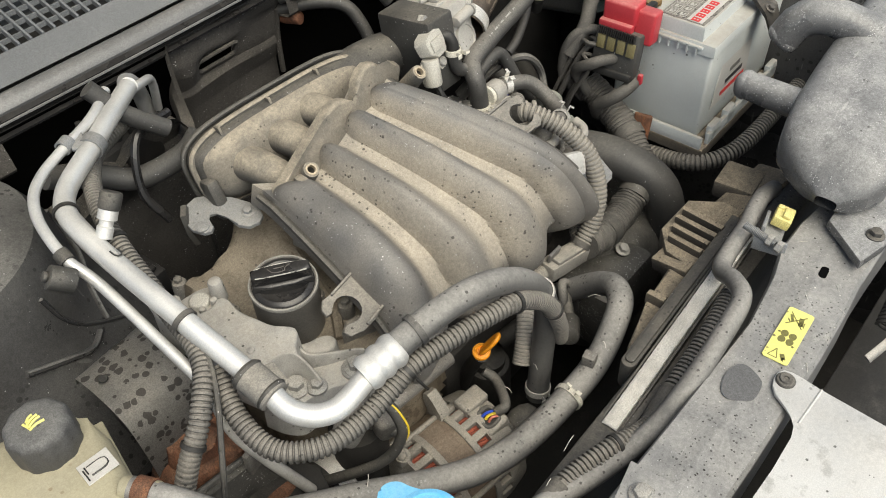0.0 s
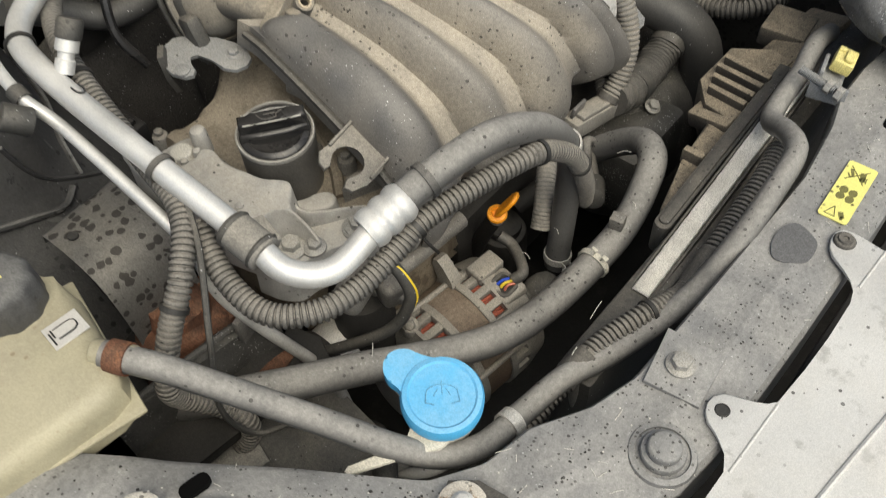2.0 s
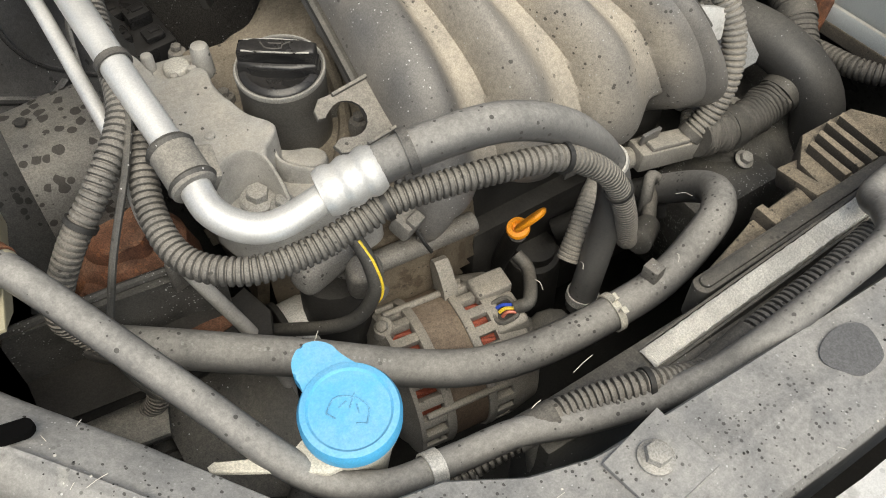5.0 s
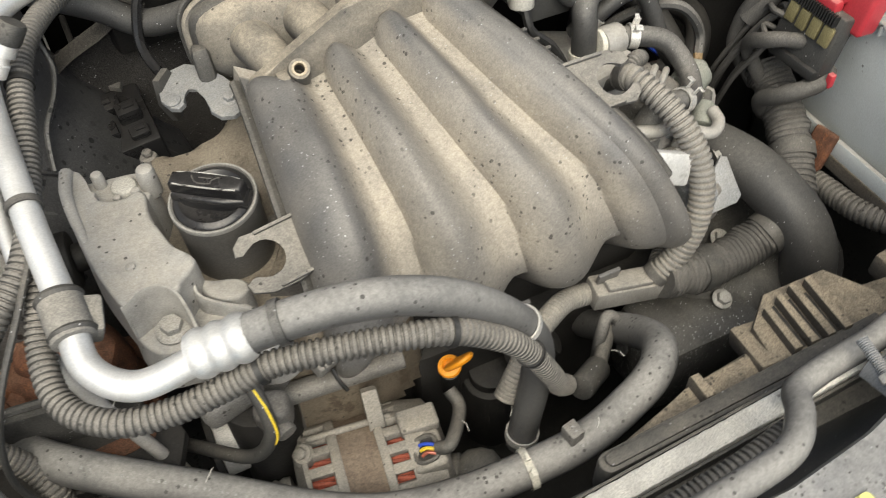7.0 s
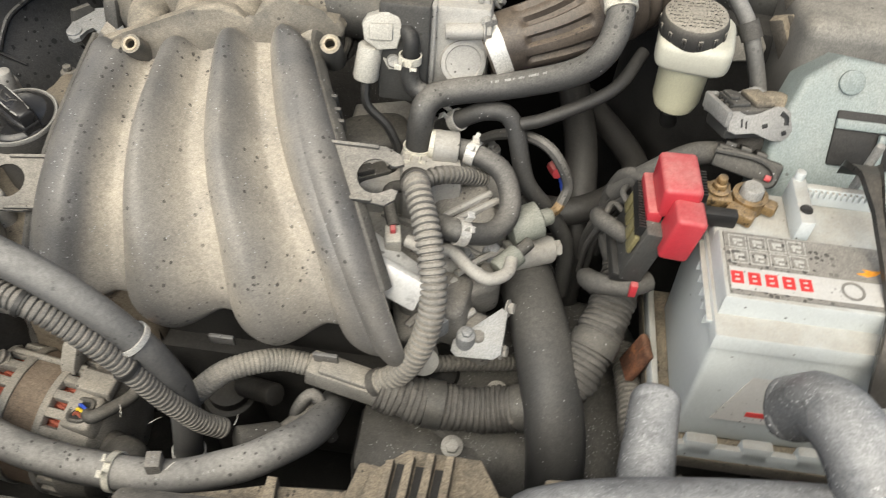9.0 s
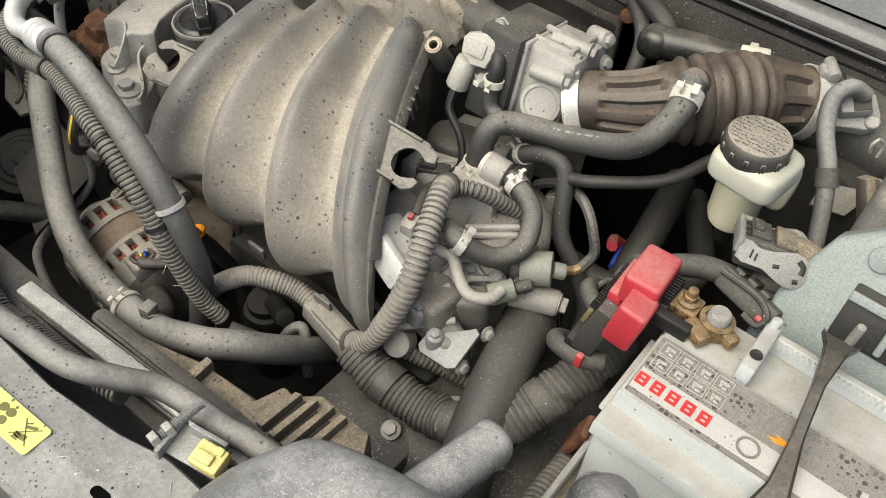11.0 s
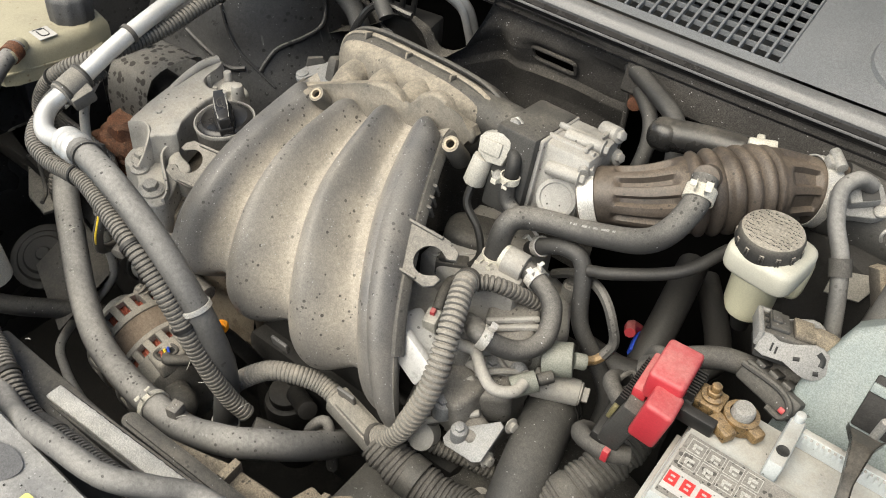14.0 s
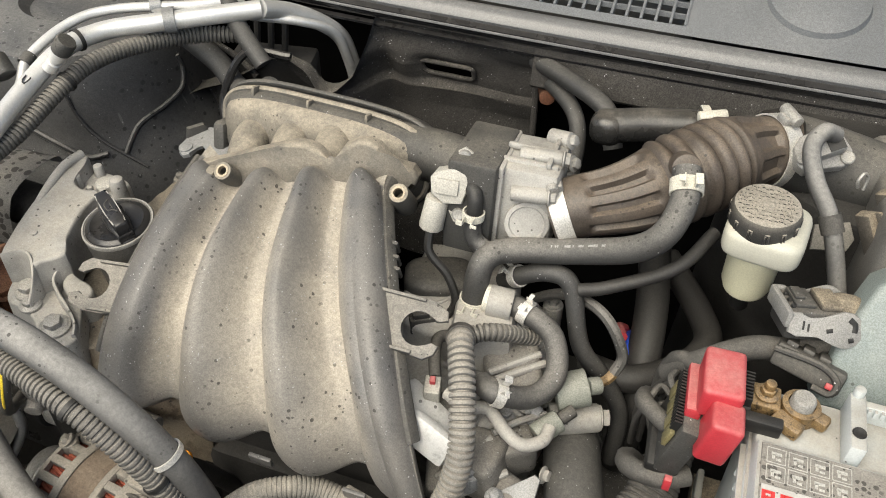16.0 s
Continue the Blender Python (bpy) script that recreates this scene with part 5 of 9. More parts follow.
for p, r in (((0.190, 0.362, 0.806), 0.0055), ((0.150, 0.335, 0.800), 0.005), ((0.214, 0.372, 0.806), 0.0055), ((0.175, 0.305, 0.79), 0.0055), ((0.20, 0.30, 0.775), 0.005)):
    bm = B()
    cyl(bm, V(*p) - V(0, 0, 0.02), p, r * 1.7)
    hexbolt(bm, p, (0.1, -0.2, 1), r)
    part("bolt", bm, M_HOOK, head)

# transmission lumps, low and dark
bm = B()
sup(bm, (0, 0, 0), (0.26, 0.24, 0.20), pose(0.26, 0.34, 0.58), 0.5)
box(bm, (0.17, 0.25, 0.62), (0.12, 0.08, 0.10), None, 0.012)
trans = solo("gearbox", bm, M_GEAR, "grey dusty gearbox housing low in the bay", "gearbox")
for p in ((0.20, 0.245, 0.675), (0.30, 0.28, 0.675), (0.235, 0.30, 0.69)):
    bm = B()
    hexbolt(bm, p, (0, -0.4, 1), 0.007)
    part("bolt", bm, M_STEEL, trans)

# ---- alternator ----
alt = thing("alternator", (-0.14, 0.215, 0.60), "grey cast alternator with brown stator and red windings", "alternator")
AX = V(1, -0.13, 0.0).normalized()
AO = V(-0.170, 0.235, 0.637)
am = basis(AX, AO, (0, 0, 1))
bm = B()
lathe(bm, [(0.0625, -0.026), (0.0635, -0.025), (0.0635, 0.006), (0.0625, 0.007)], am, 64)
part("stator", bm, M_ALT_IRON, alt, "brown rusted laminated stator")
for k in range(4):
    a = math.radians(-26 + 90 * k)
    bm = B()
    cyl(bm, am @ V(0.0655 * math.cos(a), 0.0655 * math.sin(a), -0.05), am @ V(0.0655 * math.cos(a), 0.0655 * math.sin(a), 0.024), 0.0032, n=10)
    part("through_bolt", bm, M_ALT_CAST, alt)
for nm, near, win, far, rim_r, count in (("front_housing", -0.025, (-0.033, -0.053), -0.066, 0.0665, 22), ("rear_housing", 0.006, (0.013, 0.029), 0.064, 0.0668, 24)):
    bm = B()
    sg = math.copysign(1, far)
    lathe(bm, [(0.0575, near), (rim_r - 0.001, near), (rim_r, near + sg * 0.0015), (rim_r, win[0]), (rim_r - 0.0015, win[0] + sg * 0.001), (0.0575, win[0] + sg * 0.001)], am, 64)
    lathe(bm, [(0.0575, win[1]), (rim_r - 0.001, win[1]), (rim_r - 0.001, win[1] + sg * 0.004), (rim_r - 0.006, far - sg * 0.008), (rim_r - 0.016, far - sg * 0.001), (0.03, far), (0, far)], am, 64)
    hs = part(nm, bm, M_ALT_CAST, alt)
    for k in range(count):
        a = 2 * math.pi * (k + 0.3) / count
        bm = B()
        c = (rim_r - 0.0048, 0, (win[0] + win[1]) / 2)
        box(bm, (0, 0, 0), (0.0085, 0.0090, abs(win[1] - win[0]) + 0.004), am @ Matrix.Rotation(a, 4, "Z") @ Matrix.Translation(c), 0.0016, 2)
        part("spoke", bm, M_ALT_CAST, hs)
for zc in (-0.043, 0.021):
    bm = B()
    for k in range(72):
        a = 2 * math.pi * k / 72
        cyl(bm, am @ V(0.0535 * math.cos(a), 0.0535 * math.sin(a), zc - 0.012), am @ V(0.0545 * math.cos(a + 0.10), 0.0545 * math.sin(a + 0.10), zc + 0.012), 0.0024, n=6, bev=0.0005)
    part("winding", bm, M_COPPER, alt, "red-brown copper windings")
    bm = B()
    lathe(bm, [(0.052, zc - 0.02), (0.052, zc + 0.02)], am, 32)
    part("core", bm, M_IRON, alt)
bm = B()
lathe(bm, [(0, -0.10), (0.026, -0.10), (0.028, -0.097), (0.027, -0.09), (0.029, -0.086), (0.027, -0.082), (0.029, -0.078), (0.028, -0.072), (0.02, -0.07), (0.012, -0.06)], am, 32)
part("pulley", bm, M_STEEL, alt, "bright worn steel pulley")
# plug socket with a raised rim, three wires inside
bm = B()
pq = am @ pose(0.050, 0.014, 0.046, 0, 12, 0)
box(bm, (0.004, 0, 0), (0.020, 0.034, 0.030), pq, 0.004, 3)
conn = part("plug_housing", bm, M_ALT_CAST, alt)
bm = B()
sweep(bm, [pq @ V(0.0146, 0.011 * math.copysign(abs(math.cos(a)) ** 0.6, math.cos(a)), 0.010 * math.copysign(abs(math.sin(a)) ** 0.6, math.sin(a))) for a in [2 * math.pi * (k + 0.5) / 20 for k in range(21)]], 0.0022, 8, caps=False)
part("plug_rim", bm, M_BLACK_DUSTY, conn)
bm = B()
box(bm, (0.0138, 0, 0), (0.002, 0.021, 0.019), pq, 0)
part("plug_core", bm, M_BLACK, conn)
for k, mm in enumerate((M_BLUE_WIRE, M_YELLOW_WIRE, M_COPPER)):
    b2 = B()
    sweep(b2, [pq @ V(0.015, -0.005 + 0.005 * k, -0.004), pq @ V(0.0185, -0.003 + 0.004 * k, 0.001), pq @ V(0.0165, 0.000 + 0.004 * k, 0.008)], 0.0016, 8)
    part("wire", b2, mm, conn)
bm = B()
lathe(bm, [(0.014, -0.012), (0.0175, -0.004), (0.0175, 0.002), (0.0155, 0.004), (0.0190, 0.010), (0.0195, 0.022), (0.016, 0.032), (0.009, 0.037), (0, 0.038)], basis((0.72, -0.32, 0.16), am @ V(0.022, 0.024, 0.068)), 24)
part("terminal_boot", bm, M_BLACK_DUSTY, alt)
bm = B()
sweep(bm, [pq @ V(0.016, 0.004, 0.010), pq @ V(0.020, 0.006, 0.022), (-0.088, 0.236, 0.705), (-0.090, 0.252, 0.712)], 0.006, 10)
part("plug_lead", bm, M_BLACK_DUSTY, alt)
# ribbed bridge beside the plug, rear lug and front lug
bm = B()
box(bm, (0.064, -0.014, 0.044), (0.014, 0.022, 0.034), am, 0.003, 3)
part("regulator_bridge", bm, M_ALT_CAST, alt)
for z0, z1, pl in ((0.004, 0.018, [(0.056, -0.040), (0.076, -0.048), (0.086, -0.046), (0.089, -0.040), (0.084, -0.032), (0.070, -0.020), (0.060, -0.018)]),):
    bm = B()
    prism(bm, pl, z0, z1, am, 0.003)
    part("mounting_lug", bm, M_ALT_CAST, alt)
bm = B()
hexbolt(bm, (-0.222, 0.256, 0.703), (-0.6, -0.2, 0.8), 0.0055)
cyl(bm, (-0.222, 0.256, 0.69), (-0.222, 0.256, 0.703), 0.009)
part("bolt", bm, M_ALT_CAST, alt)
bm = B()
cyl(bm, (-0.228, 0.287, 0.748), (-0.120, 0.275, 0.752), 0.0095, n=18)
hexbolt(bm, (-0.228, 0.287, 0.748), (-1, 0.1, 0), 0.008)
part("pivot_bolt", bm, M_ALU_DULL, alt)
bm = B()
cyl(bm, (-0.24, 0.30, 0.60), (-0.24, 0.30, 0.745), 0.03)
solo("tensioner_body", bm, M_IRON, "dark dusty belt tensioner body", "tensioner")

# dipstick
bm = B()
dz = V(-0.086, 0.258, 0.738)
dm = basis((0.22, -0.47, 0.85), dz, (0.95, 0.25, 0))
sweep(bm, [dm @ V(x, 0, z) for x, z in ((0.0, 0.002), (0.0042, 0.006), (0.0058, 0.014), (0.0058, 0.024), (0.0042, 0.032), (0.0, 0.035), (-0.0042, 0.032), (-0.0058, 0.024), (-0.0058, 0.014), (-0.0042, 0.006), (0.0, 0.002))], 0.0030, 10, squash=1.5)
lathe(bm, [(0, -0.004), (0.0095, -0.003), (0.0105, 0.0), (0.0095, 0.0025), (0.006, 0.0035), (0.0045, 0.001), (0, 0.001)], basis((-0.25, -0.15, 1), dz), 24)
dip = solo("dipstick", bm, M_ORANGE, "bright orange plastic oil dipstick handle", "dipstick")
bm = B()
sweep(bm, [dz + V(0, 0, -0.006), dz + V(0.006, 0.012, -0.03), dz + V(0.016, 0.036, -0.09), dz + V(0.022, 0.06, -0.17)], 0.0085, 12)
part("guide_tube", bm, M_IRON, dip)


# ---- pipes, hoses and looms ----
def hose(name, label, category, pts, r, material, pitch=0, depth=0, r_end=None, bands=(), lumps=0.0, n=14):
    """bands: (share of the length, width, material, name) of clips and clamps round it."""
    bm = B()
    sweep(bm, pts, r, n, pitch, depth, True, r_end, lumps=lumps)
    ob = solo(name, bm, material, label, category)
    for at, w, mm, nm in bands:
        bm = B()
        rr = (r if r_end is None else r + (r_end - r) * at) + 0.0005
        band(bm, pts, at, rr, w)
        if nm == "clamp":
            line, _ = spline(pts, 0.002)
            p, d, a, b = frames_along(line)[int(at * (len(line) - 1))]
            up = (V(0, -0.3, 1) - d * V(0, -0.3, 1).dot(d)).normalized()
            ear = basis(up, p + up * (rr + 0.0055), d)
            for yy in (-0.0042, 0.0042):
                box(bm, (0, yy, 0), (w * 0.75, 0.0012, 0.008), ear, 0.0003, 1)
            box(bm, (0, -0.0065, 0.0036), (w * 0.75, 0.006, 0.0012), ear, 0.0003, 1)
            box(bm, (0, 0.0065, 0.0036), (w * 0.45, 0.006, 0.0012), ear, 0.0003, 1)
        part(nm, bm, mm, ob)
    return ob




AC = [(-0.182, 0.655, 0.979), (-0.262, 0.602, 0.976), (-0.322, 0.560, 0.972), (-0.338, 0.504, 0.968), (-0.335, 0.382, 0.941), (-0.329, 0.301, 0.916), (-0.327, 0.262, 0.903), (-0.303, 0.240, 0.896), (-0.262, 0.238, 0.903), (-0.245, 0.238, 0.908)]
ac = hose("air_conditioning_pipe", "bare aluminium air conditioning pipe bent round the engine", "pipe", AC, 0.0099, M_ALU_PIPE, bands=((0.625, 0.005, M_TAPE, "cable_tie"), (0.335, 0.004, M_BLACK, "cable_tie")))
bm = B()
cyl(bm, (-0.331, 0.312, 0.919), (-0.329, 0.280, 0.909), 0.0145, n=22)
boxat(bm, (-0.3195, 0.297, 0.905), (0.018, 0.026, 0.022), -4, 16, 20, bev=0.003)
part("rubber_sleeve", bm, M_CONDUIT_LIGHT, ac, "grey rubber sleeve")
bm = B()
lathe(bm, [(0.0140, 0), (0.0158, 0.003), (0.0140, 0.006)], basis((0.02, -1, -0.28), (-0.331, 0.312, 0.919)), 22)
lathe(bm, [(0.0140, 0), (0.0158, 0.003), (0.0140, 0.006)], basis((0.02, -1, -0.28), (-0.329, 0.287, 0.911)), 22)
part("sleeve_band", bm, M_BLACK_DUSTY, ac)
bm = B()
fd = V(0.045, -0.0085, 0.0125).normalized()
prof_ = [(0.0112, 0.0), (0.0148, 0.0006)]
for k in range(3):
    prof_ += [(0.0148 + 0.0018 * math.sin(math.pi * q / 5), 0.001 + 0.0128 * k + 0.0118 * q / 5) for q in range(6)]
lathe(bm, prof_ + [(0.0136, 0.0400)], basis(fd, (-0.2665, 0.2405, 0.9025)), 28)
part("crimp_fitting", bm, M_ALU_PIPE, ac, "crimped aluminium hose fitting")
bm = B()
pd = V(0.62, 0.18, 0.76).normalized()
pb_ = V(-0.329, 0.489, 0.968)
lathe(bm, [(0.0075, 0.0), (0.0075, 0.010), (0.0062, 0.011), (0.0062, 0.016), (0.0088, 0.017), (0.0088, 0.027), (0.006, 0.028)], basis(pd, pb_), 18)
sp_ = part("service_port", bm, M_ALU_PIPE, ac, "bright metal service port")
bm = B()
lathe(bm, [(0.0092, 0.026), (0.0100, 0.028), (0.0100, 0.040), (0.0088, 0.042), (0, 0.042)], basis(pd, pb_), 18)
part("port_cap", bm, M_BLACK_DUSTY, sp_, "black knurled cap")
bm = B()
lathe(bm, [(0.0102, -0.006), (0.0125, -0.006), (0.0125, 0.006), (0.0102, 0.006)], basis((0.85, 0.55, 0.03), (-0.262, 0.602, 0.976)), 24)
lathe(bm, [(0.006, -0.006), (0.008, -0.006), (0.008, 0.006), (0.006, 0.006)], basis((0.85, 0.45, 0.0), (-0.283, 0.612, 0.9845)), 18)
boxat(bm, (-0.272, 0.609, 0.984), (0.012, 0.024, 0.004), -28, 8, 0, bev=0.001)
part("pipe_bracket", bm, M_HOOK, ac, "grey double pipe clip")
bm = B()
sweep(bm, [(-0.337, 0.466, 0.9716), (-0.3365, 0.460, 0.9703), (-0.333, 0.456, 0.9693), (-0.3305, 0.460, 0.9701), (-0.331, 0.465, 0.9708)], 0.0008, 6)
part("pen_mark", bm, M_PRINT_BLACK, ac, "black marker curve on the metal")

hose("air_conditioning_pipe_tail", "dull grey pipe running to the firewall", "pipe", [(-0.182, 0.655, 0.979), (-0.167, 0.688, 0.963), (-0.147, 0.720, 0.938), (-0.132, 0.742, 0.910), (-0.124, 0.752, 0.870), (-0.120, 0.755, 0.84)], 0.0099, M_ALU_PIPE)
thin = hose("thin_pipe", "thin aluminium pipe beside the thicker one", "pipe", [(-0.205, 0.66, 0.985), (-0.245, 0.628, 0.985), (-0.321, 0.592, 0.983), (-0.352, 0.556, 0.979), (-0.364, 0.50, 0.966), (-0.357, 0.463, 0.946), (-0.355, 0.368, 0.913), (-0.352, 0.290, 0.880)], 0.0052, M_ALU_PIPE, bands=((0.52, 0.012, M_BLACK_DUSTY, "rubber_grommet"),))
bm = B()
cyl(bm, (-0.372, 0.474, 0.958), (-0.388, 0.482, 0.972), 0.011, n=18)
cyl(bm, (-0.388, 0.482, 0.972), (-0.391, 0.4835, 0.9745), 0.005, n=12)
part("service_port", bm, M_BLACK_DUSTY, thin, "black capped service port")
hose("thin_pipe_branch", "thin bright aluminium branch pipe at the firewall", "pipe", [(-0.20, 0.66, 0.965), (-0.15, 0.685, 0.955), (-0.125, 0.715, 0.93), (-0.118, 0.735, 0.88)], 0.0052, M_ALU_PIPE)

ACH = [(-0.250, 0.238, 0.907), (-0.205, 0.228, 0.920), (-0.150, 0.217, 0.922), (-0.100, 0.212, 0.897), (-0.060, 0.210, 0.855), (-0.035, 0.211, 0.805), (-0.028, 0.215, 0.742), (-0.040, 0.212, 0.643)]
hose("air_conditioning_hose", "thick dusty black rubber air conditioning hose", "hose", ACH, 0.0132, M_RUBBER_GREY, bands=((0.10, 0.006, M_RUBBER, "ferrule"), (0.55, 0.005, M_CLAMP, "cable_tie"), (0.97, 0.008, M_CLAMP, "clamp")))

CB = [(-0.341, 0.342, 0.909), (-0.355, 0.300, 0.888), (-0.352, 0.262, 0.876), (-0.325, 0.236, 0.873), (-0.288, 0.228, 0.873), (-0.250, 0.226, 0.880), (-0.215, 0.222, 0.889), (-0.126, 0.199, 0.891), (-0.085, 0.194, 0.868), (-0.055, 0.193, 0.832), (-0.029, 0.196, 0.777), (-0.012, 0.204, 0.735), (0.002, 0.212, 0.712)]
hose("wiring_conduit", "black corrugated wiring conduit following the hose", "conduit", CB, 0.0090, M_CONDUIT, 0.0046, 0.0009, bands=((0.40, 0.004, M_BLACK, "cable_tie"), (0.62, 0.004, M_BLACK, "cable_tie"), (0.78, 0.004, M_BLACK, "cable_tie")))
hose("wiring_conduit", "black corrugated wiring conduit along the aluminium pipe", "conduit", [(-0.200, 0.655, 0.945), (-0.263, 0.615, 0.950), (-0.310, 0.524, 0.958), (-0.331, 0.417, 0.930), (-0.345, 0.352, 0.922), (-0.376, 0.319, 0.905), (-0.408, 0.307, 0.875), (-0.430, 0.302, 0.835), (-0.425, 0.305, 0.802), (-0.408, 0.296, 0.775), (-0.398, 0.280, 0.755), (-0.400, 0.277, 0.732), (-0.414, 0.289, 0.70), (-0.43, 0.30, 0.66)], 0.0088, M_CONDUIT, 0.0046, 0.0009, bands=((0.30, 0.004, M_BLACK, "cable_tie"), (0.62, 0.004, M_BLACK, "cable_tie")))
hose("thin_cable", "thin black cable hanging beside the conduit", "cable", [(-0.338, 0.350, 0.930), (-0.358, 0.318, 0.910), (-0.392, 0.285, 0.865), (-0.412, 0.275, 0.80), (-0.40, 0.265, 0.75), (-0.375, 0.245, 0.755)], 0.0026, M_BLACK_DUSTY, n=8)

RAD = [(-0.415, 0.379, 0.660), (-0.425, 0.345, 0.735), (-0.385, 0.290, 0.768), (-0.310, 0.239, 0.758), (-0.182, 0.172, 0.722), (-0.044, 0.153, 0.727), (0.030, 0.160, 0.752), (0.066, 0.180, 0.757), (0.084, 0.220, 0.725), (0.082, 0.300, 0.640)]
rad = hose("coolant_hose", "long dusty black coolant hose crossing the engine", "hose", RAD, 0.0148, M_RUBBER_GREY, bands=((0.62, 0.006, M_CREAM, "clamp"),))
bm = B()
boxat(bm, (-0.030, 0.155, 0.750), (0.012, 0.014, 0.014), 10, bev=0.001)
part("clip", bm, M_ALU_DULL, rad)
hose("radiator_hose", "thick black radiator hose curving down to the radiator", "hose", [(0.244, 0.418, 0.738), (0.251, 0.385, 0.750), (0.268, 0.316, 0.757), (0.284, 0.256, 0.732), (0.294, 0.234, 0.680), (0.300, 0.230, 0.60)], 0.0265, M_RUBBER_CLEAN, bands=((0.05, 0.010, M_BLACK, "hose_end"), (0.10, 0.003, M_BLACK, "ridge")), n=26)

CR = [(0.140, 0.382, 0.872), (0.146, 0.362, 0.878), (0.161, 0.323, 0.862), (0.170, 0.292, 0.830), (0.164, 0.272, 0.790), (0.147, 0.266, 0.752), (0.120, 0.268, 0.722)]
hose("pale_conduit", "pale dusty corrugated conduit arching over the manifold side", "conduit", CR, 0.0108, M_CONDUIT_LIGHT, 0.0056, 0.0015, bands=((0.04, 0.008, M_TAPE, "tape_wrap"), (0.95, 0.008, M_TAPE, "tape_wrap")))
hose("thin_conduit", "dark thin corrugated conduit arching to the sensor", "conduit", [(0.142, 0.372, 0.868), (0.152, 0.386, 0.872), (0.170, 0.398, 0.868), (0.197, 0.425, 0.842)], 0.0075, M_CONDUIT, 0.005, 0.0012)
hose("heater_hose", "dusty black U-shaped heater hose with bright clamps", "hose", [(0.170, 0.432, 0.868), (0.187, 0.428, 0.868), (0.214, 0.414, 0.862), (0.224, 0.389, 0.843), (0.210, 0.362, 0.840), (0.182, 0.345, 0.855), (0.168, 0.355, 0.85)], 0.0098, M_RUBBER, bands=((0.10, 0.009, M_CLAMP, "clamp"), (0.88, 0.009, M_CLAMP, "clamp")))
BREATHER = [(0.136, 0.430, 0.852), (0.137, 0.436, 0.890), (0.142, 0.446, 0.906), (0.160, 0.459, 0.908), (0.213, 0.466, 0.918), (0.262, 0.457, 0.945), (0.283, 0.458, 0.968), (0.291, 0.478, 0.990), (0.287, 0.500, 1.004)]
breather = hose("breather_hose", "black breather hose between throttle and intake duct", "hose", BREATHER, 0.0116, M_RUBBER, bands=((0.04, 0.009, M_CREAM, "clamp"), (0.95, 0.012, M_CREAM, "clamp")))
hose("vacuum_hose", "short black vacuum hose below the valve", "hose", [(0.123, 0.460, 0.940), (0.123, 0.458, 0.925), (0.128, 0.455, 0.912), (0.146, 0.452, 0.905)], 0.0080, M_RUBBER, bands=((0.08, 0.007, M_CREAM, "clamp"),))
hose("loop_hose", "black coolant hose looping down behind the head", "hose", [(0.152, 0.476, 0.852), (0.168, 0.464, 0.874), (0.195, 0.461, 0.891), (0.217, 0.458, 0.884), (0.236, 0.440, 0.832), (0.262, 0.440, 0.795), (0.285, 0.436, 0.755), (0.288, 0.42, 0.70)], 0.0085, M_RUBBER_CLEAN, bands=((0.10, 0.008, M_CLAMP, "clamp"),))
hose("deep_hose", "black heater hose deep beside the gearbox", "hose", [(0.281, 0.620, 0.808), (0.292, 0.536, 0.795), (0.296, 0.473, 0.751), (0.295, 0.44, 0.66)], 0.017, M_DEEP)
hose("deep_hose", "black heater hose looping below the brake reservoir", "hose", [(0.297, 0.640, 0.78), (0.34, 0.575, 0.775), (0.352, 0.535, 0.775), (0.330, 0.494, 0.775), (0.287, 0.46, 0.78), (0.24, 0.47, 0.77)], 0.014, M_DEEP)
hose("deep_hose", "thin black hose under the intake duct", "hose", [(0.225, 0.455, 0.885), (0.250, 0.458, 0.895), (0.300, 0.480, 0.915), (0.325, 0.52, 0.93)], 0.006, M_DEEP)

hose("taped_loom", "thick taped wiring loom running to the fuse box", "wiring loom", [(0.130, 0.264, 0.728), (0.175, 0.262, 0.716), (0.232, 0.266, 0.712), (0.285, 0.275, 0.735), (0.314, 0.318, 0.765), (0.332, 0.375, 0.790), (0.335, 0.40, 0.80)], 0.020, M_TAPE, 0.0055, 0.0007, lumps=0.18, n=20, bands=((0.16, 0.016, M_BLACK_DUSTY, "tape_wrap"), (0.42, 0.012, M_BLACK_DUSTY, "tape_wrap"), (0.70, 0.014, M_BLACK_DUSTY, "tape_wrap")))
hose("thin_conduit", "thin corrugated conduit lying on the loom", "conduit", [(0.128, 0.268, 0.730), (0.150, 0.290, 0.725), (0.19, 0.31, 0.712), (0.250, 0.335, 0.690)], 0.0075, M_CONDUIT, 0.005, 0.0012)
hose("starter_conduit", "dusty pale conduit from the junction block to the starter", "conduit", [(-0.046, 0.232, 0.695), (-0.030, 0.240, 0.716), (-0.008, 0.254, 0.733), (0.016, 0.267, 0.735), (0.040, 0.279, 0.728), (0.064, 0.281, 0.722)], 0.0105, M_CONDUIT_LIGHT, 0.0040, 0.0004)
hose("small_metal_pipe", "small dull metal pipe bent beside the housing", "pipe", [(0.140, 0.345, 0.836), (0.161, 0.338, 0.835), (0.178, 0.345, 0.830), (0.196, 0.333, 0.824), (0.213, 0.328, 0.819), (0.228, 0.338, 0.818), (0.231, 0.352, 0.820)], 0.0058, M_ALU_CAST)
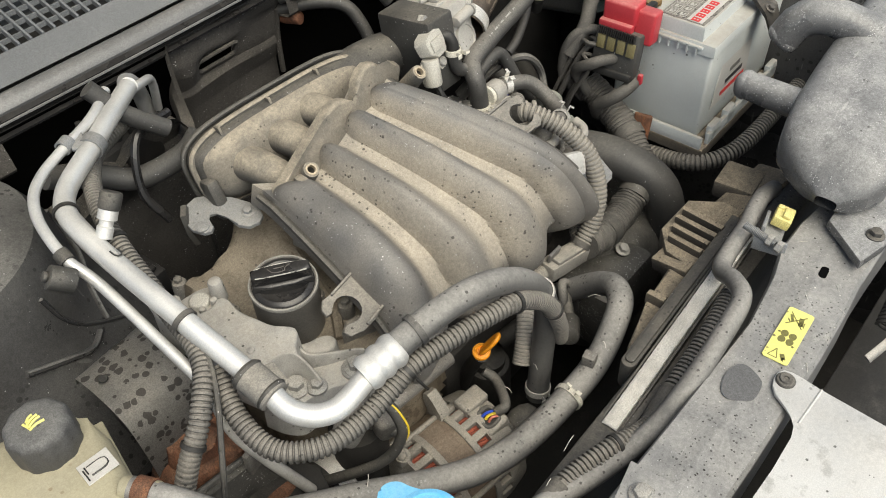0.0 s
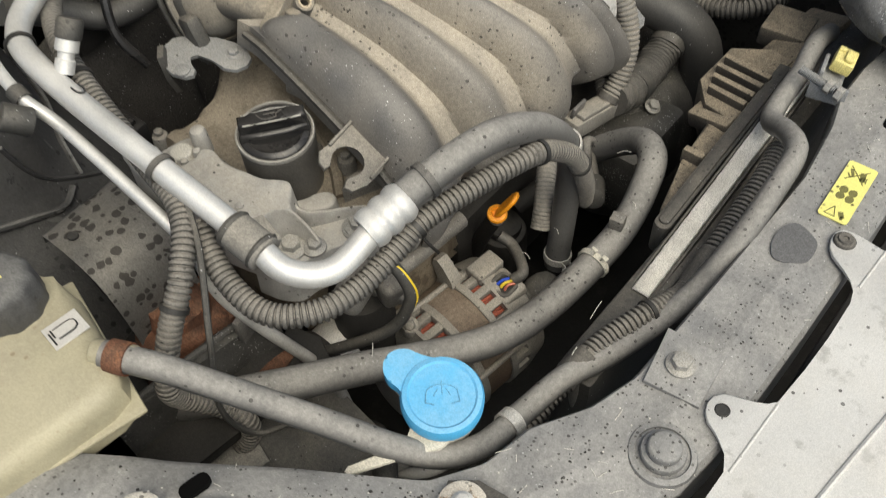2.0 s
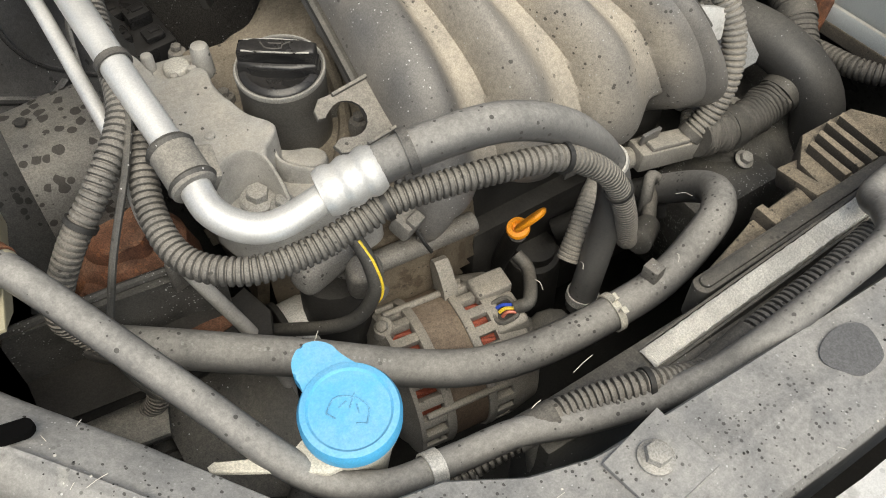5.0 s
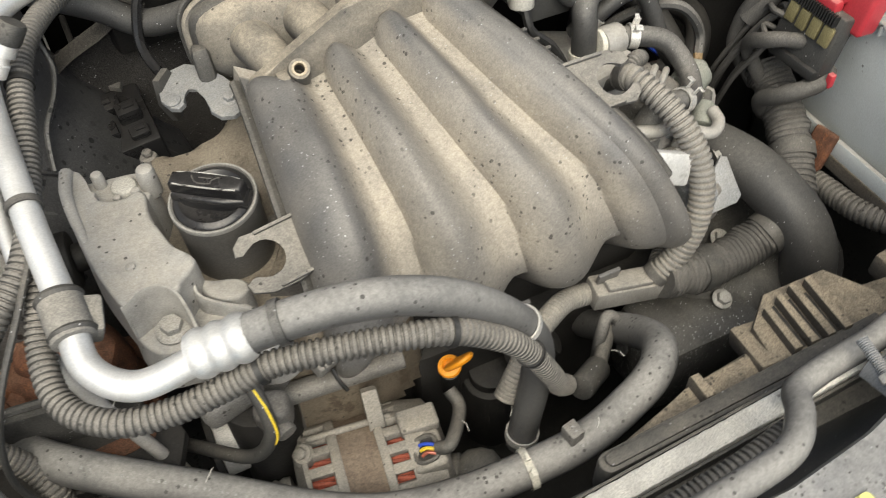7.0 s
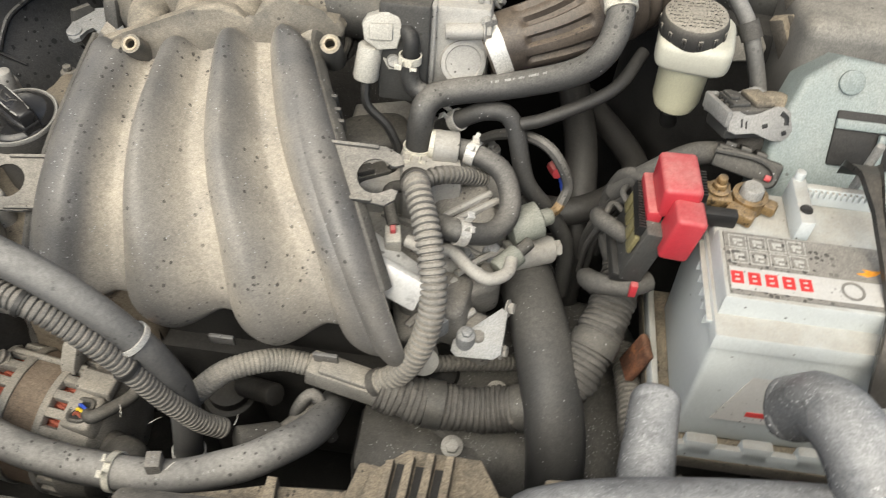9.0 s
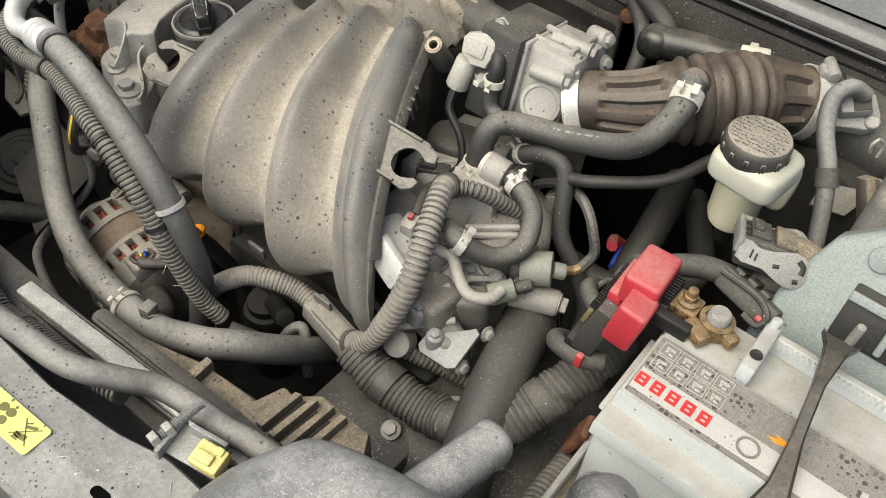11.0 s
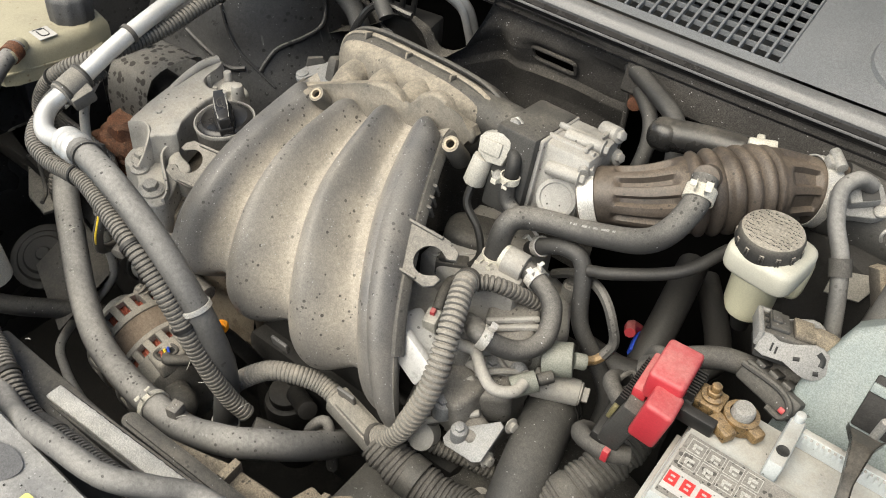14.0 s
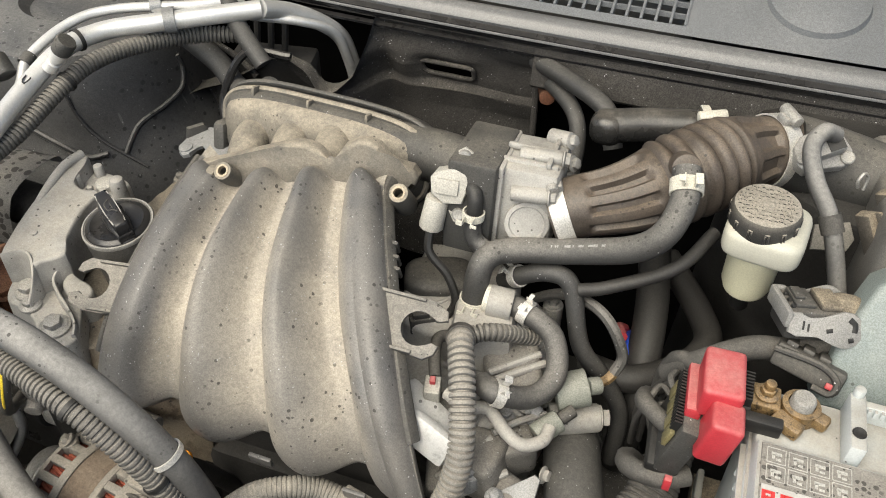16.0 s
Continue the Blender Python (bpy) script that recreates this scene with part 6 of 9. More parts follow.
hose("grey_pipe", "thin grey painted pipe dropping below the bracket", "pipe", [(-0.352, 0.341, 0.899), (-0.358, 0.318, 0.862), (-0.345, 0.302, 0.812), (-0.320, 0.280, 0.740), (-0.313, 0.277, 0.700), (-0.306, 0.272, 0.662), (-0.318, 0.246, 0.625), (-0.324, 0.219, 0.610), (-0.302, 0.180, 0.610), (-0.267, 0.162, 0.610), (-0.233, 0.152, 0.605), (-0.20, 0.15, 0.58)], 0.0055, M_ALU_CAST, bands=((0.40, 0.014, M_CREAM, "clip"),))
yw = hose("striped_wire", "black wire with a yellow stripe looping down", "wire", [(-0.242, 0.257, 0.836), (-0.238, 0.240, 0.815), (-0.241, 0.232, 0.788), (-0.262, 0.247, 0.750), (-0.309, 0.310, 0.700), (-0.34, 0.33, 0.69)], 0.0056, M_BLACK_DUSTY, n=12)
bm = B()
sweep(bm, [(-0.242, 0.2522, 0.8385), (-0.2362, 0.2352, 0.8164), (-0.2375, 0.2270, 0.7906), (-0.258, 0.2415, 0.7545)], 0.0012, 6)
part("stripe", bm, M_YELLOW_WIRE, yw)
hose("battery_conduit", "dusty corrugated conduit below the battery tray", "conduit", [(0.352, 0.36, 0.70), (0.355, 0.300, 0.712), (0.356, 0.250, 0.720), (0.372, 0.215, 0.728), (0.42, 0.195, 0.735), (0.52, 0.19, 0.74), (0.60, 0.19, 0.74)], 0.0115, M_CONDUIT, 0.006, 0.0014)
for k, pts in enumerate(([(0.325, 0.385, 0.79), (0.305, 0.400, 0.835), (0.300, 0.375, 0.86), (0.320, 0.355, 0.865), (0.338, 0.36, 0.855)], [(0.320, 0.37, 0.77), (0.300, 0.36, 0.80), (0.300, 0.335, 0.825), (0.325, 0.325, 0.835), (0.345, 0.335, 0.835)], [(0.330, 0.40, 0.78), (0.312, 0.425, 0.82), (0.318, 0.42, 0.87), (0.335, 0.40, 0.885), (0.345, 0.385, 0.875)])):
    hose("fuse_cable", "thick dusty black cable curling into the fuse box", "cable", pts, (0.0075, 0.0085, 0.007)[k], M_TAPE, lumps=0.12)
rnd = random.Random(4)
for k in range(5):
    x0, y0 = rnd.uniform(0.305, 0.330), rnd.uniform(0.385, 0.42)
    zt = rnd.uniform(0.845, 0.885)
    pts = [(x0 - 0.01, y0 + 0.03, 0.74), (x0 - 0.012, y0 + 0.012, 0.80), (x0 + rnd.uniform(-0.012, 0.01), y0 - 0.01, zt - 0.01), (0.312 + 0.004 * k, 0.395 - 0.006 * k, zt), (0.335 + 0.002 * k, 0.372 - 0.008 * k, zt - 0.012)]
    hose("fuse_wire", "thin dusty black wire running into the fuse box", "wire", pts, rnd.uniform(0.0026, 0.0042), M_TAPE, n=8)
hose("relay_cable", "dusty black cable from relay box to fuse box", "cable", [(0.435, 0.455, 0.90), (0.405, 0.44, 0.895), (0.37, 0.425, 0.90), (0.335, 0.41, 0.885), (0.315, 0.42, 0.85)], 0.010, M_TAPE)

hose("lower_hose", "dusty black hose low behind the cross panel", "hose", [(-0.44, 0.13, 0.645), (-0.371, 0.165, 0.645), (-0.334, 0.195, 0.64), (-0.305, 0.235, 0.62), (-0.30, 0.27, 0.58)], 0.012, M_BLACK_DUSTY)

# junction block of the loom and the plugs by it
bm = B()
boxat(bm, (0.098, 0.272, 0.722), (0.07, 0.026, 0.022), -8, 0, 8, bev=0.003)
boxat(bm, (0.098, 0.270, 0.735), (0.045, 0.018, 0.006), -8, 0, 8, bev=0.002)
solo("junction_block", bm, M_CONDUIT_LIGHT, "dusty grey plastic loom junction block", "connector")
bm = B()
cyl(bm, (-0.022, 0.300, 0.52), (-0.028, 0.294, 0.630), 0.031, 0.028, 28, 0.006)
cyl(bm, (-0.028, 0.294, 0.630), (-0.028, 0.293, 0.642), 0.021, n=24)
cyl(bm, (-0.010, 0.29, 0.655), (0.030, 0.27, 0.68), 0.011, n=16)
solo("oil_pressure_unit", bm, M_IRON, "dark dusty cylindrical sender below the loom", "sensor")
bm = B()
cyl(bm, (0.014, 0.207, 0.704), (0.045, 0.225, 0.690), 0.012)
cyl(bm, (0.045, 0.225, 0.690), (0.075, 0.255, 0.70), 0.007)
solo("conduit_end_plug", bm, M_BLACK_DUSTY, "black plug at the conduit end", "connector")
hose("small_hose", "short thin black hose at the junction block", "hose", [(0.055, 0.24, 0.66), (0.058, 0.245, 0.70), (0.070, 0.255, 0.715), (0.082, 0.25, 0.70), (0.088, 0.245, 0.66)], 0.006, M_RUBBER)
bm = B()
boxat(bm, (-0.182, 0.280, 0.786), (0.024, 0.018, 0.020), 20, 20, bev=0.003)
boxat(bm, (-0.180, 0.272, 0.794), (0.014, 0.010, 0.008), 20, 20, bev=0.002)
mpl = solo("mount_plug", bm, M_CONDUIT_LIGHT, "small grey plug with a black lead beside the bracket", "connector")
bm = B()
sweep(bm, [(-0.180, 0.270, 0.784), (-0.178, 0.262, 0.776), (-0.174, 0.258, 0.766)], 0.0018, 6)
part("lead", bm, M_BLACK, mpl)

# ---- coolant expansion tank ----
tank = thing("coolant_tank", (-0.47, 0.35, 0.80), "yellowed translucent coolant expansion tank with black cap", "coolant tank")
bm = B()
tmx = pose(-0.490, 0.345, 0.835, 0, 0, -13)
prism(bm, [(-0.085, -0.072), (0.030, -0.060), (0.044, -0.053), (0.049, -0.040), (0.049, 0.034), (0.042, 0.056), (0.028, 0.085), (-0.085, 0.085)], 0.024, 0.070, tmx, 0.014, 4)
part("body", bm, M_TANK, tank)
bm = B()
box(bm, (-0.017, 0.002, 0.040), (0.134, 0.136, 0.004), tmx, 0.0015)
part("seam", bm, M_TANK, tank)
tb_ = thing("tank_bracket", (-0.54, 0.37, 0.70), "dark pressed steel bracket under the coolant tank", "bracket")
bm = B()
box(bm, (-0.055, 0.03, -0.049), (0.06, 0.10, 0.150), tmx, 0.006)
part("pedestal", bm, M_PAINT_DARK, tb_)
bm = B()
box(bm, (-0.045, 0.03, -0.126), (0.13, 0.15, 0.012), tmx, 0.004)
part("foot_plate", bm, M_PAINT_DARK, tb_)
bm = B()
cm = pose(-0.470, 0.392, 0.900, 0, 0, 0) @ Matrix.Diagonal((0.84, 0.84, 0.9, 1))
prof_c = [(0.029, 0), (0.0305, 0.003), (0.031, 0.018), (0.0305, 0.034), (0.0285, 0.039), (0.024, 0.0425), (0.019, 0.043), (0.017, 0.0435), (0, 0.0435)]
lathe(bm, prof_c, cm, 96)
for v_ in bm.verts:
    q = cm.inverted() @ v_.co
    rr_ = math.hypot(q.x, q.y)
    if rr_ > 0.026:
        k_ = 1 + 0.022 * math.copysign(abs(math.cos(10 * math.atan2(q.y, q.x))) ** 0.6, math.cos(10 * math.atan2(q.y, q.x)))
        v_.co = cm @ V(q.x * k_, q.y * k_, q.z)
capc = part("cap", bm, M_COOL_CAP, tank, "black ribbed screw cap with yellow symbol")
for k, (x0, y0, x1, y1) in enumerate(((-0.010, -0.002, 0.008, 0.004), (-0.009, -0.006, 0.009, -0.001), (-0.007, 0.003, 0.004, 0.009), (-0.010, -0.010, 0.010, -0.010), (-0.011, 0.004, -0.009, -0.007))):
    bm = B()
    sweep(bm, [cm @ V(x0 * 0.75, y0 * 0.75, 0.0442), cm @ V((x0 + x1) / 2 * 0.75, (y0 + y1) / 2 * 0.75 + 0.0015, 0.0442), cm @ V(x1 * 0.75, y1 * 0.75, 0.0442)], 0.0011, 6)
    part("symbol_stroke", bm, M_YELLOW, capc)
bm = B()
lm = pose(-0.457, 0.344, 0.9058, 0, 0, 85)
box(bm, (0, 0, 0), (0.022, 0.026, 0.001), lm, 0.0003, 1)
lab = part("label", bm, M_LABEL_WHITE, tank, "small white paper label")
bm = B()
sweep(bm, [lm @ V(-0.005, 0.007, 0.0008), lm @ V(-0.005, -0.004, 0.0008), lm @ V(-0.003, -0.008, 0.0008), lm @ V(0.003, -0.008, 0.0008), lm @ V(0.005, -0.004, 0.0008), lm @ V(0.005, 0.007, 0.0008)], 0.0009, 6, squash=0.4)
part("letter", bm, M_PRINT_BLACK, lab)
for k in range(2):
    bm = B()
    box(bm, (-0.002 + 0.004 * k, 0.0105 - 0.002 * k, 0.0008), (0.012 - 0.004 * k, 0.0012, 0.0005), lm, 0)
    part("print_bar", bm, M_PRINT_BLACK, lab)
bm = B()
cyl(bm, (-0.455, 0.315, 0.905), (-0.440, 0.288, 0.903), 0.009)
part("outlet", bm, M_TANK, tank)

FH = [(-0.452, 0.308, 0.905), (-0.430, 0.265, 0.898), (-0.387, 0.186, 0.862), (-0.350, 0.122, 0.828), (-0.315, 0.098, 0.810), (-0.267, 0.092, 0.800), (-0.225, 0.085, 0.800), (-0.183, 0.070, 0.797), (-0.135, 0.055, 0.800), (-0.092, 0.044, 0.812), (-0.050, 0.038, 0.836), (-0.011, 0.037, 0.852), (0.045, 0.042, 0.856), (0.075, 0.062, 0.845), (0.095, 0.082, 0.830), (0.125, 0.089, 0.826), (0.165, 0.089, 0.836), (0.189, 0.093, 0.838), (0.225, 0.098, 0.83), (0.27, 0.10, 0.81)]
hose("overflow_hose", "grey dusty overflow hose running along the cross panel", "hose", FH, 0.0098, M_RUBBER_GREY, bands=((0.015, 0.014, M_RUST, "rusty_clamp"), (0.34, 0.010, M_CLAMP, "clip")))
hose("fan_conduit", "black corrugated fan wiring conduit behind the cross panel", "conduit", [(-0.306, 0.092, 0.775), (-0.25, 0.088, 0.788), (-0.206, 0.083, 0.798), (-0.176, 0.078, 0.801), (-0.139, 0.066, 0.805), (-0.111, 0.058, 0.798), (-0.083, 0.055, 0.790), (-0.048, 0.055, 0.803), (-0.002, 0.056, 0.812), (0.035, 0.057, 0.820), (0.075, 0.062, 0.823)], 0.0092, M_CONDUIT, 0.0047, 0.0013, bands=((0.25, 0.030, M_TAPE, "tape_wrap"), (0.62, 0.050, M_TAPE, "tape_wrap"), (0.45, 0.004, M_BLACK, "cable_tie")))
hose("fan_pipe", "thin dull steel pipe dropping behind the cross panel", "pipe", [(-0.215, 0.085, 0.80), (-0.205, 0.082, 0.74), (-0.20, 0.08, 0.66)], 0.006, M_ALU_DULL)

# ---- washer filler ----
washer = thing("washer_filler", (-0.315, 0.13, 0.80), "off-white washer filler neck with bright blue cap", "washer filler")
wm = basis((-0.05, -0.12, 1), (-0.314, 0.130, 0.852))
bm = B()
lathe(bm, [(0.020, -0.10), (0.024, -0.05), (0.025, -0.022), (0.029, -0.018), (0.0295, -0.006), (0, -0.006)], wm, 32)
part("neck", bm, M_CREAM, washer)
bm = B()
lathe(bm, [(0.0285, -0.012), (0.0302, -0.010), (0.0302, -0.002), (0.0285, 0.002), (0.025, 0.0028), (0.0235, 0.0015), (0.0225, 0.0015), (0, 0.0025)], wm, 48)
prism(bm, [(p.x, p.y) for p in spline([(-0.024, 0.010, 0), (-0.0185, 0.020, 0), (-0.0165, 0.028, 0), (-0.0168, 0.036, 0), (-0.013, 0.0445, 0), (-0.005, 0.0495, 0), (0.004, 0.0480, 0), (0.0105, 0.0415, 0), (0.013, 0.033, 0), (0.017, 0.024, 0), (0.024, 0.012, 0)], 0.002)[0]], -0.010, 0.0008, wm, 0.0018)
wcap = part("cap", bm, M_BLUE, washer, "bright blue snap-on cap")
strokes = [[(-0.012, -0.004), (-0.010, 0.006), (0.0, 0.009), (0.010, 0.006), (0.012, -0.004)], [(-0.012, -0.004), (-0.006, -0.0055)], [(0.006, -0.0055), (0.012, -0.004)], [(0.0, 0.002), (0.0, 0.012)], [(-0.006, 0.001), (-0.003, 0.006)], [(0.006, 0.001), (0.003, 0.006)]]
for s in strokes:
    bm = B()
    pp = [wm @ Matrix.Rotation(math.radians(-46), 4, "Z") @ V(x, y - 0.002, 0.0026) for x, y in s]
    sweep(bm, pp, 0.00055, 6)
    part("symbol_stroke", bm, M_BLUE_DIRT, wcap)
bm = B()
prism(bm, [(-0.318, 0.150), (-0.336, 0.139), (-0.354, 0.131), (-0.390, 0.152), (-0.395, 0.151), (-0.395, 0.147), (-0.360, 0.125), (-0.340, 0.110), (-0.315, 0.107)], 0.833, 0.8365, None, 0.001)
part("bracket_arm", bm, M_CREAM, washer)

# ---- cross panel fittings ----
bm = B()
hexbolt(bm, (-0.186, 0.014, 0.846), (0, 0, 1), 0.0075)
pbt = solo("panel_bolt", bm, M_STEEL, "zinc bolt on a square plate of the cross panel", "bolt")
bm = B()
prism(bm, [(-0.024, -0.024), (0.024, -0.026), (0.026, 0.020), (-0.024, 0.018)], 0, 0.003, pose(-0.186, 0.014, 0.842, 0, 0, 8), 0.001)
part("square_plate", bm, M_PAINT, pbt)
bm = B()
lathe(bm, [(0.024, 0.0), (0.023, 0.003), (0.019, 0.004), (0.0185, 0.002), (0.0165, 0.002), (0, 0.002)], pose(-0.2505, -0.011, 0.8405), 32)
stop = solo("rubber_stop", bm, M_PAINT, "round grey bonnet stop on the cross panel", "bonnet stop")
bm = B()
lathe(bm, [(0.0158, 0.002), (0.0158, 0.007), (0.0150, 0.008), (0.0125, 0.0085), (0, 0.0085)], pose(-0.2505, -0.011, 0.8405), 32)
part("collar", bm, M_PAINT, stop)
bm = B()
lathe(bm, [(0.0120, 0.0085), (0.0118, 0.014), (0.0108, 0.0152), (0.0098, 0.0157), (0, 0.0157)], pose(-0.2505, -0.011, 0.8405), 32)
part("button", bm, M_PAINT, stop)
bm = B()
hexbolt(bm, (-0.366, 0.069, 0.8545), (0, 0, 1), 0.0058)
wb = solo("panel_bolt", bm, M_ALU_WHITE, "pale corroded bolt with rusty washer", "bolt")
bm = B()
lathe(bm, [(0.0168, 0), (0.0168, 0.003), (0.014, 0.0045), (0, 0.0045)], pose(-0.366, 0.069, 0.849), 28)
part("washer", bm, mat("rust_stained_washer", (0.46, 0.43, 0.38), 0.8, worn=(0.30, 0.20, 0.12), worn_amt=0.35, vary=0.3, bump=0.4, coarse=45, spots=0.5), wb, "rust-stained washer")
bm = B()
prism(bm, [(-0.378, 0.080), (-0.358, 0.088), (-0.345, 0.072), (-0.342, 0.050), (-0.349, -0.005), (-0.352, -0.06), (-0.40, -0.06), (-0.392, 0.020), (-0.384, 0.055)], 0.8475, 0.8495, None, 0.0008)
lampbr = solo("headlamp_bracket", bm, M_BLACK_DUSTY, "ribbed dusty black headlamp fixing bracket", "bracket")
for k in range(4):
    bm = B()
    boxat(bm, (-0.367, 0.042 - 0.024 * k, 0.851), (0.040, 0.0018, 0.004), (25 if k % 2 else -22), 0, bev=0.0004)
    part("rib", bm, M_BLACK_DUSTY, lampbr)
bm = B()
boxat(bm, (-0.3455, 0.005, 0.851), (0.002, 0.10, 0.006), 4, 0, bev=0.0005)
part("rib", bm, M_BLACK_DUSTY, lampbr)

# folded tab under the front edge
bm = B()
prism(bm, [(0, 0), (0.030, 0.004), (0.038, -0.006), (0.070, -0.010), (0.068, -0.020), (0.030, -0.022), (-0.004, -0.014)], -0.0025, 0, pose(-0.352, -0.012, 0.815, 12, -4, -14), 0.0008)
solo("folded_tab", bm, M_HOOK, "folded steel tab under the edge of the cross panel", "bracket")

# slot in the wing of the panel and the slot beside the sticker
for c, l, w, rz, rx in (((-0.4705, 0.2005, 0.8815), 0.021, 0.0105, -12, 0), ((0.141, -0.003, 0.8428), 0.016, 0.008, 5, 0)):
    bm = B()
    prism(bm, [((l / 2 - w / 2) * sx + w / 2 * math.cos(a), w / 2 * math.sin(a)) for sx, aa in ((1, -math.pi / 2), (-1, math.pi / 2)) for a in [aa + math.pi * k / 8 for k in range(9)]], -0.004, 0.0006, pose(*c, rx, 0, rz))
    solo("panel_slot", bm, M_HOLE, "dark oblong slot in the cross panel", "slot", kind="structure")

# yellow warning sticker
sm = pose(0.0428, -0.0093, 0.8432, 0, 0, 2.5)


def round_rect(w, h, r, n=5):
    return [(sx * (w / 2 - r) + r * math.cos(a), sy * (h / 2 - r) + r * math.sin(a)) for sx, sy, a0 in ((1, 1, 0), (-1, 1, 90), (-1, -1, 180), (1, -1, 270)) for a in [radians(a0 + 90 * k / n) for k in range(n + 1)]]


bm = B()
prism(bm, round_rect(0.071, 0.0245, 0.003), 0, 0.0008, sm)
stick = solo("warning_sticker", bm, M_YELLOW, "yellow fan warning sticker on the cross panel", "sticker")
for k in range(4):
    a = radians(45 + 90 * k)
    bm = B()
    prism(bm, [(-0.004 + 0.0055 * math.cos(a) + 0.0042 * math.cos(q) * (1 + 0.15 * math.cos(q - a + 1.2)), 0.0055 * math.sin(a) + 0.0036 * math.sin(q)) for q in [2 * math.pi * j / 14 for j in range(14)]], 0.0008, 0.0010, sm)
    part("fan_blade", bm, M_SYMBOL, stick)
bm = B()
for p0, p1 in (((-0.033, -0.002), (-0.022, -0.007)), ((-0.022, -0.007), (-0.033, -0.0105)), ((-0.033, -0.0105), (-0.033, -0.002))):
    sweep(bm, [sm @ V(-0.004 + p0[0], 0.010 + p0[1], 0.0009) + V(0.005, 0, 0), sm @ V(-0.004 + p1[0], 0.010 + p1[1], 0.0009) + V(0.005, 0, 0)], 0.0004, 6)
part("triangle", bm, M_SYMBOL, stick)
for x, y, w, h, rz in ((0.021, -0.004, 0.010, 0.0045, 10), (0.0185, -0.0075, 0.006, 0.001, 5), (0.0185, -0.0055, 0.006, 0.001, 0), (0.0185, -0.0035, 0.006, 0.001, -5), (0.022, 0.005, 0.009, 0.0025, 25), (0.018, 0.0065, 0.005, 0.0012, 40), (0.021, 0.0005, 0.023, 0.0008, 42), (0.021, 0.0005, 0.023, 0.0008, -42), (-0.028, -0.005, 0.007, 0.004, 30), (-0.031, -0.006, 0.004, 0.002, 10), (0.0, 0.009, 0.002, 0.002, 45), (-0.012, -0.008, 0.002, 0.002, 45)):
    bm = B()
    box(bm, (0, 0, 0.0010), (w, h, 0.0004), sm @ pose(x, y, 0, 0, 0, rz), 0)
    part("print_mark", bm, M_SYMBOL, stick)
# cleaned patch of paint beside the sticker
bm = B()
prism(bm, [(-0.022 + 0.021 * math.cos(a) * (1 + 0.12 * math.sin(3 * a)), 0.018 * math.sin(a) * (1 + 0.1 * math.cos(2 * a))) for a in [2 * math.pi * k / 28 for k in range(28)]], 0, 0.0006, pose(-0.012, 0.002, 0.8424, 0, 0, 4))
solo("paint_patch", bm, mat("clean_grey_paint", (0.12, 0.12, 0.123), 0.5, 0.1, vary=0.05, bump=0.03, dust=0.1, dust_col=(0.2, 0.2, 0.2)), "clean smooth grey patch on the dirty panel", "patch")

# pale metal plate bolted in front
GZ = 0.8462
bm = B()
out = [(-0.170, -0.054), (-0.176, -0.049), (-0.181, -0.040), (-0.184, -0.027), (-0.187, -0.021), (-0.193, -0.0165), (-0.200, -0.0155), (-0.207, -0.018), (-0.213, -0.023), (-0.218, -0.033), (-0.226, -0.044), (-0.238, -0.050), (-0.29, -0.048), (-0.315, -0.047), (-0.36, -0.06), (-0.40, -0.10), (-0.40, -0.30), (-0.02, -0.30), (-0.008, -0.20), (-0.003, -0.115), (0.000, -0.056), (0.002, -0.040), (0.003, -0.030), (0.001, -0.023), (-0.005, -0.0195), (-0.013, -0.0195), (-0.021, -0.022), (-0.029, -0.028), (-0.036, -0.040), (-0.042, -0.049), (-0.050, -0.055), (-0.062, -0.058), (-0.10, -0.0575), (-0.135, -0.056)]
prism(bm, out, -0.003, 0.0, pose(0, 0, GZ), 0.001)
pl = solo("metal_guard_plate", bm, M_ALU_WHITE, "pale scuffed aluminium guard plate with two lugs", "guard plate")
bm = B()
lathe(bm, [(0, 0.003), (0.0022, 0.003), (0.0026, 0.0042), (0.0055, 0.0045), (0.0062, 0.0030), (0.0078, 0.0026), (0.0088, 0.0012), (0.0088, 0)], pose(-0.010, -0.029, GZ), 24)
part("screw", bm, M_TAPE, pl)
bm = B()
lathe(bm, [(0, 0.0004), (0.0044, 0.0004), (0.0046, 0.0009), (0.0052, 0.0006), (0.0055, 0.0)], pose(-0.199, -0.0265, GZ), 24)
part("hole", bm, M_BLACK, pl, "dark round bolt hole")
for x0, x1, y0, y1 in ((-0.236, -0.172, -0.052, -0.054), (-0.045, 0.000, -0.056, -0.058)):
    bm = B()
    sweep(bm, [(x0, y0, GZ), (x1, y1, GZ)], 0.0011, 8)
    part("fold", bm, M_ALU_WHITE, pl)
bm = B()
sweep(bm, [(-0.33, -0.094, GZ), (-0.26, -0.100, GZ), (-0.198, -0.107, GZ), (-0.10, -0.120, GZ)], 0.0022, 8)
part("fold", bm, M_ALU_WHITE, pl)

# headlamp back and wing corner, seen at the lower edge
bm = B()
sup(bm, (0, 0, 0), (0.16, 0.14, 0.10), pose(-0.50, 0.075, 0.775, 5, 8, 40), 0.45)
hl = solo("headlamp", bm, M_LAMP, "scuffed grey top of the headlamp housing", "headlamp")
bm = B()
prism(bm, [(-0.05, 0.006), (-0.03, 0.012), (-0.010, 0.005), (0.016, -0.07), (-0.06, -0.09)], 0, 0.004, pose(-0.503, 0.200, 0.884, 8, 0, 10), 0.001)
part("fixing_lug", bm, M_BLACK_DUSTY, hl, "dust-marked black fixing lug")
bm = B()
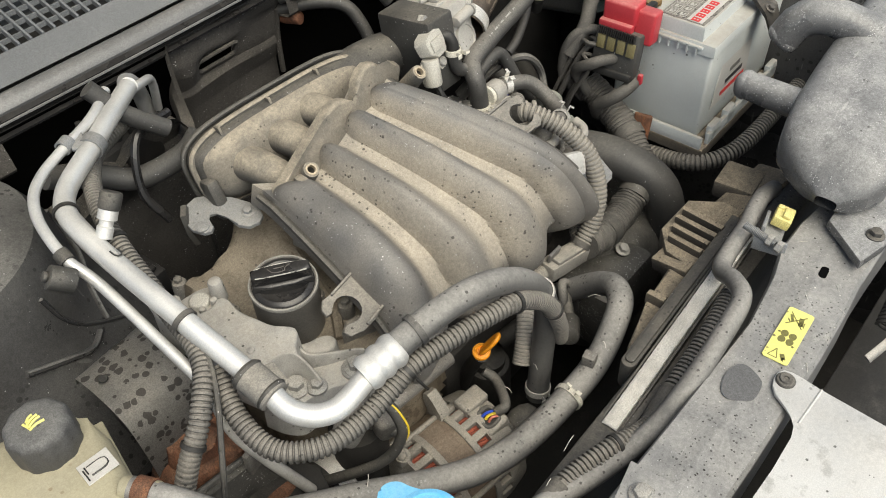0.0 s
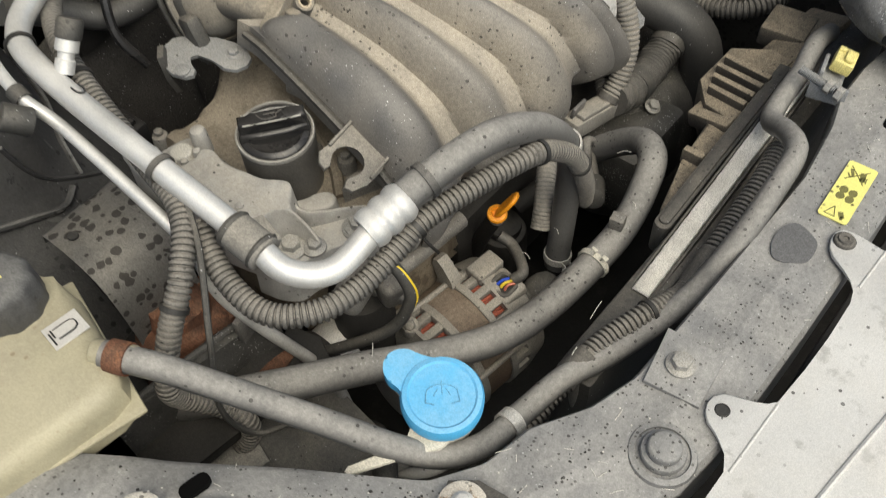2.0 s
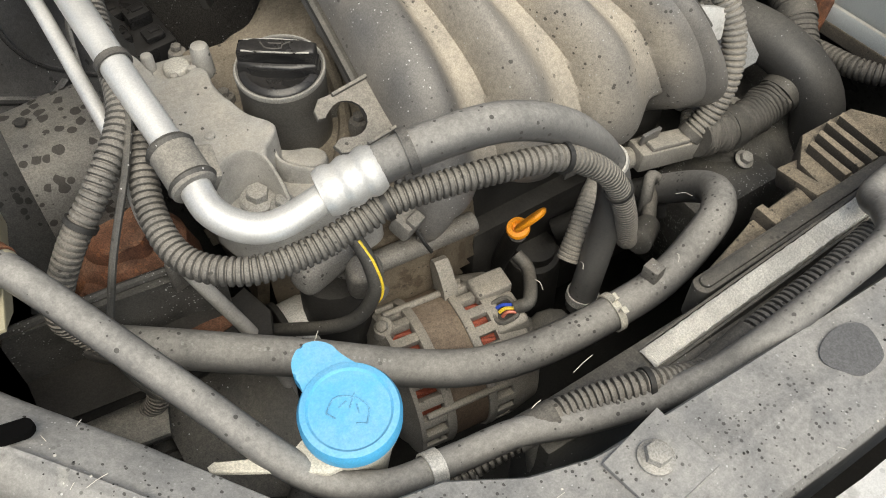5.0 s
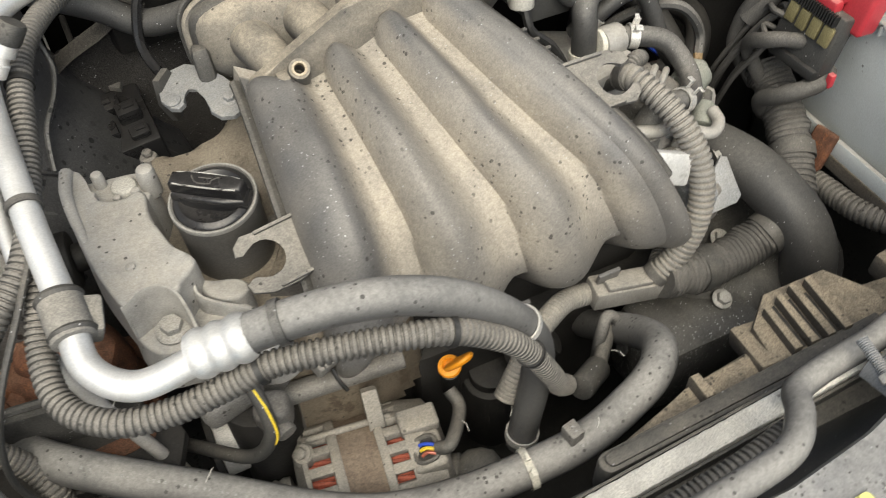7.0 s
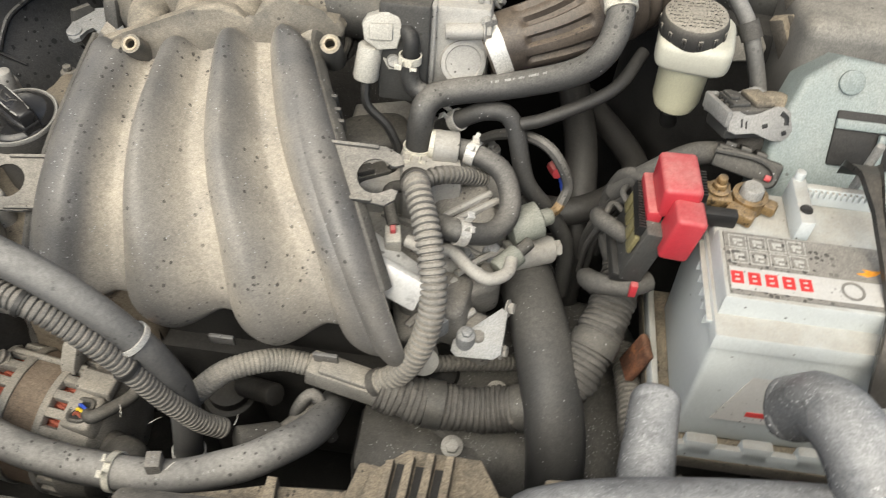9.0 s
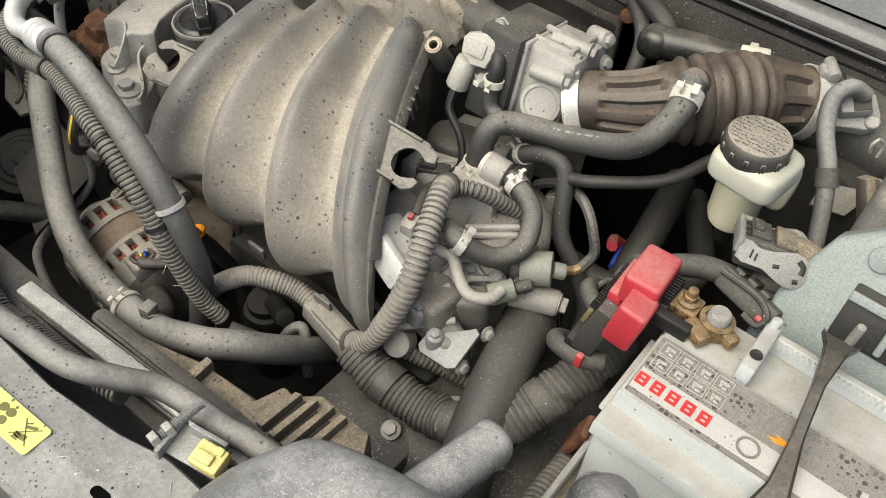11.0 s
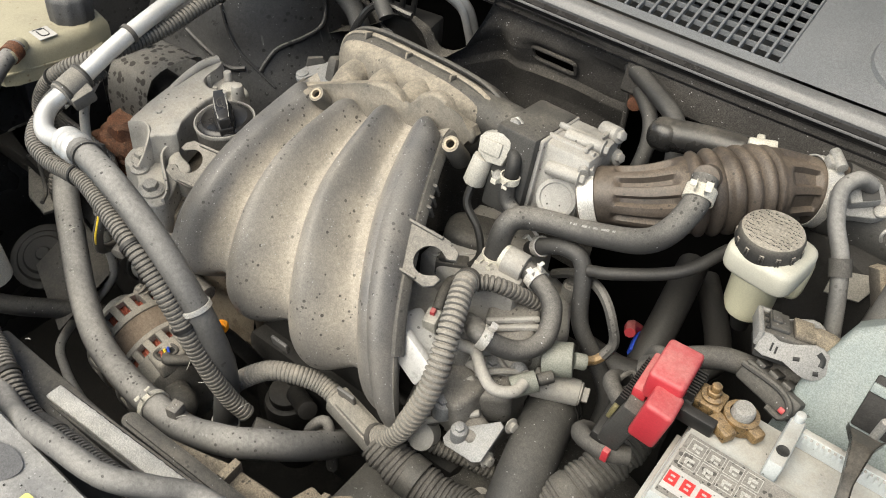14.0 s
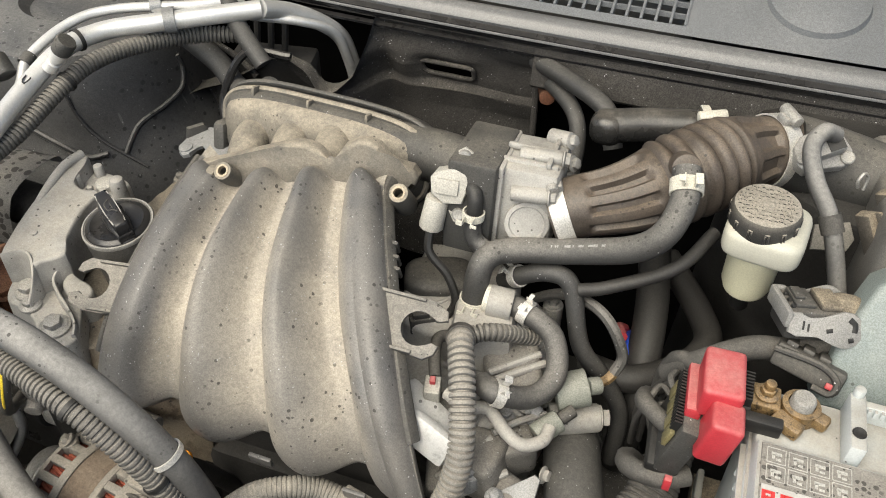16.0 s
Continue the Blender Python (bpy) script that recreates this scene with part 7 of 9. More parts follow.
lathe(bm, [(0.0175, -0.004), (0.0175, 0.001), (0.016, 0.0022), (0.008, 0.0022), (0.0075, 0.0012), (0, 0.0012)], pose(-0.5075, 0.206, 0.8895, 8, 0, 0), 32)
part("fixing_pad", bm, mat("flaking_pale_paint", (0.40, 0.385, 0.355), 0.7, dust=0.5, dust_col=(0.48, 0.45, 0.39), spots=0.8, spot_scale=240, spot_size=0.8, vary=0.3, bump=0.3), hl, "pale flaking round pad")
bm = B()
boxat(bm, (-0.497, 0.150, 0.882), (0.003, 0.11, 0.008), 16, 8, bev=0.001)
part("edge_rib", bm, M_ALU_DULL, hl)
bm = B()
cyl(bm, (-0.45, 0.09, 0.79), (-0.425, 0.12, 0.83), 0.022, 0.02, 24, 0.004)
part("bulb_cover", bm, M_BLACK_DUSTY, hl)

# ---- radiator, shroud and foil ----
bm = B()
box(bm, (0.10, 0.085, 0.60), (0.62, 0.035, 0.36), None, 0.005)
rd = solo("radiator", bm, M_BLACK_DUSTY, "dusty black radiator behind the cross panel", "radiator")
p0, p1 = V(-0.108, 0.0860, 0.7765), V(0.190, 0.0895, 0.8125)
bm = B()
fin_dir = (p1 - p0).normalized()
fin_up = V(-fin_dir.z, 0, fin_dir.x)
fins = 230
rows_f = []
for k in range(2 * fins + 1):
    c = p0.lerp(p1, k / (2 * fins))
    bent = 0.0009 * noise.noise(V(k * 0.045, 3.1, 0))
    hgt = (0.0070 if k % 2 else 0.0058) + bent + 0.0004 * noise.noise(V(k * 1.7, 0, 9))
    ww = 0.0078 + 0.0005 * noise.noise(V(k * 0.11, 7, 0))
    skew = fin_dir * (0.0016 * noise.noise(V(k * 0.02, 0, 4)))
    rows_f.append([bm.verts.new(c + V(0, sy * ww, 0) + fin_up * hz + skew * sy) for sy, hz in ((-1, -0.006), (-1, hgt - 0.001), (-0.8, hgt), (0, hgt + 0.0003), (0.8, hgt), (1, hgt - 0.001), (1, -0.006))])
for a, b in zip(rows_f, rows_f[1:]):
    for q in range(6):
        bm.faces.new((a[q], a[q + 1], b[q + 1], b[q]))
part("radiator_core", bm, M_FOIL, rd, "bright bare aluminium cooling fins")
bm = B()
for sy in (-1, 1):
    q = p0.lerp(p1, 0.5) + V(0, sy * 0.0104, -0.002)
    boxat(bm, q, (0.33, 0.0024, 0.010), 0.6, 0, -6.9, bev=0.0006)
part("tank_edge", bm, M_BLACK_DUSTY, rd)
bm = B()
sd = basis((0, 0, 1), (-0.030, 0.1105, 0.778), (1, 0.03, 0.02))
tongue = [(0.0085 * math.cos(math.pi * (0.5 + k / 8)) , 0.0085 * math.sin(math.pi * (0.5 + k / 8))) for k in range(9)]
prism(bm, tongue + [(0.26, -0.0085), (0.26, 0.0085)], -0.030, 0.006, sd, 0.002, 2)
prism(bm, [(x * 0.6 + 0.002, y * 0.62) for x, y in tongue] + [(0.25, -0.0052), (0.25, 0.0052)], 0.006, 0.0085, sd, 0.0012, 2)
shroud = solo("fan_shroud", bm, M_BLACK_DUSTY, "dusty black plastic fan shroud edge", "fan shroud")
bm = B()
boxat(bm, (0.235, 0.135, 0.765), (0.22, 0.05, 0.02), -8, -14, -4, bev=0.004)
part("rim", bm, M_SHROUD, shroud, "sand-covered shroud rim")
sb = pose(0.186, 0.160, 0.775, 0, -6, -4)
bm = B()
prism(bm, [(-0.050, -0.038), (0.06, -0.038), (0.062, -0.012), (0.038, 0.024), (-0.020, 0.024), (-0.046, 0.0)], -0.05, 0.002, sb, 0.004, 2)
part("ribbed_block", bm, M_SHROUD, shroud, "sand-covered ribbed block")
for k in range(4):
    bm = B()
    xx = -0.030 + 0.0150 * k
    prism(bm, [(xx - 0.0036, -0.036), (xx + 0.0036, -0.036), (xx + 0.0030, 0.008 + 0.005 * min(k, 2)), (xx - 0.0030, 0.006 + 0.005 * min(k, 2))], 0.0, 0.0125, sb, 0.0012)
    part("rib", bm, M_SHROUD, shroud)
    if k < 3:
        # flat black strip paints the shade of the gap; nothing is cut out
        bm = B()
        box(bm, (xx + 0.0075, -0.012, 0.0024), (0.0066, 0.042, 0.0012), sb, 0)
        part("slot", bm, M_BLACK, shroud, "black strip painted for the dark of the slot between the ribs")
bm = B()
prism(bm, [(-0.018, 0.1195), (0.14, 0.1225), (0.125, 0.150), (0.062, 0.143), (0.000, 0.128)], 0.752, 0.764, None, 0.003)
part("inner_web", bm, M_SHROUD, shroud, "sand-covered inner web")
bm = B()
prism(bm, [(0.066, 0.124), (0.076, 0.124), (0.074, 0.146), (0.066, 0.146)], 0.76, 0.777, None, 0.002)
part("rib", bm, M_SHROUD, shroud)
bm = B()
boxat(bm, (0.30, 0.150, 0.77), (0.05, 0.05, 0.025), 5, 0, 0, bev=0.004)
part("corner_lug", bm, M_SHROUD, shroud)

# ---- bonnet latch group ----
latch = thing("bonnet_latch", (0.17, 0.06, 0.82), "grey steel bonnet latch with a yellow plug", "bonnet latch")
bm = B()
boxat(bm, (0.163, 0.062, 0.841), (0.044, 0.024, 0.004), 12, 14, 4, bev=0.001)
boxat(bm, (0.1435, 0.056, 0.843), (0.004, 0.034, 0.018), 12, 0, 4, bev=0.001)
boxat(bm, (0.167, 0.072, 0.848), (0.030, 0.004, 0.014), 12, 0, 4, bev=0.001)
part("bracket", bm, M_HOOK, latch)
bm = B()
boxat(bm, (0.181, 0.060, 0.853), (0.024, 0.019, 0.013), 10, 10, bev=0.002)
boxat(bm, (0.180, 0.056, 0.8605), (0.015, 0.008, 0.004), 10, 10, bev=0.001)
boxat(bm, (0.186, 0.066, 0.8605), (0.006, 0.006, 0.004), 10, 10, bev=0.001)
part("plug", bm, M_YELLOW_PL, latch, "dirty yellow plug")
bm = B()
sweep(bm, [(0.1405, 0.050, 0.8515), (0.1415, 0.062, 0.853), (0.1425, 0.074, 0.8545), (0.1435, 0.086, 0.856)], 0.0040, 12, 0.0016, 0.0007)
part("stud", bm, M_HOOK, latch, "threaded steel stud")
for p in ((0.1395, 0.050, 0.8515), (0.1415, 0.061, 0.853)):
    bm = B()
    hexbolt(bm, p, (-0.08, -0.98, -0.12), 0.0068, flange=False)
    part("nut", bm, M_STEEL, latch)
spring = thing("latch_spring", (0.17, -0.07, 0.80), "dark steel coil spring of the bonnet catch", "spring")
bm = B()
a0, a1 = V(0.135, -0.075, 0.815), V(0.205, -0.070, 0.830)
ln_ = (a1 - a0)
mm = basis(ln_, a0)
sweep(bm, [mm @ V(0.009 * math.cos(t * 0.8), 0.009 * math.sin(t * 0.8), ln_.length * t / 110) for t in range(111)], 0.0016, 6)
part("coil", bm, M_IRON, spring)
bm = B()
sweep(bm, [(0.10, -0.075, 0.80), (0.13, -0.085, 0.81), (0.19, -0.10, 0.82), (0.24, -0.09, 0.83)], 0.005, 8, squash=0.4)
part("lever", bm, M_STEEL, spring)

# ---- air duct ----
duct = thing("air_intake_duct", (0.33, 0.05, 0.84), "scuffed black plastic air intake duct", "air duct")
bm = B()
line, _ = spline([(0.205, 0.03, 0.872), (0.27, 0.05, 0.893), (0.36, 0.06, 0.905), (0.46, 0.065, 0.91), (0.60, 0.07, 0.91)], 0.012)


def duct_sec(u, v):
    k = v * (len(line) - 1)
    i = min(int(k), len(line) - 2)
    p = line[i].lerp(line[i + 1], k - i)
    grow = min(1.0, (v + 0.004) * 9) ** 0.5
    a = 2 * math.pi * u
    w, h = 0.060 * grow, 0.032 * grow
    e = 0.62
    return p + V(0, w * math.copysign(abs(math.cos(a)) ** e, math.cos(a)), h * math.copysign(abs(math.sin(a)) ** e, math.sin(a)))


grid(bm, duct_sec, 41, 50)
part("body", bm, M_DUCT, duct)
bm = B()
prism(bm, [(0.16, -0.028), (0.22, -0.045), (0.40, -0.05), (0.62, -0.05), (0.62, 0.03), (0.20, 0.02)], 0.848, 0.858, None, 0.003)
part("apron", bm, M_DUCT, duct)
bm = B()
hexbolt(bm, (0.205, -0.026, 0.858), (0, 0, 1), 0.0065)
part("screw", bm, M_BLACK_DUSTY, duct)
bm = B()
sweep(bm, [(0.316, 0.090, 0.896), (0.324, 0.14, 0.892), (0.331, 0.182, 0.888)], 0.0182, 20, r_end=0.0168)
sup(bm, (0, 0, 0), (0.0335, 0.0335, 0.022), basis((0.13, 0.97, -0.08), (0.331, 0.182, 0.888)), 0.8, 20, 12)
part("short_stub", bm, M_DUCT, duct)
bm = B()
sweep(bm, [(0.452, 0.065, 0.915), (0.442, 0.10, 0.935), (0.431, 0.138, 0.946), (0.421, 0.165, 0.937), (0.414, 0.178, 0.912)], 0.024, 22, r_end=0.021)
sup(bm, (0, 0, 0), (0.042, 0.042, 0.02), basis((-0.25, 0.5, -0.83), (0.414, 0.178, 0.912)), 0.8, 20, 12)
part("bent_stub", bm, M_DUCT, duct)

# ---- battery ----
BX0, BX1, BY0, BY1, BZ0, BZ1 = 0.378, 0.600, 0.246, 0.384, 0.745, 0.912
bat = thing("battery", ((BX0 + BX1) / 2, 0.315, BZ0), "pale grey car battery with dusty top label", "battery")
bm = B()
t0 = bmesh.new()
bmesh.ops.create_cube(t0, size=1)
for v in t0.verts:
    s = 0.97 if v.co.z < 0 else 1.0
    v.co = Vector(((BX0 + BX1) / 2 + v.co.x * (BX1 - BX0) * s, 0.315 + v.co.y * (BY1 - BY0) * s, (BZ0 + 0.885) / 2 + v.co.z * (0.885 - BZ0)))
bmesh.ops.bevel(t0, geom=t0.edges[:], offset=0.005, segments=3, affect="EDGES", profile=0.5)
merge(bm, t0)
part("case", bm, M_BATTERY, bat)
bm = B()
prism(bm, [(BX0 - 0.002, BY0 - 0.002), (BX1 + 0.002, BY0 - 0.002), (BX1 + 0.002, BY1 + 0.002), (BX0 - 0.002, BY1 + 0.002)], 0.876, 0.892, None, 0.003, 2)
lid = part("lid", bm, M_BATTERY, bat)
bm = B()
prism(bm, [(BX0 + 0.001, BY0 + 0.018), (BX1 - 0.002, BY0 + 0.018), (BX1 - 0.002, 0.330), (BX0 + 0.001, 0.330)], 0.890, BZ1, None, 0.003, 2)
part("raised_deck", bm, M_BATTERY, lid)
bm = B()
prism(bm, [(BX0 + 0.001, 0.3305), (BX1 - 0.002, 0.3305), (BX1 - 0.002, BY1), (BX0 + 0.001, BY1)], 0.890, 0.904, None, 0.003, 2)
part("terminal_shelf", bm, M_BATTERY, lid)
bm = B()
box(bm, (0.4425, 0.358, 0.915), (0.012, 0.052, 0.024), None, 0.003)
cyl(bm, (0.442, 0.381, 0.925), (0.442, 0.381, 0.934), 0.004, n=14)
box(bm, (0.53, 0.379, 0.913), (0.165, 0.006, 0.018), None, 0.001)
for k in range(34):
    box(bm, (0.452 + 0.0045 * k, 0.3745, 0.918), (0.002, 0.003, 0.006), None, 0)
part("lid_wall", bm, M_BATTERY, bat)
bm = B()
lathe(bm, [(0, 0.0006), (0.0035, 0.0006), (0.0045, 0.0012), (0.005, 0)], pose(0.4425, 0.346, 0.927), 16)
part("hole_collar", bm, M_BLACK, bat)
bm = B()
box(bm, (0.482, 0.297, BZ1 + 0.0006), (0.20, 0.060, 0.001), None, 0.0003, 1)
toplab = part("top_label", bm, M_LABEL_GREY, bat, "dust-grey top label")
bm = B()
box(bm, (0.470, 0.2815, BZ1 + 0.0016), (0.174, 0.021, 0.0008), None, 0.0003, 1)
strip = part("white_strip", bm, M_LABEL_WHITE, toplab)
# brand mark as five plain red frames
for k in range(5):
    bm = B()
    cx = 0.388 + 0.0122 * k
    for dx, dy, w, h in ((-0.0030, 0, 0.0026, 0.0110), (0.0030, 0, 0.0026, 0.0110), (0, 0.0044, 0.0041, 0.0022), (0, -0.0044, 0.0041, 0.0022), (0, 0, 0.0041, 0.0020)):
        box(bm, (cx + dx, 0.2815 + dy, BZ1 + 0.0023), (w, h, 0.0006), None, 0)
    part("print_block", bm, M_PRINT_RED, strip)
bm = B()
lathe(bm, [(0.0065, 0.0), (0.0065, 0.0006), (0.0085, 0.0006), (0.0085, 0.0)], pose(0.470, 0.2815, BZ1 + 0.002), 24)
part("ring_mark", bm, M_LABEL_GREY, strip)
for i in range(4):
    for j in range(2):
        bm = B()
        c = (0.392 + 0.0145 * i, 0.3175 - 0.0145 * j, BZ1 + 0.0012)
        for dx, dy, w, h in ((0, 0.0062, 0.0125, 0.0005), (0, -0.0062, 0.0125, 0.0005), (0.0062, 0, 0.0005, 0.0125), (-0.0062, 0, 0.0005, 0.0125), (0, 0.0015, 0.007, 0.0025), (0.0015, -0.003, 0.0035, 0.0018), (-0.002, -0.001, 0.002, 0.004)):
            box(bm, (c[0] + dx, c[1] + dy, c[2]), (w, h, 0.0006), None, 0)
        part("pictogram", bm, M_PICTO, toplab)
for i in range(8):
    bm = B()
    box(bm, (0.545 + 0.007 * (i % 4), 0.300 - 0.014 * (i // 4), BZ1 + 0.0012), (0.0045, 0.007, 0.0006), None, 0)
    part("print_mark", bm, M_PICTO, toplab)
bm = B()
prism(bm, [(0.476, 0.300), (0.484, 0.3025), (0.481, 0.305), (0.490, 0.304), (0.497, 0.306), (0.490, 0.300), (0.484, 0.298)], BZ1 + 0.0009, BZ1 + 0.0014)
part("orange_print", bm, M_ORANGE, toplab)
bm = B()
lb = basis((0, -1, 0.03), (0.448, BY0 + 0.0005, 0.812), (1, 0, 0))
prism(bm, [(-0.045, -0.03), (0.06, -0.03), (0.06, 0.035), (-0.028, 0.035)], 0, 0.0008, lb)
sl = part("side_label", bm, M_LABEL_WHITE, bat)
for k in range(3):
    bm = B()
    box(bm, (0.015, -0.018 + 0.014 * k, 0.001), (0.07 - 0.02 * k, 0.006, 0.0006), lb, 0)
    part("print_bar", bm, (M_PRINT_RED, M_PRINT_BLACK, M_LABEL_GREY)[k], sl)
bm = B()
box(bm, (BX0 - 0.003, 0.30, 0.886), (0.006, 0.08, 0.004), None, 0.001)
for k in range(5):
    box(bm, (BX0 - 0.003, 0.268 + 0.013 * k, 0.881), (0.006, 0.002, 0.012), None, 0)
part("side_ledge", bm, M_BATTERY, bat)
# terminal and clamp
bm = B()
lathe(bm, [(0.0095, 0.90), (0.0088, 0.924), (0.0075, 0.926), (0, 0.9265)], pose(0.406, 0.3655, 0), 24)
part("terminal_post", bm, M_STEEL, bat, "worn lead terminal post")
tc = thing("terminal_clamp", (0.40, 0.365, 0.905), "oxidised brass terminal clamp with bolt", "terminal clamp")
bm = B()
lathe(bm, [(0.0098, 0.906), (0.0138, 0.906), (0.0138, 0.918), (0.0098, 0.919)], pose(0.406, 0.3655, 0), 24)
boxat(bm, (0.419, 0.360, 0.912), (0.016, 0.012, 0.010), -25, bev=0.003)
boxat(bm, (0.398, 0.349, 0.911), (0.022, 0.012, 0.010), -30, bev=0.002)
part("clamp", bm, M_BRASS, tc)
bm = B()
boxat(bm, (0.381, 0.366, 0.911), (0.022, 0.022, 0.012), 0, bev=0.002)
part("bus_bar", bm, M_BRASS, tc)
bm = B()
hexbolt(bm, (0.381, 0.366, 0.919), (0, 0, 1), 0.0062)
cyl(bm, (0.381, 0.366, 0.924), (0.381, 0.366, 0.932), 0.0042, n=12)
part("nut", bm, M_BRASS, tc)
bm = B()
boxat(bm, (0.3635, 0.365, 0.911), (0.016, 0.034, 0.010), 0, bev=0.001)
boxat(bm, (0.378, 0.344, 0.910), (0.034, 0.010, 0.014), 0, bev=0.002)
carrier = part("carrier", bm, M_BLACK, tc)
for k in range(9):
    bm = B()
    boxat(bm, (0.3635, 0.352 + 0.0032 * k, 0.9185), (0.014, 0.0014, 0.012), 0, bev=0)
    part("comb_tooth", bm, M_BLACK, carrier)

# red cover and fuse block
fuse = thing("fuse_block", (0.335, 0.355, 0.84), "black fuse block with a bright red plastic cover", "fuse block")
bm = B()
boxat(bm, (0.348, 0.362, 0.921), (0.030, 0.046, 0.030), 3, 0, 0, bev=0.004, seg=3)
cov = part("cover", bm, M_RED, fuse, "dusty bright red cover")
bm = B()
boxat(bm, (0.353, 0.330, 0.905), (0.024, 0.028, 0.044), 3, 0, 8, bev=0.004, seg=3)
part("front_flap", bm, M_RED, cov)
bm = B()
boxat(bm, (0.332, 0.362, 0.905), (0.012, 0.046, 0.012), 3, bev=0.002)
part("side_flap", bm, M_RED, cov)
bm = B()
boxat(bm, (0.3645, 0.345, 0.919), (0.0015, 0.010, 0.003), 3, bev=0)
part("vent_slit", bm, M_BLACK, cov)
bm = B()
boxat(bm, (0.330, 0.355, 0.872), (0.020, 0.062, 0.058), 3, 0, 12, bev=0.003)
blk = part("block", bm, M_BLACK_DUSTY, fuse)
for k in range(4):
    bm = B()
    boxat(bm, (0.3205, 0.332 + 0.0145 * k, 0.884), (0.004, 0.011, 0.018), 3, 0, 12, bev=0.001)
    part("window", bm, mat("dull_amber_window", (0.16, 0.14, 0.07), 0.4) if k == 0 else bpy.data.materials["dull_amber_window"], blk)
for k in range(18):
    bm = B()
    boxat(bm, (0.3235, 0.330 + 0.0030 * k, 0.899), (0.006, 0.0014, 0.010), 3, 0, 12, bev=0)
    part("comb_tooth", bm, M_BLACK, blk)
bm = B()
boxat(bm, (0.322, 0.352, 0.845), (0.026, 0.055, 0.010), 3, 0, 12, bev=0.002)
part("connector_strip", bm, M_BLACK, fuse)
bm = B()
boxat(bm, (0.330, 0.318, 0.842), (0.006, 0.006, 0.014), 0, bev=0.001)
part("red_tag", bm, M_RED, fuse)

# hold-down strap
strap = thing("battery_hold_down", (0.50, 0.30, 0.91), "dusty black steel strap holding the battery", "hold-down")
bm = B()


def strap_at(u, v):
    pts_ = [(0.486, 0.398, 0.925), (0.484, 0.385, 0.945), (0.484, 0.365, 0.952), (0.486, 0.335, 0.944), (0.492, 0.30, 0.927), (0.498, 0.265, 0.915), (0.500, 0.245, 0.905), (0.500, 0.228, 0.892), (0.500, 0.218, 0.87)]
    wid = [0.020, 0.028, 0.016, 0.008, 0.008, 0.016, 0.030, 0.036, 0.030]
    k = v * (len(pts_) - 1)
    i = min(int(k), len(pts_) - 2)
    f = k - i
    p = Vector(pts_[i]).lerp(Vector(pts_[i + 1]), f)
    w = wid[i] * (1 - f) + wid[i + 1] * f
    e = [(-0.5, -0.003), (-0.5, 0.003), (-0.42, 0.0), (0.42, 0.0), (0.5, 0.003), (0.5, -0.003), (-0.5, -0.003)]
    a = e[round(u * 6)]
    return p + V(a[0] * w, 0, a[1])


grid(bm, strap_at, 7, 46)
part("strap", bm, M_STRAP, strap)
bm = B()
hexbolt(bm, (0.500, 0.230, 0.894), (0, -0.5, 1), 0.005)
part("nut", bm, M_TAPE, strap)
bm = B()
cyl(bm, (0.488, 0.392, 0.85), (0.490, 0.385, 0.965), 0.0035, n=10)
part("hook_rod", bm, M_STEEL, strap)

# battery tray
tray = thing("battery_tray", (0.49, 0.31, 0.73), "dusty grey plastic battery tray", "battery tray")
bm = B()
prism(bm, [(BX0 - 0.016, BY0 - 0.018), (BX1 + 0.01, BY0 - 0.018), (BX1 + 0.01, BY1 + 0.02), (BX0 - 0.016, BY1 + 0.02)], 0.728, 0.744, None, 0.003)
part("base", bm, M_SHROUD, tray)
bm = B()
box(bm, (BX0 - 0.012, 0.315, 0.752), (0.006, 0.165, 0.02), None, 0.002)
box(bm, (0.49, BY0 - 0.014, 0.752), (0.22, 0.006, 0.02), None, 0.002)
for k in range(5):
    box(bm, (0.40 + 0.045 * k, BY0 - 0.012, 0.758), (0.026, 0.010, 0.022), None, 0.003)
part("rim", bm, M_BATTERY, tray)
bm = B()
boxat(bm, (0.354, 0.318, 0.748), (0.010, 0.026, 0.044), 8, 0, 14, bev=0.004, seg=3)
for v_ in bm.verts:
    v_.co += V(1, 0.5, 0.3) * 0.003 * noise.noise(v_.co * 120)
solo("rusty_tray_bracket", bm, M_RUST, "rusty steel bracket on the battery tray side", "bracket")

# relay box beside the battery
relay = thing("relay_box", (0.50, 0.45, 0.85), "pale green-grey plastic relay box with a dark recess", "relay box")
bm = B()
rm = basis((-0.05, -0.9, 0.55), (0.50, 0.432, 0.930), (1, 0, 0.0))
prism(bm, [(-0.075, -0.06), (0.12, -0.06), (0.12, 0.055), (0.02, 0.060), (-0.03, 0.065), (-0.055, 0.045), (-0.07, 0.0)], -0.05, 0.0, rm, 0.006, 3)
part("cover", bm, M_RELAY, relay)
bm = B()
box(bm, (0.005, 0.0, 0.001), (0.06, 0.045, 0.004), rm, 0.002)
rec = part("recess", bm, M_IRON, relay)
bm = B()
box(bm, (0.0, 0.012, 0.004), (0.05, 0.008, 0.004), rm, 0.001)
box(bm, (0.012, -0.006, 0.007), (0.006, 0.026, 0.006), rm, 0.002)
part("tongue", bm, M_RELAY, rec)
bm = B()
cyl(bm, rm @ V(-0.02, 0.045, 0), rm @ V(-0.02, 0.045, 0.004), 0.010)
part("round_pad", bm, M_RELAY, relay)
clipt = thing("cable_connector", (0.42, 0.45, 0.90), "grey lever-lock wiring connector covered in dust", "connector")
cq = pose(0.404, 0.449, 0.932, -14, 4, 17)
bm = B()
box(bm, (0.000, 0.0, -0.004), (0.044, 0.034, 0.026), cq, 0.003)
housing_ = part("housing", bm, M_BLACK_DUSTY, clipt)
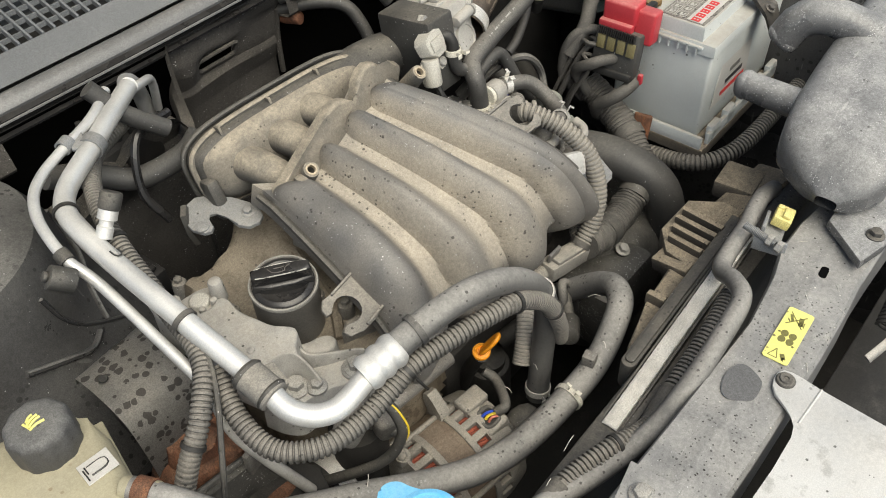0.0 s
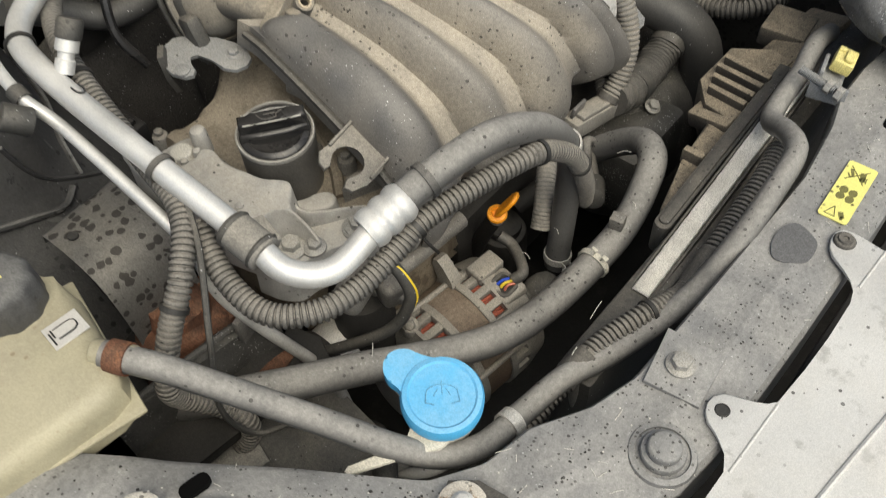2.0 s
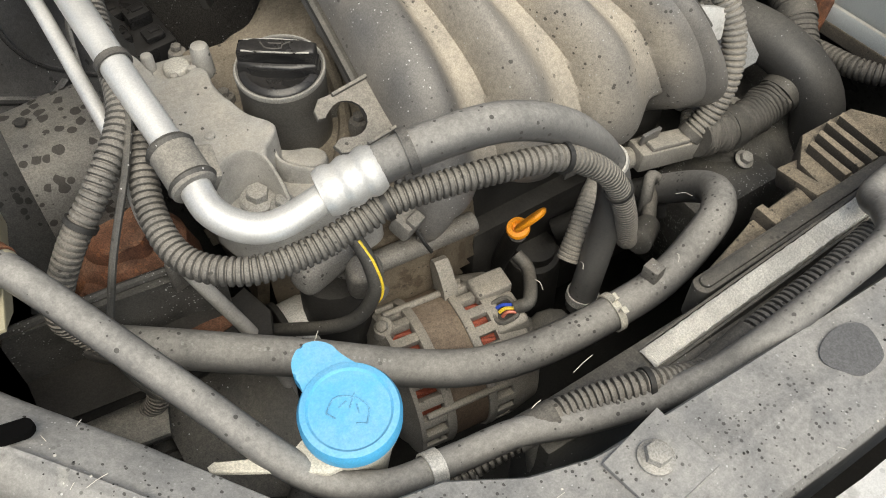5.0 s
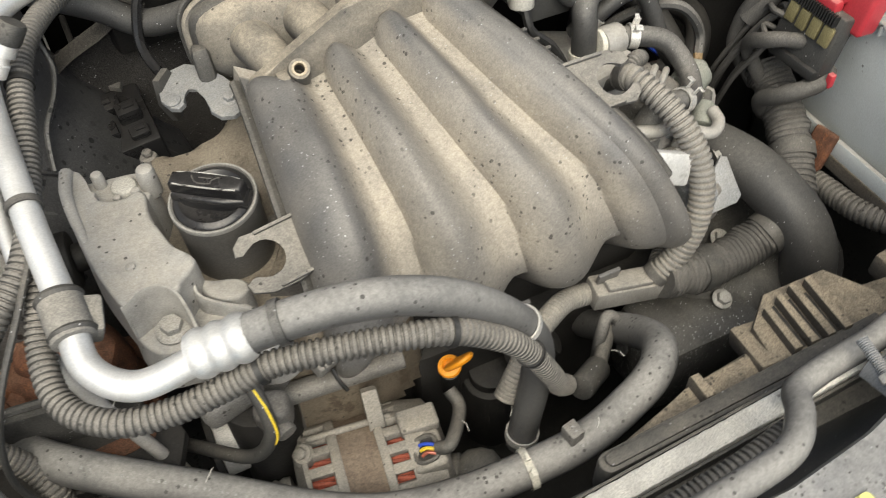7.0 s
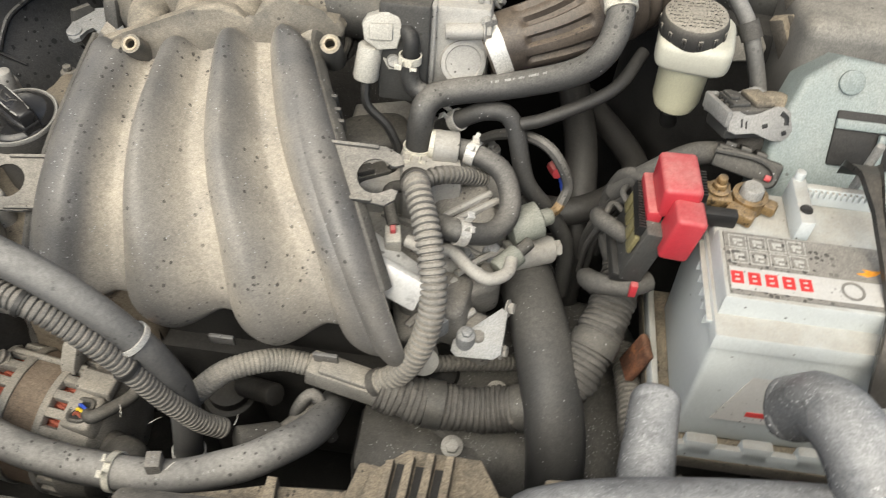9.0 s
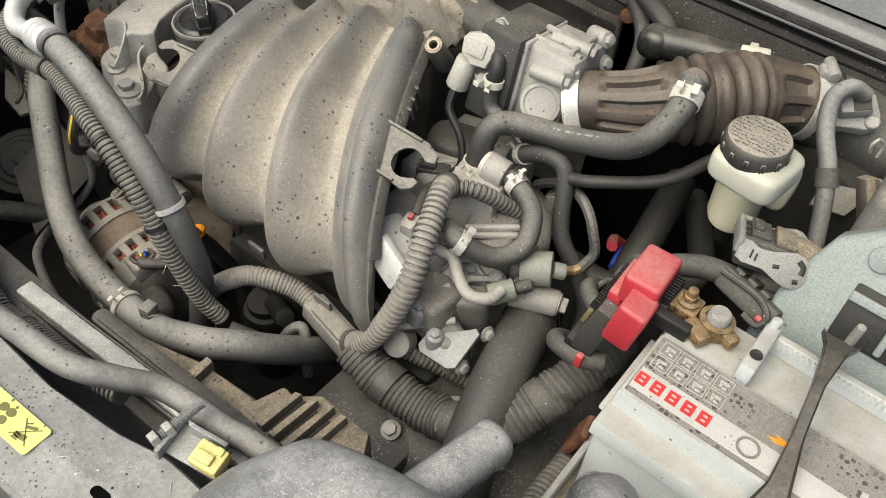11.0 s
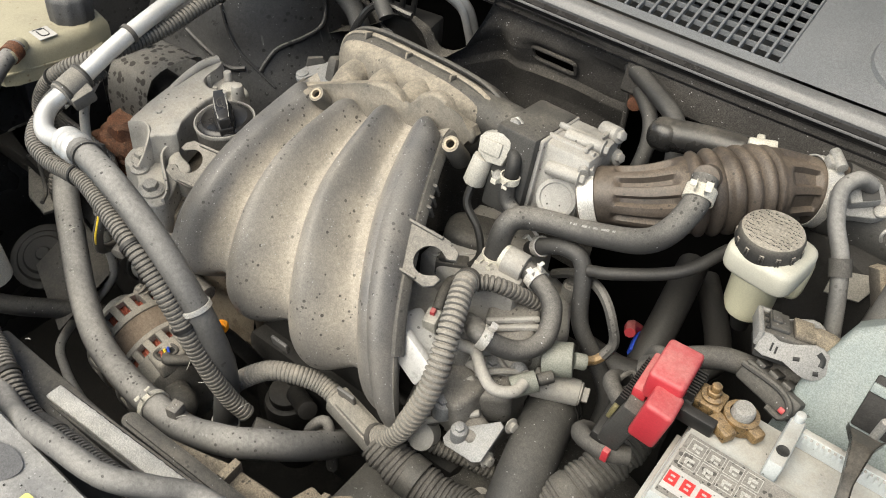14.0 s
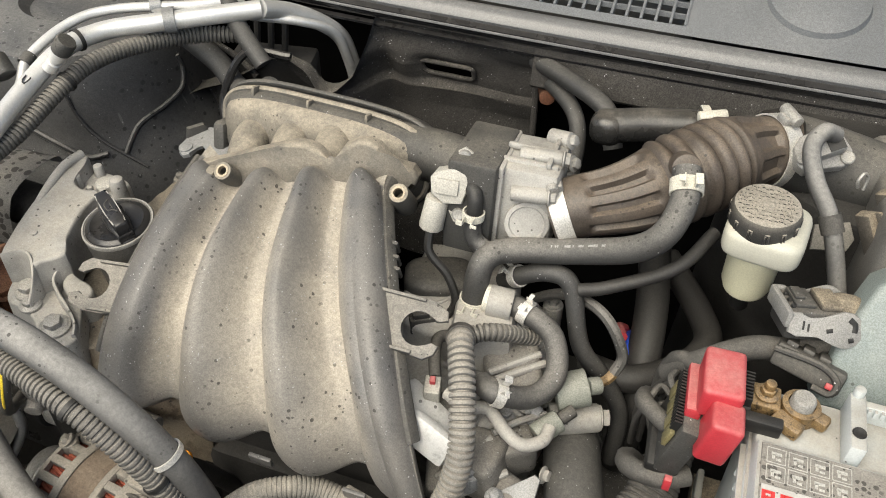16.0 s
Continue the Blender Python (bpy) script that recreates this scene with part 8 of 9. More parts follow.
bm = B()
box(bm, (-0.009, 0.002, 0.0105), (0.016, 0.026, 0.004), cq, 0.0012)
box(bm, (-0.012, 0.004, 0.0135), (0.008, 0.016, 0.003), cq, 0.001)
part("latch_pad", bm, M_BLACK_DUSTY, clipt)
bm = B()
box(bm, (0.011, 0.001, 0.0105), (0.017, 0.028, 0.007), cq, 0.002)
part("dusty_pad", bm, M_SHROUD, clipt, "tan dust on the housing top")
for k in range(3):
    bm = B()
    box(bm, (-0.0185, -0.010 + 0.009 * k, 0.009), (0.003, 0.004, 0.004), cq, 0.0008)
    part("ridge", bm, M_BLACK, housing_)
bm = B()
sweep(bm, [cq @ V(0.020, 0.002, 0.001), cq @ V(0.030, 0.003, 0.002), cq @ V(0.044, 0.006, -0.004), cq @ V(0.060, 0.010, -0.016)], 0.0135, 18, lumps=0.14)
part("cable_boot", bm, M_SHROUD, clipt, "tan taped cable boot")
lobe = [(0.021 + 0.0145 * math.cos(a), -0.002 + 0.0145 * math.sin(a)) for a in [math.radians(-120 + 24 * k) for k in range(11)]]
lev = [(-0.023, 0.009), (-0.023, -0.007), (-0.016, -0.010), (0.000, -0.008)] + lobe + [(0.002, 0.006), (-0.008, 0.005), (-0.014, 0.009)]
for sy, lean in ((-1, 22), (1, 8)):
    bm = B()
    lm_ = cq @ pose(0, sy * 0.0200, 0.000, 90 - lean, 0, 0)
    prism(bm, lev, -0.0018, 0.0018, lm_, 0.0008)
    lv = part("lever", bm, M_RELAY_CLIP, clipt)
    if sy < 0:
        for pts_, rr in (([(0.023, 0.007), (0.028, 0.003), (0.028, -0.003)], 0.0030), ([(0.024, -0.009), (0.028, -0.008)], 0.0028), ([(0.006, -0.003), (0.011, -0.002)], 0.0026), ([(-0.012, 0.003), (-0.012, -0.004)], 0.0011), ([(-0.008, 0.001), (-0.008, -0.005)], 0.0011)):
            bm = B()
            sweep(bm, [lm_ @ V(x, y, 0.0012) for x, y in pts_], rr, 8, squash=0.35 if rr > 0.002 else 1)
            part("slot", bm, M_BLACK, lv)
bm = B()
box(bm, (-0.0235, 0.0, 0.003), (0.005, 0.042, 0.014), cq, 0.0015)
part("lever_bar", bm, M_RELAY_CLIP, clipt)
clip2 = thing("cable_connector", (0.42, 0.42, 0.88), "dusty black multi-pin wiring connector with a red tag", "connector")
cq = pose(0.415, 0.424, 0.898, -34, 4, -16)
bm = B()
box(bm, (0, 0, 0), (0.055, 0.030, 0.020), cq, 0.003)
part("housing", bm, M_BLACK_DUSTY, clip2)
bm = B()
sweep(bm, [cq @ V(-0.028, -0.017, 0.004), cq @ V(0.006, -0.018, 0.008), cq @ V(0.022, -0.018, 0.002), cq @ V(0.022, -0.018, -0.009), cq @ V(0.008, -0.018, -0.010)], 0.0028, 8)
part("lever", bm, M_BLACK_DUSTY, clip2)
bm = B()
box(bm, (0.019, -0.0165, -0.004), (0.006, 0.003, 0.005), cq, 0.001)
part("red_tag", bm, M_RED, clip2)
for k in range(3):
    bm = B()
    box(bm, (-0.018 + 0.013 * k, 0.0, 0.0115), (0.009, 0.022, 0.004), cq, 0.001)
    part("ridge", bm, M_BLACK_DUSTY, clip2)

# ---- brake reservoir ----
brake = thing("brake_reservoir", (0.37, 0.515, 0.84), "milky white brake fluid reservoir with dusty black cap", "brake reservoir")
bc = V(0.3550, 0.498, 0.985)
kb = basis((-0.03, -0.05, 1), bc) @ Matrix.Scale(0.89, 4)
bm = B()
lathe(bm, [(0.0305, -0.018), (0.031, -0.016), (0.031, -0.001), (0.029, 0.003), (0.026, 0.004), (0, 0.0045)], kb, 48)
bcap = part("cap", bm, M_CAP_DUSTY, brake, "dust-caked black screw cap")
for k in range(13):
    a = 2 * math.pi * k / 13
    for da in (-0.045, 0.045):
        bm = B()
        box(bm, (0, 0, 0), (0.0018, 0.0016, 0.0085), kb @ Matrix.Rotation(a + da, 4, "Z") @ Matrix.Translation((0.0313, 0, -0.0105)), 0.0005, 1)
        part("grip_rib", bm, M_CAP_DUSTY, bcap)
    bm = B()
    box(bm, (0, 0, 0), (0.0018, 0.0044, 0.0016), kb @ Matrix.Rotation(a, 4, "Z") @ Matrix.Translation((0.0313, 0, -0.0056)), 0.0005, 1)
    part("grip_rib", bm, M_CAP_DUSTY, bcap)
bm = B()
rnd = random.Random(9)
for row in range(9):
    yy = -0.021 + 0.0052 * row
    half = math.sqrt(0.0262 ** 2 - yy ** 2)
    xx = -half
    while xx < half - 0.001:
        ln_c = rnd.uniform(0.0008, 0.0030)
        if math.hypot(xx, yy) > 0.0075:
            if rnd.random() < 0.5:
                box(bm, (xx + ln_c / 2, yy + rnd.uniform(-0.001, 0.001), 0.0045), (ln_c, 0.0007, 0.0010), kb, 0)
            else:
                box(bm, (xx, yy, 0.0045), (0.0007, rnd.uniform(0.002, 0.0038), 0.0010), kb, 0)
        xx += ln_c + rnd.uniform(0.0004, 0.0012)
sup(bm, (0, 0, 0.0043), (0.012, 0.010, 0.0016), kb, 0.7, 18, 6)
part("embossing", bm, M_CAP_DUSTY, bcap)
bm = B()
sup(bm, (0.006, 0.002, -0.030), (0.072, 0.068, 0.034), kb @ pose(0, 0, 0, 0, 0, -8), 0.42, 40, 16)
part("shoulder", bm, M_BRAKE, brake)
bm = B()
lathe(bm, [(0.027, -0.040), (0.0255, -0.048), (0.0255, -0.056), (0.0245, -0.058), (0.0238, -0.094), (0.021, -0.103), (0.014, -0.106), (0, -0.107)], kb @ Matrix.Translation((0.003, 0, 0)), 36)
part("body", bm, M_BRAKE_FLUID, brake, "half-filled yellowish body")
bm = B()
sup(bm, (0.026, 0.030, -0.062), (0.036, 0.04, 0.044), kb, 0.5, 24, 12)
part("side_chamber", bm, M_BRAKE_FLUID, brake)
bm = B()
cyl(bm, kb @ V(0, 0, -0.113), kb @ V(0.004, 0.004, -0.135), 0.008)
part("outlet", bm, M_BLACK, brake)

# ---- throttle body and intake duct ----
tb = thing("throttle_body", (0.16, 0.50, 0.86), "pale dusty aluminium throttle body with black motor housing", "throttle body")
bm = B()
boxat(bm, (0.116, 0.506, 0.931), (0.044, 0.082, 0.092), 0, -8, 0, bev=0.004)
part("motor_housing", bm, M_BLACK_DUSTY, tb, "black plastic housing")
bm = B()
boxat(bm, (0.160, 0.515, 0.932), (0.055, 0.070, 0.080), 2, -8, 0, bev=0.006)
part("casting", bm, M_ALU_CAST, tb)
bm = B()
cyl(bm, (0.163, 0.492, 0.922), (0.167, 0.477, 0.928), 0.0195, n=32)
lathe(bm, [(0.0195, 0), (0.0195, 0.003), (0.016, 0.0035), (0.015, 0.002), (0, 0.002)], basis((0.2, -0.9, 0.35), (0.167, 0.477, 0.928)), 32)
part("round_cover", bm, M_ALU_CAST, tb)
for x, y, z, sx, sy, sz in ((0.160, 0.484, 0.900, 0.050, 0.010, 0.006), (0.160, 0.500, 0.9735, 0.050, 0.006, 0.008), (0.160, 0.520, 0.976, 0.050, 0.005, 0.006), (0.176, 0.520, 0.975, 0.005, 0.050, 0.006), (0.1385, 0.511, 0.932, 0.005, 0.076, 0.084)):
    bm = B()
    boxat(bm, (x, y, z), (sx, sy, sz), 2, -8, 0, bev=0.002)
    part("cast_rib", bm, M_ALU_CAST, tb)
for a, b in (((0.150, 0.478, 0.956), (0.182, 0.482, 0.958)), ((0.148, 0.51, 0.975), (0.185, 0.515, 0.975))):
    bm = B()
    cyl(bm, a, b, 0.007)
    hexbolt(bm, b, Vector(b) - Vector(a), 0.006)
    part("through_bolt", bm, M_ALU_CAST, tb)
for p in ((0.185, 0.548, 0.972), (0.190, 0.545, 0.95), (0.141, 0.486, 0.895)):
    bm = B()
    cyl(bm, Vector(p) + V(-0.02, 0.006, -0.004), p, 0.008)
    hexbolt(bm, p, (0.8, -0.2, 0.4), 0.0055)
    part("bolt", bm, M_ALU_CAST, tb)

inlet = thing("intake_hose", (0.27, 0.56, 0.88), "brown faded corrugated rubber air intake hose", "intake hose")
IL = [(0.184, 0.497, 0.927), (0.205, 0.505, 0.935), (0.245, 0.522, 0.945), (0.285, 0.550, 0.957), (0.318, 0.585, 0.960), (0.345, 0.614, 0.956), (0.374, 0.637, 0.950)]
il, ilen = spline(IL, 0.0016)
fr = frames_along(il)
t = bmesh.new()
rings = []


def plateau(x, a, b, soft):
    return max(0.0, min(1.0, min(x - a, b - x) / soft))


for k, (p, d, a, b) in enumerate(fr):
    u = k / (len(fr) - 1)
    r = 0.0285 + 0.0095 * ease(u, 0.10, 0.50) - 0.006 * ease(u, 0.68, 0.90)
    bell = plateau(u, 0.39, 0.70, 0.015)
    r += bell * 0.0085 * (abs(math.sin((u - 0.39) / 0.31 * math.pi * 5.5)) ** 0.55 - 0.62)
    rings.append([])
    for i in range(72):
        w = 2 * math.pi * i / 72
        q = r
        lobe = 0.5 + 0.5 * math.tanh(5 * (math.sin(10 * w + 1.2) - 0.15))
        if 0.10 < u < 0.40:
            q -= 0.0058 * lobe * plateau(u, 0.11 + 0.02 * math.sin(w), 0.37, 0.03)
        elif 0.71 < u < 0.89:
            q -= 0.0055 * (0.5 + 0.5 * math.tanh(6 * (math.sin(9 * w) + 0.2))) * plateau(u, 0.72, 0.87, 0.02)
        rings[-1].append(t.verts.new(p + a * q * math.cos(w) + b * q * math.sin(w)))
for x, y in zip(rings, rings[1:]):
    for i in range(72):
        t.faces.new((x[i], x[(i + 1) % 72], y[(i + 1) % 72], y[i]))
bm = B()
merge(bm, t)
part("corrugated_hose", bm, M_BROWN_HOSE, inlet)
for at in (0.045, 0.925):
    bm = B()
    band(bm, IL, at, 0.0295 if at < 0.5 else 0.0330, 0.015 if at < 0.5 else 0.016, 48)
    p, d, a, b = frames_along(spline(IL, 0.002)[0])[int(at * (len(spline(IL, 0.002)[0]) - 1))]
    up = (V(0.0, -0.10, 1) - d * V(0, -0.10, 1).dot(d)).normalized()
    cl = part("clamp_band", bm, M_CLAMP, inlet, "bright steel clamp band")
    bm = B()
    box(bm, (0, 0, 0), (0.018, 0.014, 0.008), basis(up, p + up * (0.0335 if at < 0.5 else 0.0370), d), 0.002)
    up2 = up * (0.0375 if at < 0.5 else 0.0410)
    cyl(bm, p + up2 - d.cross(up) * 0.012, p + up2 + d.cross(up) * 0.012, 0.0055, n=14)
    part("clamp_screw", bm, M_STEEL, cl)
bm = B()
cyl(bm, (0.283, 0.53, 0.985), (0.287, 0.500, 1.004), 0.012)
part("breather_stub", bm, M_BROWN_HOSE, inlet)

reson = thing("resonator", (0.24, 0.60, 0.96), "black plastic resonator tube behind the intake hose", "resonator")
bm = B()
sweep(bm, [(0.205, 0.608, 0.953), (0.213, 0.611, 0.954), (0.25, 0.622, 0.957), (0.302, 0.632, 0.960)], 0.0165, 24)
sup(bm, (0, 0, 0), (0.034, 0.033, 0.033), pose(0.209, 0.609, 0.953), 0.8, 20, 12)
part("tube", bm, M_RESON, reson)
bm = B()
lathe(bm, [(0.0205, 0), (0.022, 0.001), (0.022, 0.007), (0.0205, 0.008)], basis((1, 0.25, 0.08), (0.292, 0.629, 0.959)), 30)
cyl(bm, (0.288, 0.612, 0.981), (0.312, 0.622, 0.983), 0.006)
part("clamp", bm, M_CREAM, reson)
bm = B()
sweep(bm, [(0.300, 0.632, 0.960), (0.315, 0.622, 0.960), (0.325, 0.608, 0.958)], 0.015, 16)
part("elbow", bm, M_BROWN_HOSE, reson)

# air flow sensor tube and air box
maf = thing("air_flow_sensor", (0.40, 0.66, 0.93), "black tube with dusty air flow sensor", "sensor")
bm = B()
sweep(bm, [(0.372, 0.634, 0.950), (0.40, 0.640, 0.944), (0.43, 0.640, 0.938), (0.49, 0.636, 0.93)], 0.036, 30)
part("tube", bm, M_BLACK_DUSTY, maf)
mp = basis((0.06, -0.55, 0.85), (0.397, 0.603, 0.980), (0.80, 0.45, 0.30))
bm = B()
prism(bm, [(-0.026, -0.006), (-0.022, -0.014), (-0.006, -0.016), (0.010, -0.020), (0.020, -0.018), (0.024, -0.008), (0.022, 0.012), (0.012, 0.020), (-0.012, 0.018), (-0.022, 0.010)], -0.012, 0.0, mp, 0.002)
part("sensor_flange", bm, M_RELAY_CLIP, maf)
bm = B()
box(bm, (0.002, 0.002, 0.007), (0.026, 0.022, 0.016), mp, 0.002)
sensor_ = part("sensor", bm, M_RELAY_CLIP, maf)
bm = B()
box(bm, (0.006, -0.002, 0.0155), (0.014, 0.012, 0.0014), mp, 0)
part("socket", bm, M_BLACK, sensor_)
bm = B()
box(bm, (0.004, 0.010, 0.0155), (0.012, 0.003, 0.003), mp, 0.001)
part("red_tag", bm, M_RED, sensor_)
for q in ((-0.019, -0.002), (0.016, -0.014)):
    bm = B()
    lathe(bm, [(0.0062, 0), (0.0062, 0.0025), (0.005, 0.0036), (0.0015, 0.0036), (0, 0.0026)], mp @ pose(*q, 0), 18)
    part("screw", bm, M_STEEL, maf)
hose("sensor_cable", "dusty grey taped cable from the air flow sensor", "cable", [(0.402, 0.602, 0.998), (0.390, 0.590, 1.006), (0.383, 0.575, 0.998), (0.392, 0.556, 0.980), (0.408, 0.540, 0.962), (0.420, 0.526, 0.940), (0.436, 0.505, 0.90)], 0.0075, M_RUBBER_GREY, bands=((0.62, 0.016, M_TAPE, "clip"),))
airbox = thing("air_filter_box", (0.53, 0.56, 0.85), "sand-dusted dark grey ribbed air filter box", "air filter box")
bm = B()
boxat(bm, (0.560, 0.590, 0.885), (0.22, 0.20, 0.17), 0, -10, 0, bev=0.015, seg=3)
part("box", bm, M_FORK, airbox)
for a, b, w in (((0.438, 0.553, 0.960), (0.483, 0.534, 0.880), 0.011), ((0.452, 0.578, 0.968), (0.497, 0.556, 0.885), 0.012), ((0.468, 0.560, 0.962), (0.512, 0.540, 0.885), 0.008)):
    bm = B()
    a, b = Vector(a), Vector(b)
    um_ = basis(b - a, a.lerp(b, 0.5), (0.6, 0.8, 0))
    box(bm, (0, 0, 0), (w, 0.014, (b - a).length), um_, 0.002)
    box(bm, (w * 0.42, 0.007, 0), (0.003, 0.010, (b - a).length * 0.98), um_, 0.001)
    part("upright", bm, M_SHROUD, airbox, "sand-coloured dusty upright")
bm = B()
sweep(bm, [(0.430, 0.578, 0.966), (0.428, 0.576, 0.974), (0.431, 0.580, 0.980), (0.436, 0.584, 0.974), (0.436, 0.582, 0.962)], 0.0016, 6)
part("spring_clip", bm, M_STEEL, airbox)
bm = B()
prism(bm, [(-0.018, -0.010), (0.012, -0.014), (0.020, -0.004), (0.018, 0.012), (-0.012, 0.012)], -0.002, 0.002, pose(0.424, 0.568, 0.915, 40, -10, 15), 0.001)
part("bracket", bm, M_CONDUIT_LIGHT, airbox)

# white solenoid valve by the throttle
sol = thing("solenoid_valve", (0.105, 0.47, 0.92), "off-white plastic purge valve with plug", "valve")
bm = B()
vb = basis((0.12, -0.90, 0.42), (0.106, 0.474, 0.950), (1, 0.10, 0.0))
prism(bm, [(-0.026, 0.010), (-0.022, 0.016), (-0.004, 0.022), (0.006, 0.018), (0.008, 0.004), (0.004, -0.010), (-0.012, -0.012), (-0.024, -0.004)], -0.006, 0.013, vb, 0.003, 2)
box(bm, (-0.010, 0.004, 0.0135), (0.020, 0.014, 0.004), vb, 0.0015)
part("body", bm, M_CONNECTOR, sol)
bm = B()
vp = basis((0.12, -0.90, 0.42), (0.106, 0.474, 0.950), (1, 0.10, 0.0))
prism(bm, [(-0.012, 0.010), (-0.006, 0.034), (0.000, 0.038), (0.007, 0.034), (0.017, 0.006), (0.016, -0.012), (0.004, -0.030), (-0.003, -0.030), (-0.010, -0.018)], -0.004, 0.0, vp, 0.001)
part("mounting_plate", bm, M_CONNECTOR, sol)
for q in ((0.000, 0.030), (0.001, -0.022)):
    bm = B()
    lathe(bm, [(0.0062, 0), (0.0062, 0.002), (0.0048, 0.0038), (0.0012, 0.0038), (0, 0.0030)], vp @ pose(*q, 0), 18)
    part("screw", bm, M_STEEL, sol)
bm = B()
cyl(bm, (0.088, 0.466, 0.943), (0.084, 0.459, 0.912), 0.0105, 0.0115, n=10, bev=0.002)
plug_ = part("plug", bm, M_CONNECTOR, sol)
for k in range(5):
    a = math.radians(-150 + 30 * k)
    bm = B()
    box(bm, (0.0108 * math.cos(a), 0.0108 * math.sin(a), 0.016), (0.0022, 0.0022, 0.024), basis((-0.12, -0.20, -0.97), (0.088, 0.466, 0.943)), 0.0006, 1)
    part("rib", bm, M_CONNECTOR, plug_)
bm = B()
sweep(bm, [(0.110, 0.478, 0.955), (0.120, 0.468, 0.957), (0.1235, 0.462, 0.949), (0.123, 0.460, 0.935)], 0.0072, 14)
part("elbow", bm, M_BLACK, sol)
hose("valve_cable", "thin black cable from the valve plug to the head", "cable", [(0.085, 0.455, 0.914), (0.088, 0.445, 0.895), (0.108, 0.440, 0.875), (0.118, 0.432, 0.85), (0.105, 0.42, 0.83), (0.09, 0.412, 0.825)], 0.0042, M_BLACK, n=8)
bm = B()
boxat(bm, (0.095, 0.420, 0.832), (0.034, 0.020, 0.016), 30, -10, bev=0.002)
boxat(bm, (0.090, 0.417, 0.842), (0.016, 0.012, 0.006), 30, -10, bev=0.001)
solo("coil_plug", bm, M_BLACK_DUSTY, "dusty black coil plug on the cylinder head", "connector")
bm = B()
sup(bm, (0, 0, 0), (0.07, 0.05, 0.03), pose(0.09, 0.47, 0.835, 0, 0, 20), 0.6, 24, 12)
solo("ignition_coil", bm, M_BLACK_DUSTY, "dark dusty ignition coil housing", "ignition coil")

# thermostat housing and small fittings
th = thing("thermostat_housing", (0.16, 0.42, 0.83), "dusty cast water outlet housing with spigots", "thermostat housing")
bm = B()
cyl(bm, (0.137, 0.430, 0.80), (0.137, 0.430, 0.862), 0.013)
cyl(bm, (0.150, 0.428, 0.872), (0.172, 0.430, 0.870), 0.0145)
boxat(bm, (0.150, 0.418, 0.835), (0.055, 0.045, 0.06), 10, bev=0.008)
part("body", bm, M_ALU_CAST, th)
bm = B()
lathe(bm, [(0.0125, 0), (0.0125, 0.012), (0.0118, 0.0135), (0, 0.0135)], basis((-1, 0, 0.1), (0.160, 0.429, 0.872)), 20)
part("spigot_cap", bm, M_CREAM, th)
bm = B()
cyl(bm, (0.148, 0.360, 0.80), (0.165, 0.352, 0.852), 0.011)
cyl(bm, (0.158, 0.358, 0.846), (0.182, 0.346, 0.856), 0.0095)
part("lower_spigot", bm, M_ALU_DULL, th)
bm = B()
cyl(bm, (0.226, 0.392, 0.815), (0.252, 0.405, 0.820), 0.017, n=22)
cyl(bm, (0.252, 0.405, 0.820), (0.262, 0.412, 0.818), 0.008)
tsn = solo("temperature_sensor", bm, M_SENSOR, "pale grey cylindrical temperature sensor", "sensor")
bm = B()
sweep(bm, [(0.258, 0.412, 0.818), (0.266, 0.421, 0.816), (0.271, 0.428, 0.820)], 0.0048, 8)
part("lead", bm, M_BRASS, tsn)
hose("sensor_lead", "black taped lead of the temperature sensor", "cable", [(0.271, 0.428, 0.820), (0.275, 0.436, 0.835), (0.266, 0.440, 0.855), (0.252, 0.448, 0.868), (0.232, 0.462, 0.866), (0.205, 0.476, 0.852), (0.18, 0.482, 0.83)], 0.0052, M_RUBBER, n=8)
bm = B()
cyl(bm, (0.225, 0.385, 0.785), (0.268, 0.402, 0.785), 0.015, 0.013)
hexbolt(bm, (0.268, 0.402, 0.785), (0.9, 0.3, 0), 0.008)
cyl(bm, (0.246, 0.413, 0.72), (0.246, 0.405, 0.765), 0.020)
solo("hose_flange", bm, M_ALU_CAST, "dusty cast hose flange with bolt", "flange")
bm = B()
boxat(bm, (0.140, 0.300, 0.832), (0.045, 0.012, 0.03), -15, -25, 15, bev=0.004)
boxat(bm, (0.125, 0.330, 0.815), (0.06, 0.03, 0.03), -22, 0, 20, bev=0.006)
solo("bare_bracket", bm, M_ALU_WHITE, "bare bright aluminium bracket beside the manifold", "bracket")
bm = B()
prism(bm, [(0, 0.002), (0.006, -0.002), (0.038, 0.004), (0.044, 0.010), (0.040, 0.048), (0.034, 0.050), (0.0, 0.012)], 0, 0.004, pose(0.188, 0.292, 0.755, 35, 0, -10), 0.001)
tri_ = solo("triangle_bracket", bm, M_HOOK, "triangular dusty steel bracket with bolts", "bracket")
for p in ((0.232, 0.303, 0.752), (0.234, 0.336, 0.772)):
    bm = B()
    hexbolt(bm, p, (0.9, -0.2, 0.3), 0.0055)
    part("bolt", bm, M_ALU_CAST, tri_)
bm = B()
lathe(bm, [(0, 0.004), (0.007, 0.004), (0.014, 0.0), (0.014, -0.02)], basis((0.1, -0.8, 0.6), (0.165, 0.288, 0.742)), 20)
solo("plug_screw", bm, M_ALU_CAST, "round dusty plug screw on the housing", "bolt")

# heat shield at the left
shield = thing("heat_shield", (-0.40, 0.44, 0.80), "speckled grey sheet steel heat shield with a hole", "heat shield")
bm = B()


SHIELD = [(0.480, 0.852), (0.476, 0.865), (0.468, 0.870), (0.440, 0.874), (0.414, 0.872), (0.400, 0.866), (0.391, 0.852), (0.386, 0.830), (0.384, 0.790), (0.382, 0.745)]


